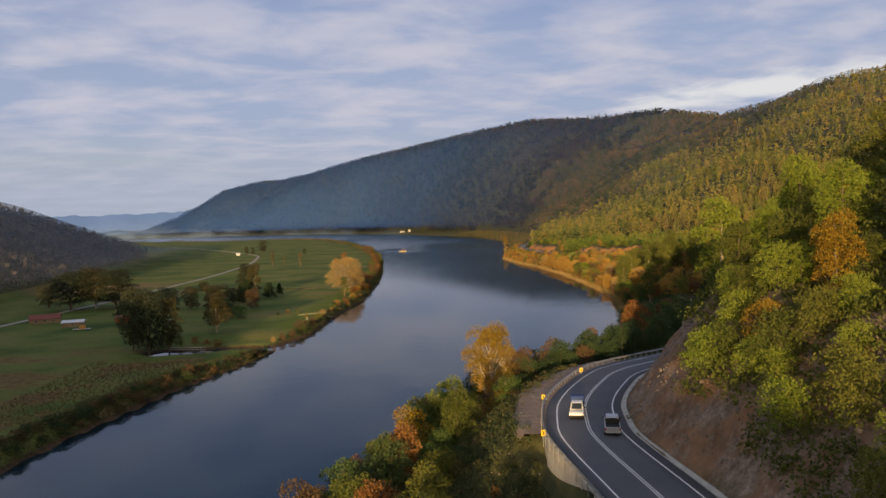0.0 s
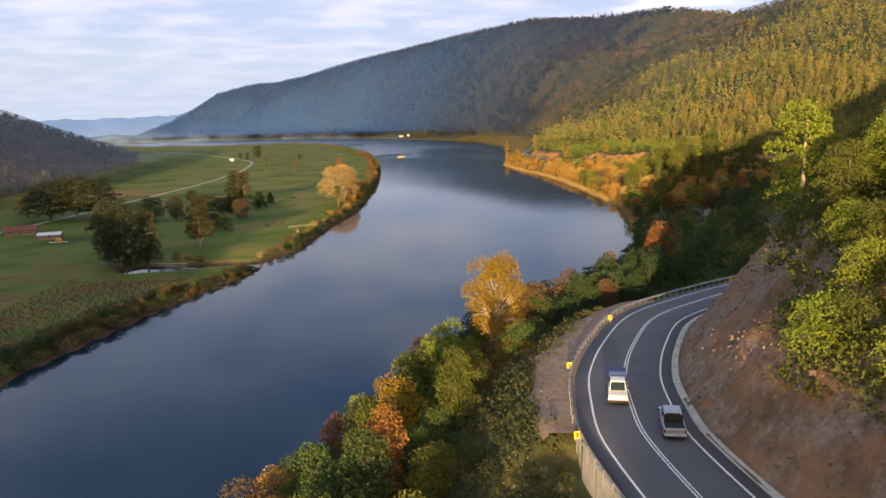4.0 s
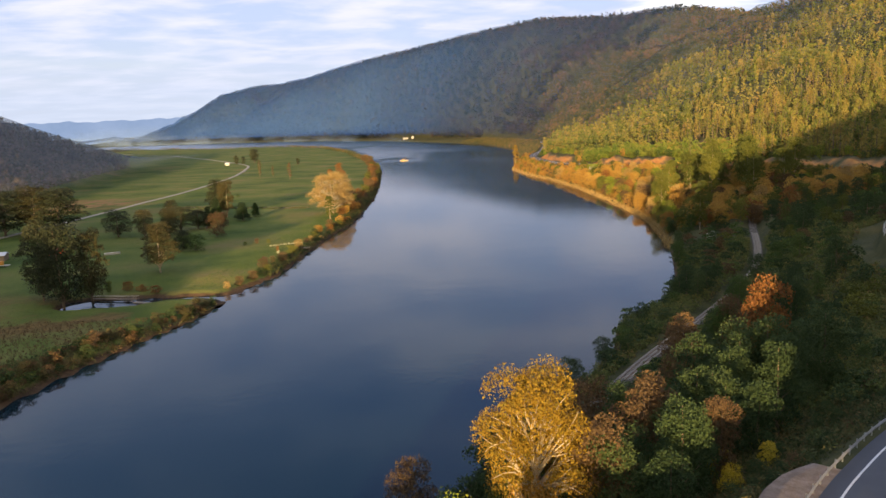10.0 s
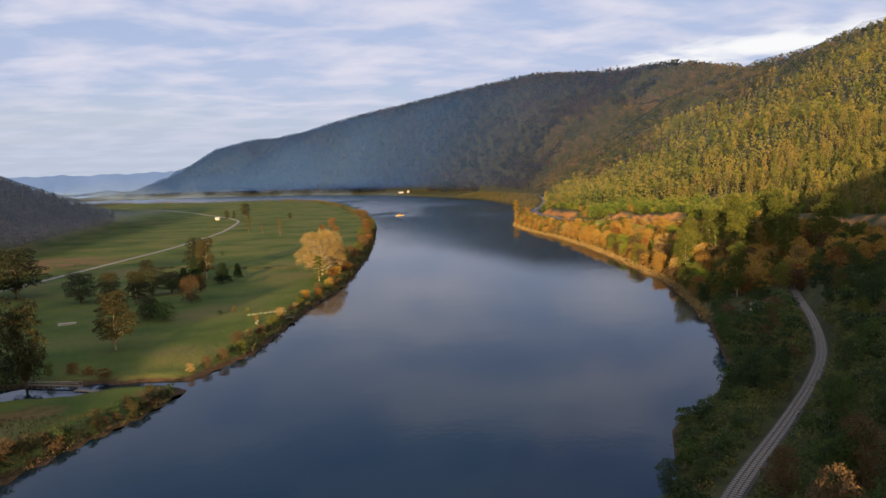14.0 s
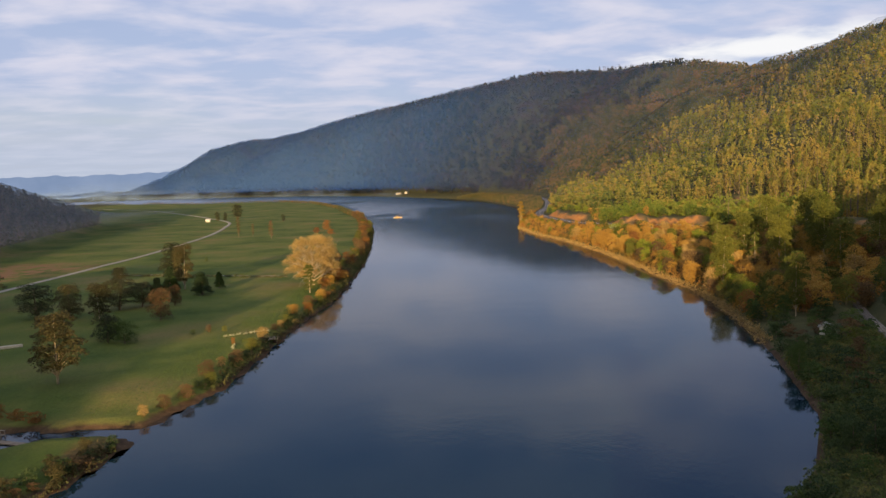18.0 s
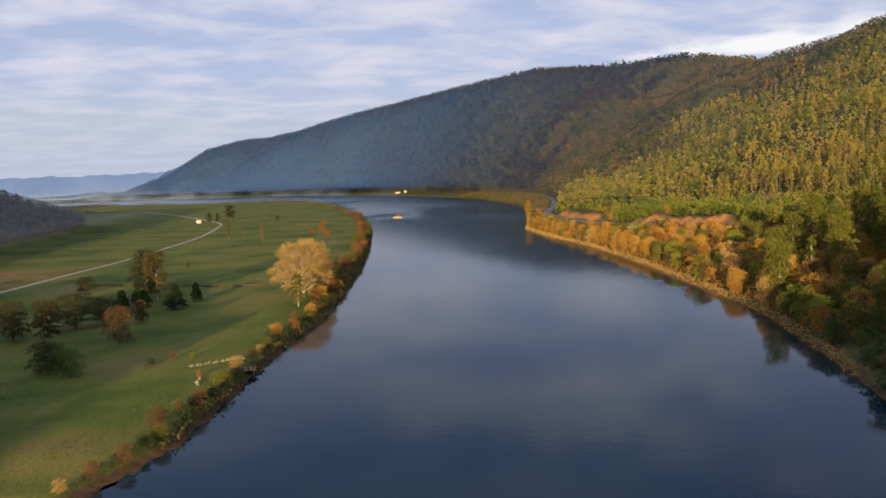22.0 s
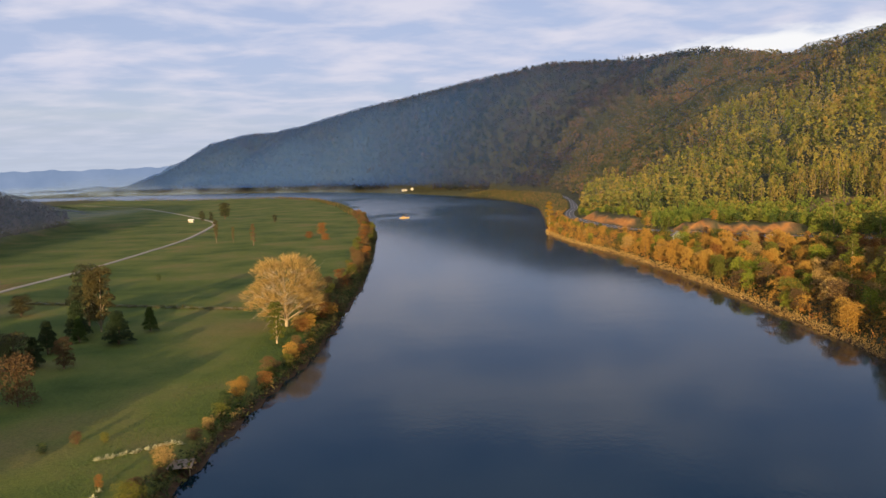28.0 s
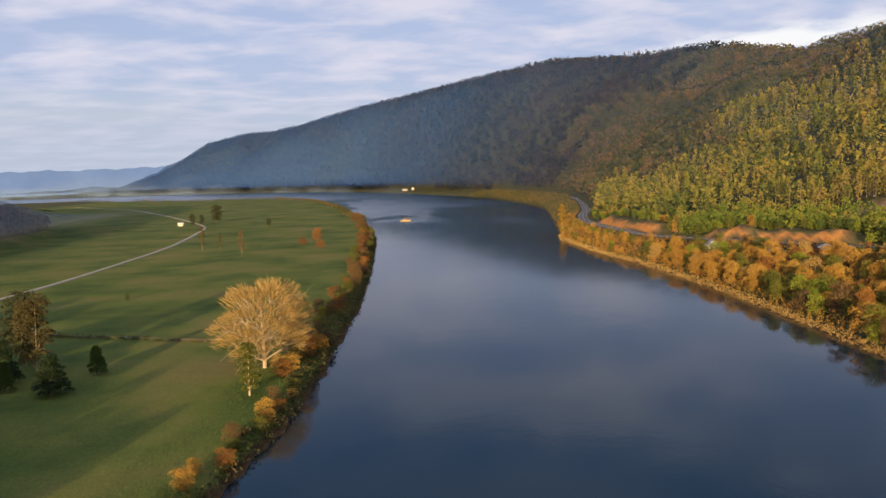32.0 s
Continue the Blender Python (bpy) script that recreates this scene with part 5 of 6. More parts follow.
def guardrail(y0, y1, x_max, label):
    line = resample(stretch(ROAD_S, y0, y1, x_max), 2.0)
    nrm = sides(line)
    e = tagged(new("guardrail"), label, "guardrail")
    post = raw_mesh("post", *joined(poles(np.array([[0, 0, -0.7]]), np.array([[0, 0, 0.72]]), 0.075, 0.075, 4)))
    post.materials.append(STEEL)
    for p, q in zip(line, nrm):
        part("post", post, STEEL, e, m=Matrix.Translation((p[0] - q[0] * 5.42, p[1] - q[1] * 5.42, p[2] + 0.02)))
    for a in range(0, len(line) - 1, 2):
        seg = line[a:a + 3]
        if len(seg) < 2:
            break
        beam = [(-5.30, 0.42), (-5.24, 0.47), (-5.24, 0.52), (-5.32, 0.58), (-5.24, 0.64), (-5.24, 0.69), (-5.30, 0.74), (-5.34, 0.58), (-5.30, 0.42)]
        part("beam", raw_mesh("beam", *ribbon(seg, beam)), STEEL, e)
    return e


def chevron_sign(x, y, z, rz, right=True):
    e = thing("chevron_sign", "yellow and black chevron bend sign on a grey steel post", "road sign", x, y, z, rz, "chevron signs round the bend")
    e.scale = (0.66, 0.66, 0.66)
    part("post", block(-0.05, 0.05, 0.02, 0.10, -1.2, 1.7, 0.01), STEEL, e)
    panel = part("panel", block(-0.38, 0.38, -0.02, 0.02, 0.75, 1.75, 0.012), YELLOW, e)
    bm = bmesh.new()
    s = 1 if right else -1
    pts = [(-0.22 * s, 1.55), (0.02 * s, 1.55), (0.24 * s, 1.25), (0.02 * s, 0.95), (-0.22 * s, 0.95), (0.02 * s, 1.25)]
    lo, hi = [bm.verts.new((a, -0.034, b)) for a, b in pts], [bm.verts.new((a, -0.024, b)) for a, b in pts]
    for q in ((0, 1, 2, 5), (5, 2, 3, 4)):
        bm.faces.new([lo[k] for k in q])
        bm.faces.new([hi[k] for k in reversed(q)])
    for k in range(6):
        bm.faces.new([lo[k], hi[k], hi[(k + 1) % 6], lo[(k + 1) % 6]])
    part("chevron", bm, BLACK, panel, "black painted arrow head")
    return e


def diamond_sign(x, y, z, rz):
    e = thing("warning_sign", "grey back of a diamond road sign on a steel post", "road sign", x, y, z, rz)
    part("post", block(-0.05, 0.05, 0.02, 0.1, -0.8, 2.6, 0.01), STEEL, e)
    bm = bmesh.new()
    box(bm, -0.45, 0.45, -0.02, 0.02, -0.45, 0.45, 0.02)
    bmesh.ops.rotate(bm, verts=bm.verts, matrix=Matrix.Rotation(radians(45), 3, "Y"))
    bmesh.ops.translate(bm, verts=bm.verts, vec=(0, 0, 2.2))
    part("panel", bm, STEEL, e)


def road_z(y):
    k = int(np.argmin(np.abs(ROAD_S[:, 1] - y)))
    return float(ROAD_S[k, 2])


lay_by()
gutter()
retaining_wall(30, 114, -100, 60, 5.6, "weathered pale concrete retaining wall under the highway edge")
retaining_wall(236, 352, 100, 190, 6.5, "tall pale concrete retaining wall carrying a far bend")
guardrail(40, 192, 74, "galvanised steel guardrail along the outside of the bend")
guardrail(236, 352, 190, "galvanised guardrail along the far bend")
for sx, sy, sz in ((12.0, 112.5, 72), (15.6, 131.6, 58), (26.2, 154.4, 38), (55.7, 184.2, 30)):
    chevron_sign(sx, sy, float(max(ground_at(sx, sy), road_z(sy) - 0.25)), sz - 62)
diamond_sign(65.2, 194.6, road_z(192) - 0.3, -20)


# ---------------------------------------------------------------- pickup trucks
def paint(name, col, rough=0.3, metal=0.2):
    m, nt, b = shader(name, rough, metal, 0.5)
    f = noise_fac(nt, 3.0, 4, 0.6)
    nt.links.new(ramp(nt, f, [(0.3, tuple(c * 0.82 for c in col)), (0.7, col)]), b.inputs["Base Color"])
    return m


CAR_WHITE, CAR_SILVER = paint("white_paint", (0.72, 0.72, 0.70)), paint("silver_paint", (0.46, 0.47, 0.48), 0.3, 0.5)
CANVAS = mottled("blue_canvas", [(0.3, (0.02, 0.035, 0.11)), (0.7, (0.04, 0.07, 0.19))], 2.0, 0.9)
DARK_GLASS = paint("dark_glass", (0.015, 0.02, 0.025), 0.06, 0.0)
RUBBER = mottled("rubber", [(0.3, (0.012, 0.012, 0.012)), (0.7, (0.03, 0.03, 0.03))], 4.0, 0.9)
LAMP_RED, LAMP_WHITE = paint("red_lens", (0.35, 0.02, 0.02), 0.2, 0), paint("clear_lens", (0.8, 0.8, 0.78), 0.15, 0)


def prism(profile, y0, y1, inset=0.0):
    """A body: the outline (x, z) drawn across from y0 to y1, its upper part narrowed by inset."""
    bm = bmesh.new()
    zs = [p[1] for p in profile]
    zl, zh = min(zs), max(zs)
    rings = []
    for s, y in ((1, y0), (-1, y1)):
        rings.append([bm.verts.new((px, y + s * inset * (pz - zl) / (zh - zl), pz)) for px, pz in profile])
    a, b = rings
    bm.faces.new(a[::-1])
    bm.faces.new(b)
    n = len(a)
    for k in range(n):
        bm.faces.new([a[k], a[(k + 1) % n], b[(k + 1) % n], b[k]])
    bmesh.ops.recalc_face_normals(bm, faces=bm.faces)
    bmesh.ops.bevel(bm, geom=list(bm.edges), offset=0.035, segments=1, affect="EDGES")
    return bm


def wheel_mesh(r, w):
    bm = bmesh.new()
    bmesh.ops.create_cone(bm, cap_ends=True, segments=18, radius1=r, radius2=r, depth=w)
    bmesh.ops.rotate(bm, verts=bm.verts, matrix=Matrix.Rotation(radians(90), 3, "X"))
    bmesh.ops.bevel(bm, geom=[e for e in bm.edges if len(e.link_faces) == 2 and e.calc_face_angle() > 1.2], offset=w * 0.15, segments=2, affect="EDGES")
    return bm


def pickup(name, label, body_paint, x, y, z, rz, canopy):
    e = thing(name, label, "pickup truck", x, y, z, rz)
    body = [(-2.6, 0.48), (-2.62, 1.02), (-0.75, 1.06), (0.95, 1.06), (2.25, 0.98), (2.55, 0.82), (2.58, 0.48), (2.0, 0.36), (-2.1, 0.36)]
    part("body", prism(body, -0.9, 0.9, 0.05), body_paint, e)
    cab = [(-0.95, 1.04), (-0.80, 1.70), (-0.55, 1.78), (0.55, 1.78), (0.78, 1.70), (1.35, 1.06)]
    c = part("cab", prism(cab, -0.80, 0.80, 0.14), body_paint, e)
    part("windscreen", prism([(0.80, 1.68), (1.36, 1.10), (1.385, 1.11), (0.83, 1.69)], -0.66, 0.66, 0.06), DARK_GLASS, c)
    part("rear_window", prism([(-0.97, 1.14), (-0.85, 1.64), (-0.87, 1.65), (-0.99, 1.15)], -0.62, 0.62, 0.06), DARK_GLASS, c)
    for s in (-1, 1):
        win = [(-0.72, 1.14), (-0.62, 1.62), (0.58, 1.62), (0.98, 1.14)]
        part("side_window", prism(win, s * 0.76 - 0.06, s * 0.76 + 0.06), DARK_GLASS, c)
        part("tail_light", block(-2.66, -2.58, s * 0.78 - 0.07, s * 0.78 + 0.07, 0.72, 0.98, 0.015), LAMP_RED, e)
        part("headlight", block(2.44, 2.57, s * 0.68 - 0.16, s * 0.68 + 0.16, 0.72, 0.88, 0.02), LAMP_WHITE, e)
        part("mirror", block(0.86, 0.98, s * 0.98 - 0.1, s * 0.98 + 0.1, 1.12, 1.3, 0.02), BLACK, c)
    part("front_bumper", block(2.50, 2.70, -0.86, 0.86, 0.40, 0.62, 0.03), BLACK, e)
    part("rear_bumper", block(-2.72, -2.56, -0.84, 0.84, 0.42, 0.58, 0.03), STEEL, e)
    if canopy:
        bed = [(-2.60, 1.05), (-2.58, 1.98), (-2.35, 2.10), (-1.15, 2.10), (-0.98, 1.98), (-0.98, 1.05)]
        part("canopy", prism(bed, -0.88, 0.88, 0.08), CANVAS, e, "dark blue canvas load cover")
    else:
        part("load_bed", block(-2.45, -1.05, -0.74, 0.74, 1.055, 1.075), BLACK, e)
        part("roll_bar", prism([(-1.12, 1.06), (-1.12, 1.62), (-1.04, 1.62), (-1.04, 1.06)], -0.74, 0.74), BLACK, e)
    for wx in (-1.62, 1.60):
        for s in (-1, 1):
            w = part("wheel", wheel_mesh(0.37, 0.25), RUBBER, e, m=Matrix.Translation((wx, s * 0.80, 0.37)))
            part("rim", wheel_mesh(0.22, 0.27), STEEL, w)


pickup("silver_pickup", "silver-white double-cab pickup driving up the highway bend", CAR_SILVER, 20.2, 114.0, road_z(114) + 0.09, 76, False)
pickup("canvas_pickup", "white pickup with a blue canvas load cover on the highway", CAR_WHITE, 18.2, 122.8, road_z(122.8) + 0.09, 255, True)


# ---------------------------------------------------------------- railway
def railway():
    line = resample(RAIL, 0.95)
    bed = tagged(new("track_bed", raw_mesh("track_bed", *ribbon(line[::4], [(-2.3, -0.75), (-1.45, -0.02), (1.45, -0.02), (2.3, -0.75)]), True)), "pale stone ballast bed of a single railway track", "track bed", kind="structure")
    bed.data.materials.append(BALLAST)
    e = tagged(new("railway_track"), "single rusty railway track on pale weathered sleepers", "railway")
    nrm = sides(line)
    bm = bmesh.new()
    box(bm, -1.35, 1.35, -0.18, 0.18, -0.10, 0.07, 0.02)
    me = bpy.data.meshes.new("sleeper")
    bm.to_mesh(me)
    bm.free()
    me.materials.append(SLEEPER)
    near = [k for k in range(len(line)) if 262 < line[k, 1] < 445][:300]
    keep = set(near)
    pv, pf = [], []
    for k in range(len(line)):
        ang = math.atan2(nrm[k, 1], nrm[k, 0])
        if k in keep:
            part("sleeper", me, SLEEPER, e, m=Matrix.Translation(line[k]) @ Matrix.Rotation(ang, 4, "Z"))
        elif 200 < line[k, 1] < 560:
            c, s = math.cos(ang), math.sin(ang)
            q = np.array([(a * c - b * s, a * s + b * c, h) for a, b, h in ((-1.35, -0.14, 0.07), (1.35, -0.14, 0.07), (1.35, 0.14, 0.07), (-1.35, 0.14, 0.07))]) + line[k]
            pv.append(q)
            pf.append(np.arange(4) + 4 * len(pf))
    rest = part("sleeper_rest", raw_mesh("sleeper_rest", np.concatenate(pv), np.array(pf)), SLEEPER, e)
    rest["kind"] = "stuff"
    for o in (-0.54, 0.54):
        part("rail", raw_mesh("rail", *ribbon(line[::2], [(o - 0.07, 0.07), (o - 0.035, 0.20), (o + 0.035, 0.20), (o + 0.07, 0.07)])), RUST, e)


railway()


# ---------------------------------------------------------------- buildings
ROOF_RED = mottled("red_roof", [(0.3, (0.12, 0.042, 0.034)), (0.7, (0.20, 0.072, 0.05))], 1.5, 0.7)
ROOF_WHITE = mottled("white_roof", [(0.3, (0.42, 0.44, 0.47)), (0.7, (0.62, 0.64, 0.67))], 1.0, 0.5)
ROOF_GREY = mottled("grey_roof", [(0.3, (0.20, 0.19, 0.18)), (0.7, (0.36, 0.35, 0.33))], 1.0, 0.7)
WALL_WHITE = mottled("white_wall", [(0.3, (0.36, 0.35, 0.33)), (0.7, (0.52, 0.51, 0.48))], 0.8, 0.85)
WALL_WOOD = mottled("timber_wall", [(0.3, (0.16, 0.11, 0.07)), (0.7, (0.30, 0.22, 0.15))], 1.2, 0.9)
WALL_RED = mottled("red_wall", [(0.3, (0.42, 0.08, 0.03)), (0.7, (0.60, 0.14, 0.05))], 1.2, 0.8)


def house(name, label, x, y, rz, lx, ly, wall_h, rise, walls, roof, windows=2, sink=0.4):
    e = thing(name, label, "house", x, y, float(ground_at(x, y)), rz)
    bm = bmesh.new()
    box(bm, -lx / 2, lx / 2, -ly / 2, ly / 2, -sink - 1.0, wall_h)
    part("wall", bm, walls, e)
    for s in (-1, 1):
        g = bmesh.new()
        a = [g.verts.new(p) for p in ((s * lx / 2, -ly / 2, wall_h), (s * lx / 2, ly / 2, wall_h), (s * lx / 2, 0, wall_h + rise), (s * (lx / 2 - 0.25), -ly / 2, wall_h), (s * (lx / 2 - 0.25), ly / 2, wall_h), (s * (lx / 2 - 0.25), 0, wall_h + rise))]
        for q in ((0, 1, 2), (5, 4, 3), (0, 2, 5, 3), (2, 1, 4, 5)):
            g.faces.new([a[k] for k in q])
        part("gable", g, walls, e)
    for s in (-1, 1):
        g = bmesh.new()
        o, sl = 0.5, rise / (ly / 2)
        p = [(-lx / 2 - o, s * (ly / 2 + o), wall_h - sl * o), (lx / 2 + o, s * (ly / 2 + o), wall_h - sl * o), (lx / 2 + o, 0, wall_h + rise), (-lx / 2 - o, 0, wall_h + rise)]
        lo, hi = [g.verts.new(q) for q in p], [g.verts.new((q[0], q[1], q[2] + 0.16)) for q in p]
        g.faces.new(lo)
        g.faces.new(hi[::-1])
        for k in range(4):
            g.faces.new([lo[k], hi[k], hi[(k + 1) % 4], lo[(k + 1) % 4]])
        bmesh.ops.recalc_face_normals(g, faces=g.faces)
        part("roof", g, roof, e)
    for s in (-1, 1):
        for k in range(windows):
            wx = -lx / 2 + lx * (k + 0.5 + (0.25 if s < 0 else 0)) / (windows + (0.5 if s < 0 else 0))
            w = part("window", block(wx - 0.6, wx + 0.6, s * ly / 2 - 0.05, s * ly / 2 + 0.05, 1.0, 2.1, 0.01), WALL_WHITE, e)
            part("pane", block(wx - 0.5, wx + 0.5, s * ly / 2 - 0.07, s * ly / 2 + 0.07, 1.1, 2.0), DARK_GLASS, w)
    part("door", block(-lx / 2 + 0.3, -lx / 2 + 1.2, -ly / 2 - 0.06, -ly / 2 + 0.04, 0.0, 2.05, 0.01), WALL_WOOD, e)
    return e


house("farmhouse", "low farmhouse with a red-brown pitched roof", -214, 492, 20, 16, 9, 2.8, 2.2, WALL_WOOD, ROOF_RED, 3)
house("farm_shed", "low shed with a bright white sheet roof", -189, 471, 12, 11, 7, 2.6, 1.0, WALL_WOOD, ROOF_WHITE, 1)
house("farm_shed", "small red-roofed shed beside the farm garden", -166, 482, 0, 7, 5, 2.4, 1.2, WALL_RED, ROOF_RED, 1)
house("meadow_shed", "tiny white shed at the meadow track's end", -281, 1356, 0, 6, 5, 3, 1.2, WALL_WHITE, ROOF_WHITE, 1)
house("roadside_house", "white house with a grey roof below the highway", 176, 818, 70, 12, 8, 3.4, 2.2, WALL_WHITE, ROOF_GREY, 2)
house("roadside_house", "grey-roofed timber house among autumn trees", 190, 772, 80, 11, 8, 3.0, 2.2, WALL_WOOD, ROOF_GREY, 2)
house("red_shed", "orange-red shed with a pale roof among the bank trees", 203, 742, 75, 13, 7, 5.2, 1.4, WALL_RED, ROOF_WHITE, 1)
house("trackside_hut", "small pale hut beside the railway", 132, 431, 55, 4, 3, 2.6, 0.8, WALL_WHITE, ROOF_GREY, 1)
house("far_farmhouse", "pale farm building on the far river bank", 4, 2800, 10, 16, 9, 3.5, 2.5, WALL_WHITE, ROOF_GREY, 3)
house("far_farmhouse", "white gabled house on the far river bank", 30, 2800, 80, 11, 8, 5, 3.5, WALL_WHITE, ROOF_WHITE, 2)


# ---------------------------------------------------------------- meadow and river things
def meadow_track():
    line = resample(np.array([(-236, 470, 0), (-221, 600, 0), (-210, 740, 0), (-203, 840, 0), (-203, 985, 0), (-206, 1066, 0), (-222, 1204, 0), (-243, 1320, 0), (-307, 1476, 0), (-440, 1760, 0), (-601, 2065, 0), (-765, 2209, 0)], float), 5)
    line[:, 2] = ground_at(line[:, 0], line[:, 1])
    ob = tagged(new("path_track", raw_mesh("path_track", *ribbon(line, [(-2.1, -0.3), (-1.9, 0.22), (0, 0.30), (1.9, 0.22), (2.1, -0.3)]), True)), "pale gravel farm track across the meadow", "track", kind="structure")
    ob.data.materials.append(PALE_GRAVEL)


def landing():
    z = 1.35
    e = thing("river_jetty", "low flat timber jetty deck on posts at the river's edge", "jetty", -47.4, 478.4, z, 8)
    for k in range(8):
        part("plank", block(-2.7, 2.7, -2.6 + k * 0.65, -2.6 + k * 0.65 + 0.6, 0.62, 0.70), TIMBER, e)
    for px in (-2.2, 2.2):
        for py in (-1.7, 1.7):
            part("post", block(px - 0.09, px + 0.09, py - 0.09, py + 0.09, -2.4, 0.61, 0.01), TIMBER, e)
    s = thing("landing_slab", "grey concrete boat landing sloping to the water", "slab", -55.5, 478.2, 1.6, 6)
    bm = bmesh.new()
    v = box(bm, -7, 7.5, -1.5, 1.5, -0.5, 1.0, 0)
    for p in v:
        p.co.z += -0.10 * (p.co.x + 2) if p.co.x > 0 else 0.05
    part("slab", bm, CONCRETE, s)
    rng = np.random.default_rng(4)
    spots = [(-63.4 + 1.1 * k, 479.9 + 0.72 * k) for k in range(13)] + [(-57.3, 463.5), (-57.0, 461), (-56.4, 458.5)]
    for k, (px, py) in enumerate(spots):
        plant_blades(px + rng.normal(0, 0.2), py + rng.normal(0, 0.3), rng, 0.95 + 0.35 * rng.random())


def plant_blades(x, y, rng, tall):
    """A spiky rosette of long stiff leaves."""
    e = thing("flax_plant", "pale spiky flax plant in a garden row", "plant", x, y, float(ground_at(x, y)) - 0.05, 0, "flax hedge by the landing")
    vs, fs = [], []
    for k in range(44):
        a, t = rng.uniform(0, 6.28), rng.uniform(0.2, 1.25)
        d = np.array([math.cos(a) * math.sin(t), math.sin(a) * math.sin(t), math.cos(t)])
        w = np.array([-math.sin(a), math.cos(a), 0]) * 0.075
        ln = tall * rng.uniform(0.7, 1.1)
        m, tip = d * ln * 0.55, d * ln + np.array([0, 0, -0.15 * ln * t])
        vs += [-w, w, m + w * 0.9, tip, m - w * 0.9]
        fs.append([5 * k, 5 * k + 1, 5 * k + 2, 5 * k + 3, 5 * k + 4])
    part("foliage", raw_mesh("foliage", np.array(vs), np.array(fs)), BLADE, e)


def footbridge():
    e = thing("creek_footbridge", "low timber footbridge with a pale handrail over the creek", "footbridge", -103, 385.5, 0.75, -14)
    for k in range(22):
        part("plank", block(-9 + k * 0.82, -9 + k * 0.82 + 0.72, -0.8, 0.8, 0.0, 0.08), TIMBER, e)
    for s in (-0.75, 0.75):
        for k in range(10):
            part("post", block(-9 + k * 2 - 0.06, -9 + k * 2 + 0.06, s - 0.06, s + 0.06, -1.4, 1.05), TIMBER, e)
        part("handrail", block(-9.1, 9.1, s - 0.05, s + 0.05, 1.0, 1.1), WALL_WHITE, e)
    f = thing("floating_dock", "low grey floating dock at the creek mouth", "dock", -89, 378.5, 0.05, -22)
    part("deck", block(-6, 6, -0.9, 0.9, 0.10, 0.30, 0.03), TIMBER, f)
    for k in range(4):
        part("float", block(-5.2 + k * 3, -3.9 + k * 3, -0.7, 0.7, -0.3, 0.12, 0.05), BLACK, f)


def hull(lx, ly, h, mat, e):
    """An open boat hull, pointed at one end."""
    bm = bmesh.new()
    rows = []
    for u in np.linspace(0, 1, 9):
        w = ly / 2 * (1 - max(0, (u - 0.45) / 0.55) ** 2.2) * (0.85 + 0.15 * min(1, u * 4))
        x = -lx / 2 + lx * u
        rise = h * (1 + 0.25 * max(0, u - 0.5))
        rows.append([bm.verts.new(p) for p in ((x, -w, rise), (x, -w * 0.75, 0.0), (x, w * 0.75, 0.0), (x, w, rise), (x, w * 0.86, rise * 0.95), (x, w * 0.6, h * 0.3), (x, -w * 0.6, h * 0.3), (x, -w * 0.86, rise * 0.95))])
    for a, b in zip(rows[:-1], rows[1:]):
        for k in range(8):
            bm.faces.new([a[k], a[(k + 1) % 8], b[(k + 1) % 8], b[k]])
    bm.faces.new(rows[0][:4])
    bmesh.ops.remove_doubles(bm, verts=bm.verts, dist=0.001)
    bmesh.ops.recalc_face_normals(bm, faces=bm.faces)
    return part("hull", bm, mat, e)


def boats():
    e = thing("meadow_boat", "white open boat lying on the meadow grass", "boat", -137, 476, float(ground_at(-137, 476)) - 0.05, 25)
    hull(7, 2.2, 0.9, WALL_WHITE, e)
    part("thwart", block(-1.2, -0.9, -0.8, 0.8, 0.55, 0.62), TIMBER, e)
    b = thing("work_barge", "small tan work barge with a frame anchored on the river", "barge", 0, 1350, -0.25, 10)
    hull(13, 5, 1.5, mottled("barge_paint", [(0.3, (0.35, 0.26, 0.10)), (0.7, (0.55, 0.42, 0.18))], 1.0, 0.7), b)
    part("deck", block(-6, 4.5, -1.9, 1.9, 0.75, 0.9), TIMBER, b)
    part("cabin", block(-3.5, 0.5, -1.4, 1.4, 0.9, 3.3, 0.08), WALL_WOOD, b)
    part("mast", block(1.6, 1.85, -0.12, 0.12, 0.9, 6.5), TIMBER, b)
    part("boom", block(-2.0, 4.2, -0.1, 0.1, 4.6, 4.8), TIMBER, b)
    t = thing("hay_trailer", "flat farm trailer with an orange load on the grass", "trailer", -177, 452, float(ground_at(-177, 452)) + 0.02, 5)
    part("bed", block(-4.5, 4.5, -1.2, 1.2, 0.7, 0.9, 0.03), WALL_WHITE, t)
    part("load", block(-1.0, 2.0, -1.0, 1.0, 0.9, 2.6, 0.25), mottled("orange_load", [(0.3, (0.34, 0.15, 0.03)), (0.7, (0.52, 0.26, 0.05))], 2.0, 0.8), t)
    for wx in (-3, 3):
        for s in (-1, 1):
            w = part("wheel", wheel_mesh(0.42, 0.25), RUBBER, t, m=Matrix.Translation((wx, s * 1.1, 0.42)))
            part("rim", wheel_mesh(0.2, 0.27), STEEL, w)


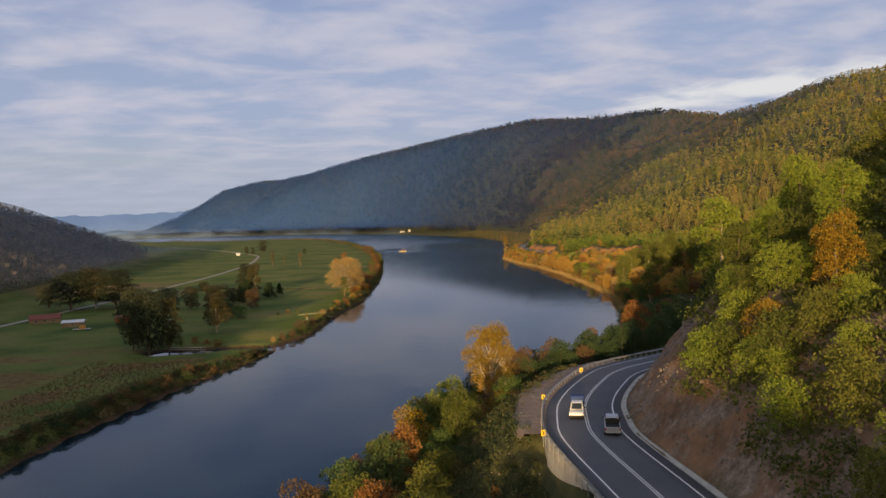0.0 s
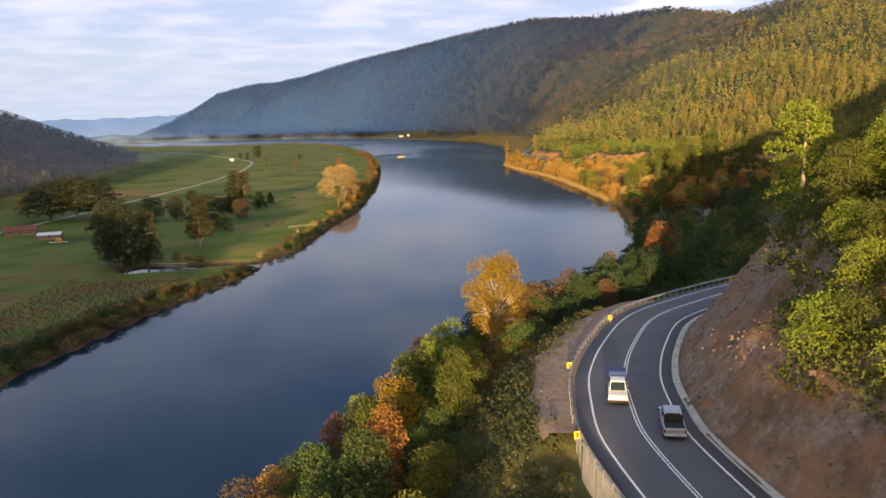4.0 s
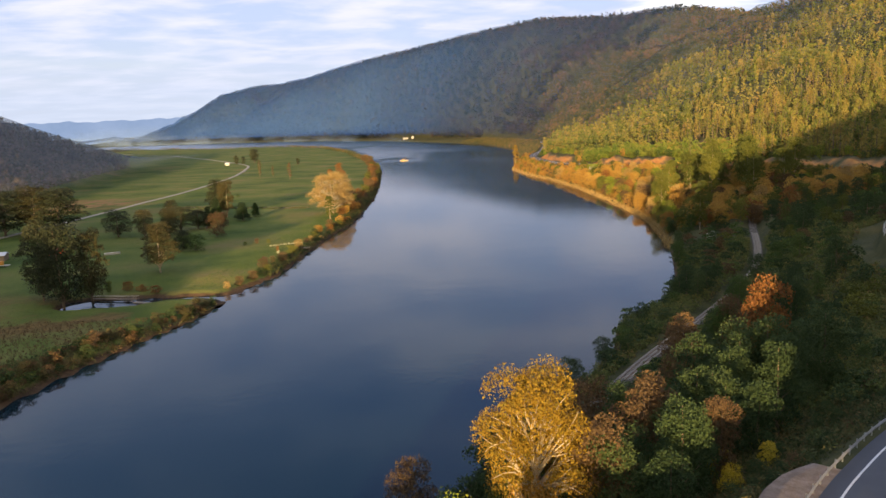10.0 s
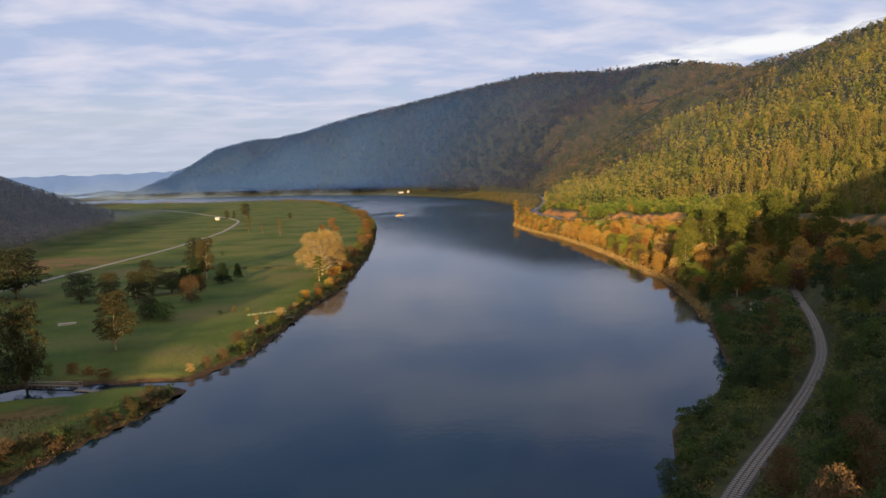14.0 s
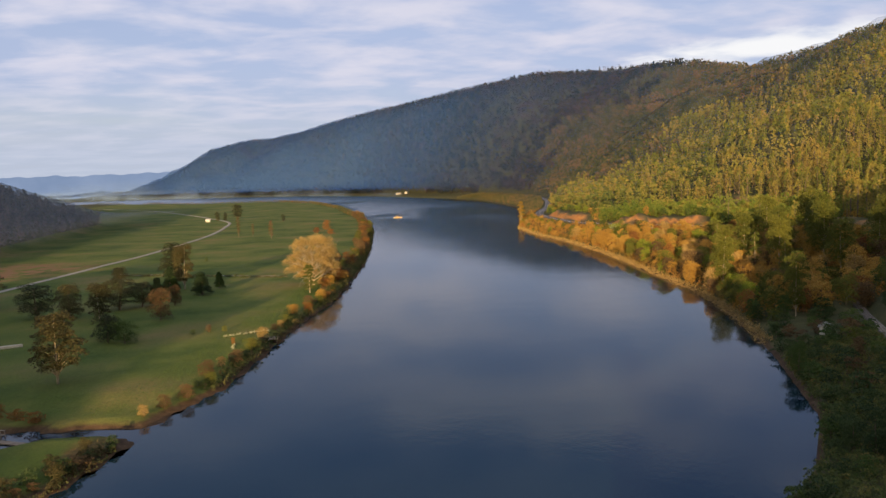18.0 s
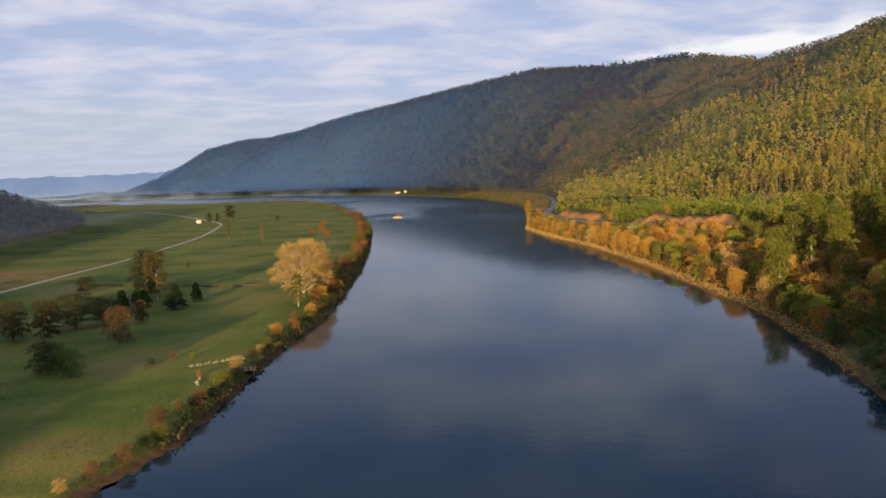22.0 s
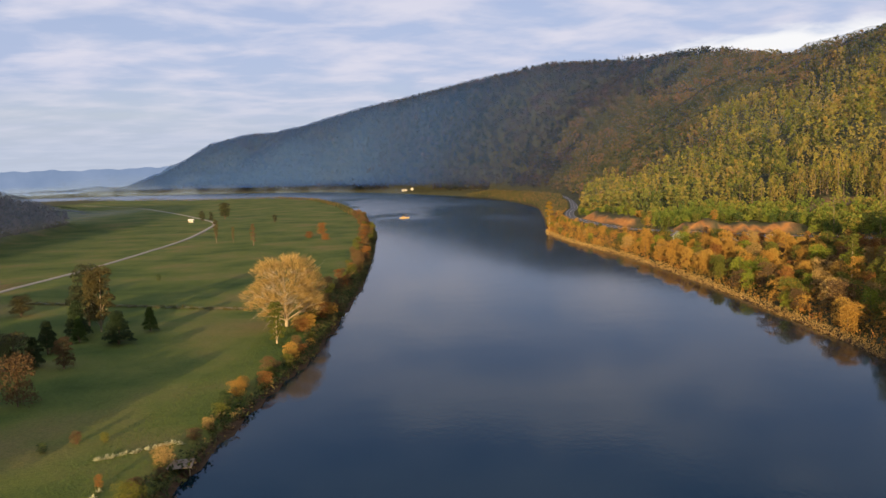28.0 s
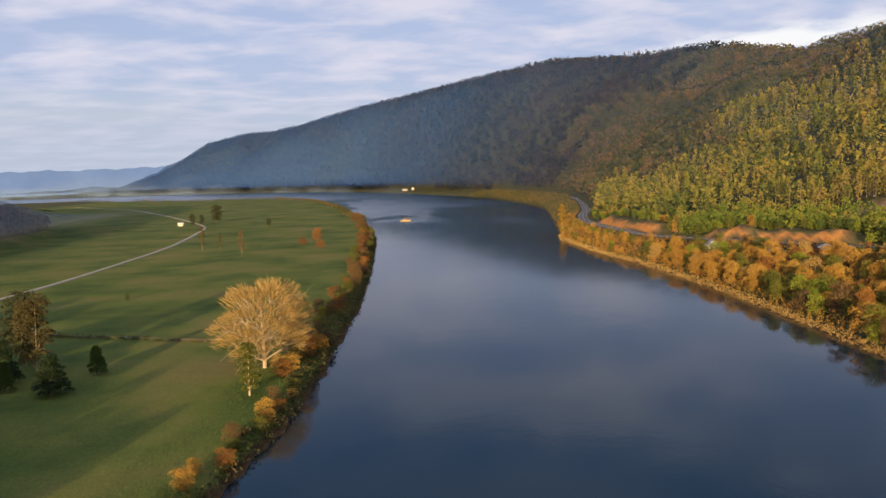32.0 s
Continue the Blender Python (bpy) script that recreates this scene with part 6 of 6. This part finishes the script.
def fence(x0, y0, x1, y1, gap, label):
    n = int(math.hypot(x1 - x0, y1 - y0) / gap)
    e = tagged(new("wire_fence"), label, "fence")
    post = raw_mesh("post", *poles(np.array([[0, 0, -0.3]]), np.array([[0, 0, 1.2]]), 0.09, 0.07, 5))
    post.materials.append(TIMBER)
    pts = []
    for k in range(n + 1):
        px, py = x0 + (x1 - x0) * k / n, y0 + (y1 - y0) * k / n
        pz = float(ground_at(px, py))
        pts.append((px, py, pz))
        part("post", post, TIMBER, e, m=Matrix.Translation((px, py, pz)))
    for h in (0.5, 0.8, 1.1):
        part("wire", raw_mesh("wire", *tube(np.array(pts) + np.array([0, 0, h]), np.full(len(pts), 0.02), 4)), STEEL, e)


meadow_track()
landing()
footbridge()
boats()
fence(-177, 688, -66, 650, 5, "old wire fence on timber posts across the meadow")


# ---------------------------------------------------------------- rocks on the cutting, far hills
def rock_mesh(seed):
    rng = np.random.default_rng(seed)
    bm = bmesh.new()
    bmesh.ops.create_icosphere(bm, subdivisions=1, radius=1)
    for v in bm.verts:
        v.co *= rng.uniform(0.65, 1.2)
        v.co.z *= 0.7
    me = bpy.data.meshes.new("rock")
    bm.to_mesh(me)
    bm.free()
    me.materials.append(ROCK)
    return me


ROCK = mottled("rock", [(0.25, (0.10, 0.075, 0.056)), (0.55, (0.20, 0.155, 0.12)), (0.8, (0.30, 0.25, 0.205))], 1.4, 0.95, 6, 0.05)


def rocks():
    rng = np.random.default_rng(21)
    meshes = [rock_mesh(k) for k in range(8)]
    x, y = scatter(rng, 20, 75, 60, 185, 1.9, lambda x, y: (lambda d: (d > 6.3) & (d < 22))(signed(x, y, ROAD_F)[0]))
    pick = rng.permutation(len(x))[:290]
    e = tagged(new("rock_rubble"), "loose brown rocks and rubble on the road cutting", "rocks")
    for k in pick:
        s = min(0.75, 0.12 + rng.exponential(0.11))
        m = Matrix.LocRotScale((x[k], y[k], float(ground_at(x[k], y[k]))), Euler(rng.uniform(0, 6.28, 3)), (s * rng.uniform(0.8, 1.5), s, s * rng.uniform(0.7, 1.1)))
        part("rock", meshes[int(rng.integers(8))], ROCK, e, m=m)


rocks()


def rubble():
    """Small stones of the cutting and of the lay-by's edge, past counting."""
    rng = np.random.default_rng(23)
    x, y = scatter(rng, 15, 80, 40, 188, 0.62, lambda x, y: (lambda d: (d > 5.8) & (d < 21) & (rng.random(x.shape) < 0.2 + 0.55 * smooth(-0.2, 0.5, rolling(x, y, 17, 7, 3))))(signed(x, y, ROAD_F)[0]))
    s = np.minimum(0.34, 0.05 + rng.exponential(0.065, len(x)))
    v, f = lumps(rng, np.c_[x, y, ground_at(x, y) + 0.2 * s], s[:, None] * rng.uniform(0.7, 1.4, (len(x), 3)), 0.3)
    ob = tagged(new("small_rubble", raw_mesh("small_rubble", v, f)), "small broken stones and gravel on the road cutting", "rubble", kind="stuff")
    ob.data.materials.append(ROCK)
    x, y = scatter(rng, 0, 60, 112, 172, 0.5, lambda x, y: (lambda d: (d < -5.6) & (d > -11.5) & (rng.random(x.shape) < 0.12 + 0.4 * smooth(-7.0, -9.5, d)))(signed(x, y, ROAD_F)[0]))
    s = np.minimum(0.16, 0.03 + rng.exponential(0.03, len(x)))
    z = np.interp(y, ROAD_S[:, 1], ROAD_S[:, 2]) * 0 + ground_at(x, y)
    v, f = lumps(rng, np.c_[x, y, z + 0.09], s[:, None] * rng.uniform(0.7, 1.4, (len(x), 3)), 0.3)
    ob = tagged(new("lay_by_stones", raw_mesh("lay_by_stones", v, f)), "loose brown stones along the lay-by's edge", "stones", kind="stuff")
    ob.data.materials.append(GRAVEL)


rubble()


def brush(name, label, material, x, y, rng, tall, count, leaf):
    """Low tangled growth over the ground, as one thing."""
    n = len(x)
    h = tall * (0.45 + 0.75 * np.clip(0.5 + 0.8 * rolling(x, y, 7, 3, 3), 0, 1.2))
    c = np.repeat(np.c_[x, y, ground_at(x, y)], count, 0) + np.c_[rng.normal(0, 0.55, (n * count, 2)), np.repeat(h, count) * rng.uniform(0.02, 1, n * count) ** 0.7]
    v, f = leaves(rng, c, leaf)
    ob = tagged(new(name, raw_mesh(name, v, f)), label, "undergrowth", kind="stuff")
    ob.data.attributes.new("tone", "FLOAT", "POINT").data.foreach_set("value", np.repeat(rng.beta(1.6, 1.6, n), count * 4).astype(np.float32))
    ob.data.materials.append(material)


def undergrowth():
    rng = np.random.default_rng(37)
    x, y = scatter(rng, -60, 75, 20, 205, 1.05, lambda x, y: (lambda d: (d < -6.6 - (2.4 + 1.3 * rolling(x, y, 9, 6, 2)) * smooth(113, 121, y) * smooth(178, 168, y)) & (d > -34))(signed(x, y, ROAD_F)[0]))
    brush("slope_brush", "tangled dark green and brown brush on the river slope", BRUSH, x, y, rng, 1.3, 34, 0.17)
    x, y = scatter(rng, 20, 180, 200, 420, 1.7, lambda x, y: (lambda a: (a[0] < -6.5 - 8 * smooth(222, 236, y) * smooth(362, 348, y)) & (a[1] > 2) & (np.abs(signed(x, y, RAIL_F)[0]) > 3.2))(side_of(x, y)))
    brush("shaded_brush", "low evergreen brush on the shaded slope above the railway", FOREST_SPUR, x, y, rng, 2.3, 24, 0.30)
    x, y = scatter(rng, 26, 120, 20, 200, 1.2, lambda x, y: (lambda d: (d > 6.8 + 2.4 * smooth(84, 98, y) + 4.5 * smooth(102, 126, y) + 2.5 * smooth(126, 140, y) + 1.6 * rolling(x, y, 22, 9, 3)) & (d < 60))(signed(x, y, ROAD_F)[0]))
    brush("spur_brush", "yellow-green broom and grass above the rock cutting", LEAF_OLIVE, x, y, rng, 1.7, 44, 0.19)
    x, y = scatter(rng, -135, -60, 190, 372, 1.3, lambda x, y: (lambda d: (d > 0.8) & (d < 13 - 8 * smooth(318, 345, y) + 4 * rolling(x, y, 30, 5, 2)))(-signed(x, y, L_SHORE)[0]))
    brush("bank_brush", "dense brown and green brush along the spit", BRUSH, x, y, rng, 1.5, 14, 0.24)
    x, y = scatter(rng, -75, -18, 415, 1420, 1.9, lambda x, y: (lambda d: (d > 0.3) & (d < 4.5 + 7 * smooth(560, 700, y) + 2.5 * rolling(x, y, 40, 4, 3)))(-signed(x, y, L_SHORE)[0]))
    brush("bank_thicket", "dense brown and rust thicket along the meadow's river edge", BRUSH, x, y, rng, 2.6, 12, 0.42)
    x, y = scatter(rng, -1000, -50, 1400, 2700, 4.2, lambda x, y: (lambda d: (d > 1.0) & (d < 15 + 6 * rolling(x, y, 90, 4, 3)))(-signed(x, y, L_SHORE)[0]))
    brush("far_hedge", "low brown hedge along the far edge of the meadow", FOREST_UPPER, x, y, rng, 6.0, 7, 1.1)
    x, y = scatter(rng, 90, 290, 470, 1180, 2.5, lambda x, y: (lambda a: (a[0] < -8) & (a[1] > 3) & (np.abs(signed(x, y, RAIL_F)[0]) > 4))(side_of(x, y)))
    brush("autumn_thicket", "dense amber and rust undergrowth between the river and the far highway", FOREST_AUTUMN, x, y, rng, 4.2, 16, 0.42)
    x, y = scatter(rng, 120, 300, 1130, 2250, 4.5, lambda x, y: (lambda a: (a[0] < -8) & (a[1] > 2) & (a[1] < 90))(side_of(x, y)))
    brush("far_bank_scrub", "low tan and olive scrub along the far right bank", FOREST_UPPER, x, y, rng, 5.0, 10, 0.9)
    x, y = scatter(rng, 85, 215, 440, 1060, 1.25, lambda x, y: (lambda d: (d > 0.2) & (d < 3.6))(signed(x, y, R_SHORE)[0]))
    brush("bank_reeds", "tan reeds and dry grass along the sunlit river bank", TWIG, x, y, rng, 1.7, 14, 0.26)
    t = np.linspace(0, 1, 150)
    x, y = -177 + 111 * t + rng.normal(0, 0.6, 150), 688 - 38 * t + rng.normal(0, 0.6, 150)
    brush("ditch_rushes", "dark rushes and brambles along a meadow ditch", BRUSH, x, y, rng, 1.5, 16, 0.3)


undergrowth()


def tufts(name, label, material, x, y, rng, tall, blades):
    """Grass and weeds as one thing."""
    n = len(x)
    z = ground_at(x, y)
    c = np.repeat(np.c_[x, y, z], blades, 0) + np.c_[rng.normal(0, 0.35, (n * blades, 2)), np.zeros(n * blades)]
    d = np.c_[rng.normal(0, 0.35, (n * blades, 2)), np.ones(n * blades)] * (tall * rng.uniform(0.5, 1.2, n * blades))[:, None]
    a = rng.uniform(0, 6.283, n * blades)
    w = np.c_[np.cos(a), np.sin(a), 0 * a] * (tall * 0.10)
    v = np.stack([c - w, c + w, c + d + w * 0.1], 1).reshape(-1, 3)
    ob = tagged(new(name, raw_mesh(name, v, np.arange(len(v)).reshape(-1, 3))), label, "grass", kind="stuff")
    ob.data.materials.append(material)


def ground_plants():
    rng = np.random.default_rng(31)
    x, y = scatter(rng, 5, 80, 50, 190, 1.3, lambda x, y: (lambda d: (d > 19) & (d < 32))(signed(x, y, ROAD_F)[0]))
    tufts("slope_grass", "dry olive grass and weeds on the slopes beside the highway", LEAF_OLIVE, x, y, rng, 0.75, 8)
    x, y = scatter(rng, -130, -60, 250, 352, 1.8, lambda x, y: (lambda d: (d > 4) & (d < 60))(-signed(x, y, L_SHORE)[0]))
    tufts("rank_grass", "rank tan and rust grass on the spit", LEAF_BROWN, x, y, rng, 0.8, 6)
    x, y = scatter(rng, -80, -20, 395, 700, 1.5, lambda x, y: (lambda d: (d > 4) & (d < 22))(-signed(x, y, L_SHORE)[0]))
    tufts("meadow_grass", "long green meadow grass by the river", LEAF_GREEN, x, y, rng, 0.5, 6)


ground_plants()


def far_hills():
    """Low valley-end ridges, too far to shift: one strip glowing in misty haze colour."""
    m = bpy.data.materials.new("haze_glow")
    m.use_nodes = True
    nt = m.node_tree
    nt.nodes.clear()
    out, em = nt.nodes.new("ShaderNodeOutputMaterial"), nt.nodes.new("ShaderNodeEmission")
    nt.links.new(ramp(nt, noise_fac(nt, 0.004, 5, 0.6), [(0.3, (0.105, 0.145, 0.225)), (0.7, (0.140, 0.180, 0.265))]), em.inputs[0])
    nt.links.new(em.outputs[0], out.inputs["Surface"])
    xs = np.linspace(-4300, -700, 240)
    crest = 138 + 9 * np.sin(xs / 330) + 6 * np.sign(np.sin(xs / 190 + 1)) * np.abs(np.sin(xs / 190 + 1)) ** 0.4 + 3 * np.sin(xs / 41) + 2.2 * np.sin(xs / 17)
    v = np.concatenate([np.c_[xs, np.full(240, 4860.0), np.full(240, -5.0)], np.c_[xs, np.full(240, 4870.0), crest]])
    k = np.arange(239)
    ob = tagged(new("backdrop_hills", raw_mesh("backdrop_hills", v, np.stack([k, k + 1, k + 241, k + 240], 1))), "glowing haze-blue backdrop strip for low misty hills at the end of the valley", "hills", kind="structure")
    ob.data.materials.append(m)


far_hills()


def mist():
    """Translucent blue sheets imitating mist over the far shore, too far to shift."""
    m = bpy.data.materials.new("mist_sheet_tint")
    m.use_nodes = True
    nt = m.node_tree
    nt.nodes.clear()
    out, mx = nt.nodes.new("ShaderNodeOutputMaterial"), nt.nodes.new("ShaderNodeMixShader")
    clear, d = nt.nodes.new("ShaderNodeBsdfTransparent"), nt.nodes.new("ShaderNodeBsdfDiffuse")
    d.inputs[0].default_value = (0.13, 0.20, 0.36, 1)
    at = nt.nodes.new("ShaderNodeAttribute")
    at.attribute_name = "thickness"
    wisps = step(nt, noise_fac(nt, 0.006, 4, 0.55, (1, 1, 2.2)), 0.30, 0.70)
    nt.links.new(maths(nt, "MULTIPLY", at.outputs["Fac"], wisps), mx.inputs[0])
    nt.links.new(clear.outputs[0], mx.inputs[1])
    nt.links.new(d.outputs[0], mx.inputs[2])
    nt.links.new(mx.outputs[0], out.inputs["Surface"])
    e = tagged(new("mist_sheets"), "translucent pale blue sheets imitating mist along the far shore", "mist", kind="stuff")
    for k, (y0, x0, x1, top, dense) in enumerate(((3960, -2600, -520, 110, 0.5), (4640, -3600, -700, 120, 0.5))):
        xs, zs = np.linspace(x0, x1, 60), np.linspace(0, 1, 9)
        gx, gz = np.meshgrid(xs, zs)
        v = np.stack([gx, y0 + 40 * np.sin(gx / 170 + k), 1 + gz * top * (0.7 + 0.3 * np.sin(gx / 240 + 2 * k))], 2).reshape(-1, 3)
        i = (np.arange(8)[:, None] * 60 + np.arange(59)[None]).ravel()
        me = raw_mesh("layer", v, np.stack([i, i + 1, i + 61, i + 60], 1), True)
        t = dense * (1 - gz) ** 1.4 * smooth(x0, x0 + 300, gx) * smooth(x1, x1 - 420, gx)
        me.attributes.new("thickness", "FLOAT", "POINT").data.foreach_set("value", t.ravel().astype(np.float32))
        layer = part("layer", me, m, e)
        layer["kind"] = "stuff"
    # another tinted sheet along the far waterline, hazing the trees behind it
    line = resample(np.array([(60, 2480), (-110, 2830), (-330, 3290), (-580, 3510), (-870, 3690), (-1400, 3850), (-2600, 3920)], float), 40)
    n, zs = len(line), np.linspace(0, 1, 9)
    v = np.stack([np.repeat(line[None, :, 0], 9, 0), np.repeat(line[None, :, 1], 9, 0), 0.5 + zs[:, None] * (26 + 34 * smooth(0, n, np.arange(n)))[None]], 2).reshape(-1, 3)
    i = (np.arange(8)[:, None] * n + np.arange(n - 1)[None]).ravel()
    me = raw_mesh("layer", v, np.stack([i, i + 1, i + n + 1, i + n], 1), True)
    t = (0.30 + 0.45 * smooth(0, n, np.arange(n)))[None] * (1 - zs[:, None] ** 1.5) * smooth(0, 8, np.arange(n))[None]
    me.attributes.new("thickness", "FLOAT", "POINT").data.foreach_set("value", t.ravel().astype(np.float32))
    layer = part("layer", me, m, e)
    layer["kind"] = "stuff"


mist()


def hillside_haze_sheet(name, label, x0, x1, y0, y1, veil, over=21.0, tint=(0.040, 0.092, 0.235)):
    """Translucent tinted sheet draped over woods to imitate haze, thicker further up the valley."""
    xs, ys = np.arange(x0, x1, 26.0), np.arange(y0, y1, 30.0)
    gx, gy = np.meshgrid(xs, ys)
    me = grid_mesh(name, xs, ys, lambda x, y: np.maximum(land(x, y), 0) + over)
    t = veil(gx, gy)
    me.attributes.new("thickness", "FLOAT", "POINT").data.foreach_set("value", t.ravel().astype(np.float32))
    m = bpy.data.materials.new("haze_sheet_tint")
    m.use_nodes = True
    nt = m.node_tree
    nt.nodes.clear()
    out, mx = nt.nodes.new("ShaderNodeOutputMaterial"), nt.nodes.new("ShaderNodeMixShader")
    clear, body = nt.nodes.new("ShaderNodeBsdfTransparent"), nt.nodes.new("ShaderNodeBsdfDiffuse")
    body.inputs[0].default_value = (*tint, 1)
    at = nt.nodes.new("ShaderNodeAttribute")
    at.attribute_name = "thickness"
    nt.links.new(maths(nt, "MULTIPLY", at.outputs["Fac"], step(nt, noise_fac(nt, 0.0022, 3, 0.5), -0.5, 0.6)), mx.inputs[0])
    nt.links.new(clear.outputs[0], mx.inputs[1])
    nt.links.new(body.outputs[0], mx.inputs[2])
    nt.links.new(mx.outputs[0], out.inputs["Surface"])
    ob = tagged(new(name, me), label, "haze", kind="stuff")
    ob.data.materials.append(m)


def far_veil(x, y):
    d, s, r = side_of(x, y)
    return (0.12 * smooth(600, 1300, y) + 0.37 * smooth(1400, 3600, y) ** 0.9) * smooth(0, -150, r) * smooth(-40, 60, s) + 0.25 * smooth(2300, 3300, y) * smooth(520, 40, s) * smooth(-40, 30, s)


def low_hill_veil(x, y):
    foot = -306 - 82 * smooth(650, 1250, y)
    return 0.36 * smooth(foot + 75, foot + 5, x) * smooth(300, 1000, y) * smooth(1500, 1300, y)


# pale grey sheet added to lighten the left hill and its foot like haze
hillside_haze_sheet("low_hill_haze_sheet", "thin translucent pale sheet imitating haze over the low wooded hill beside the meadow", -900, -220, 450, 1500, low_hill_veil, 17.0, (0.20, 0.22, 0.25))
# blue sheet in place of the air's distance tint on the far hill
hillside_haze_sheet("hillside_haze_sheet", "thin translucent blue sheet imitating evening haze over the far wooded hillside", -1800, 1150, 600, 4600, far_veil)
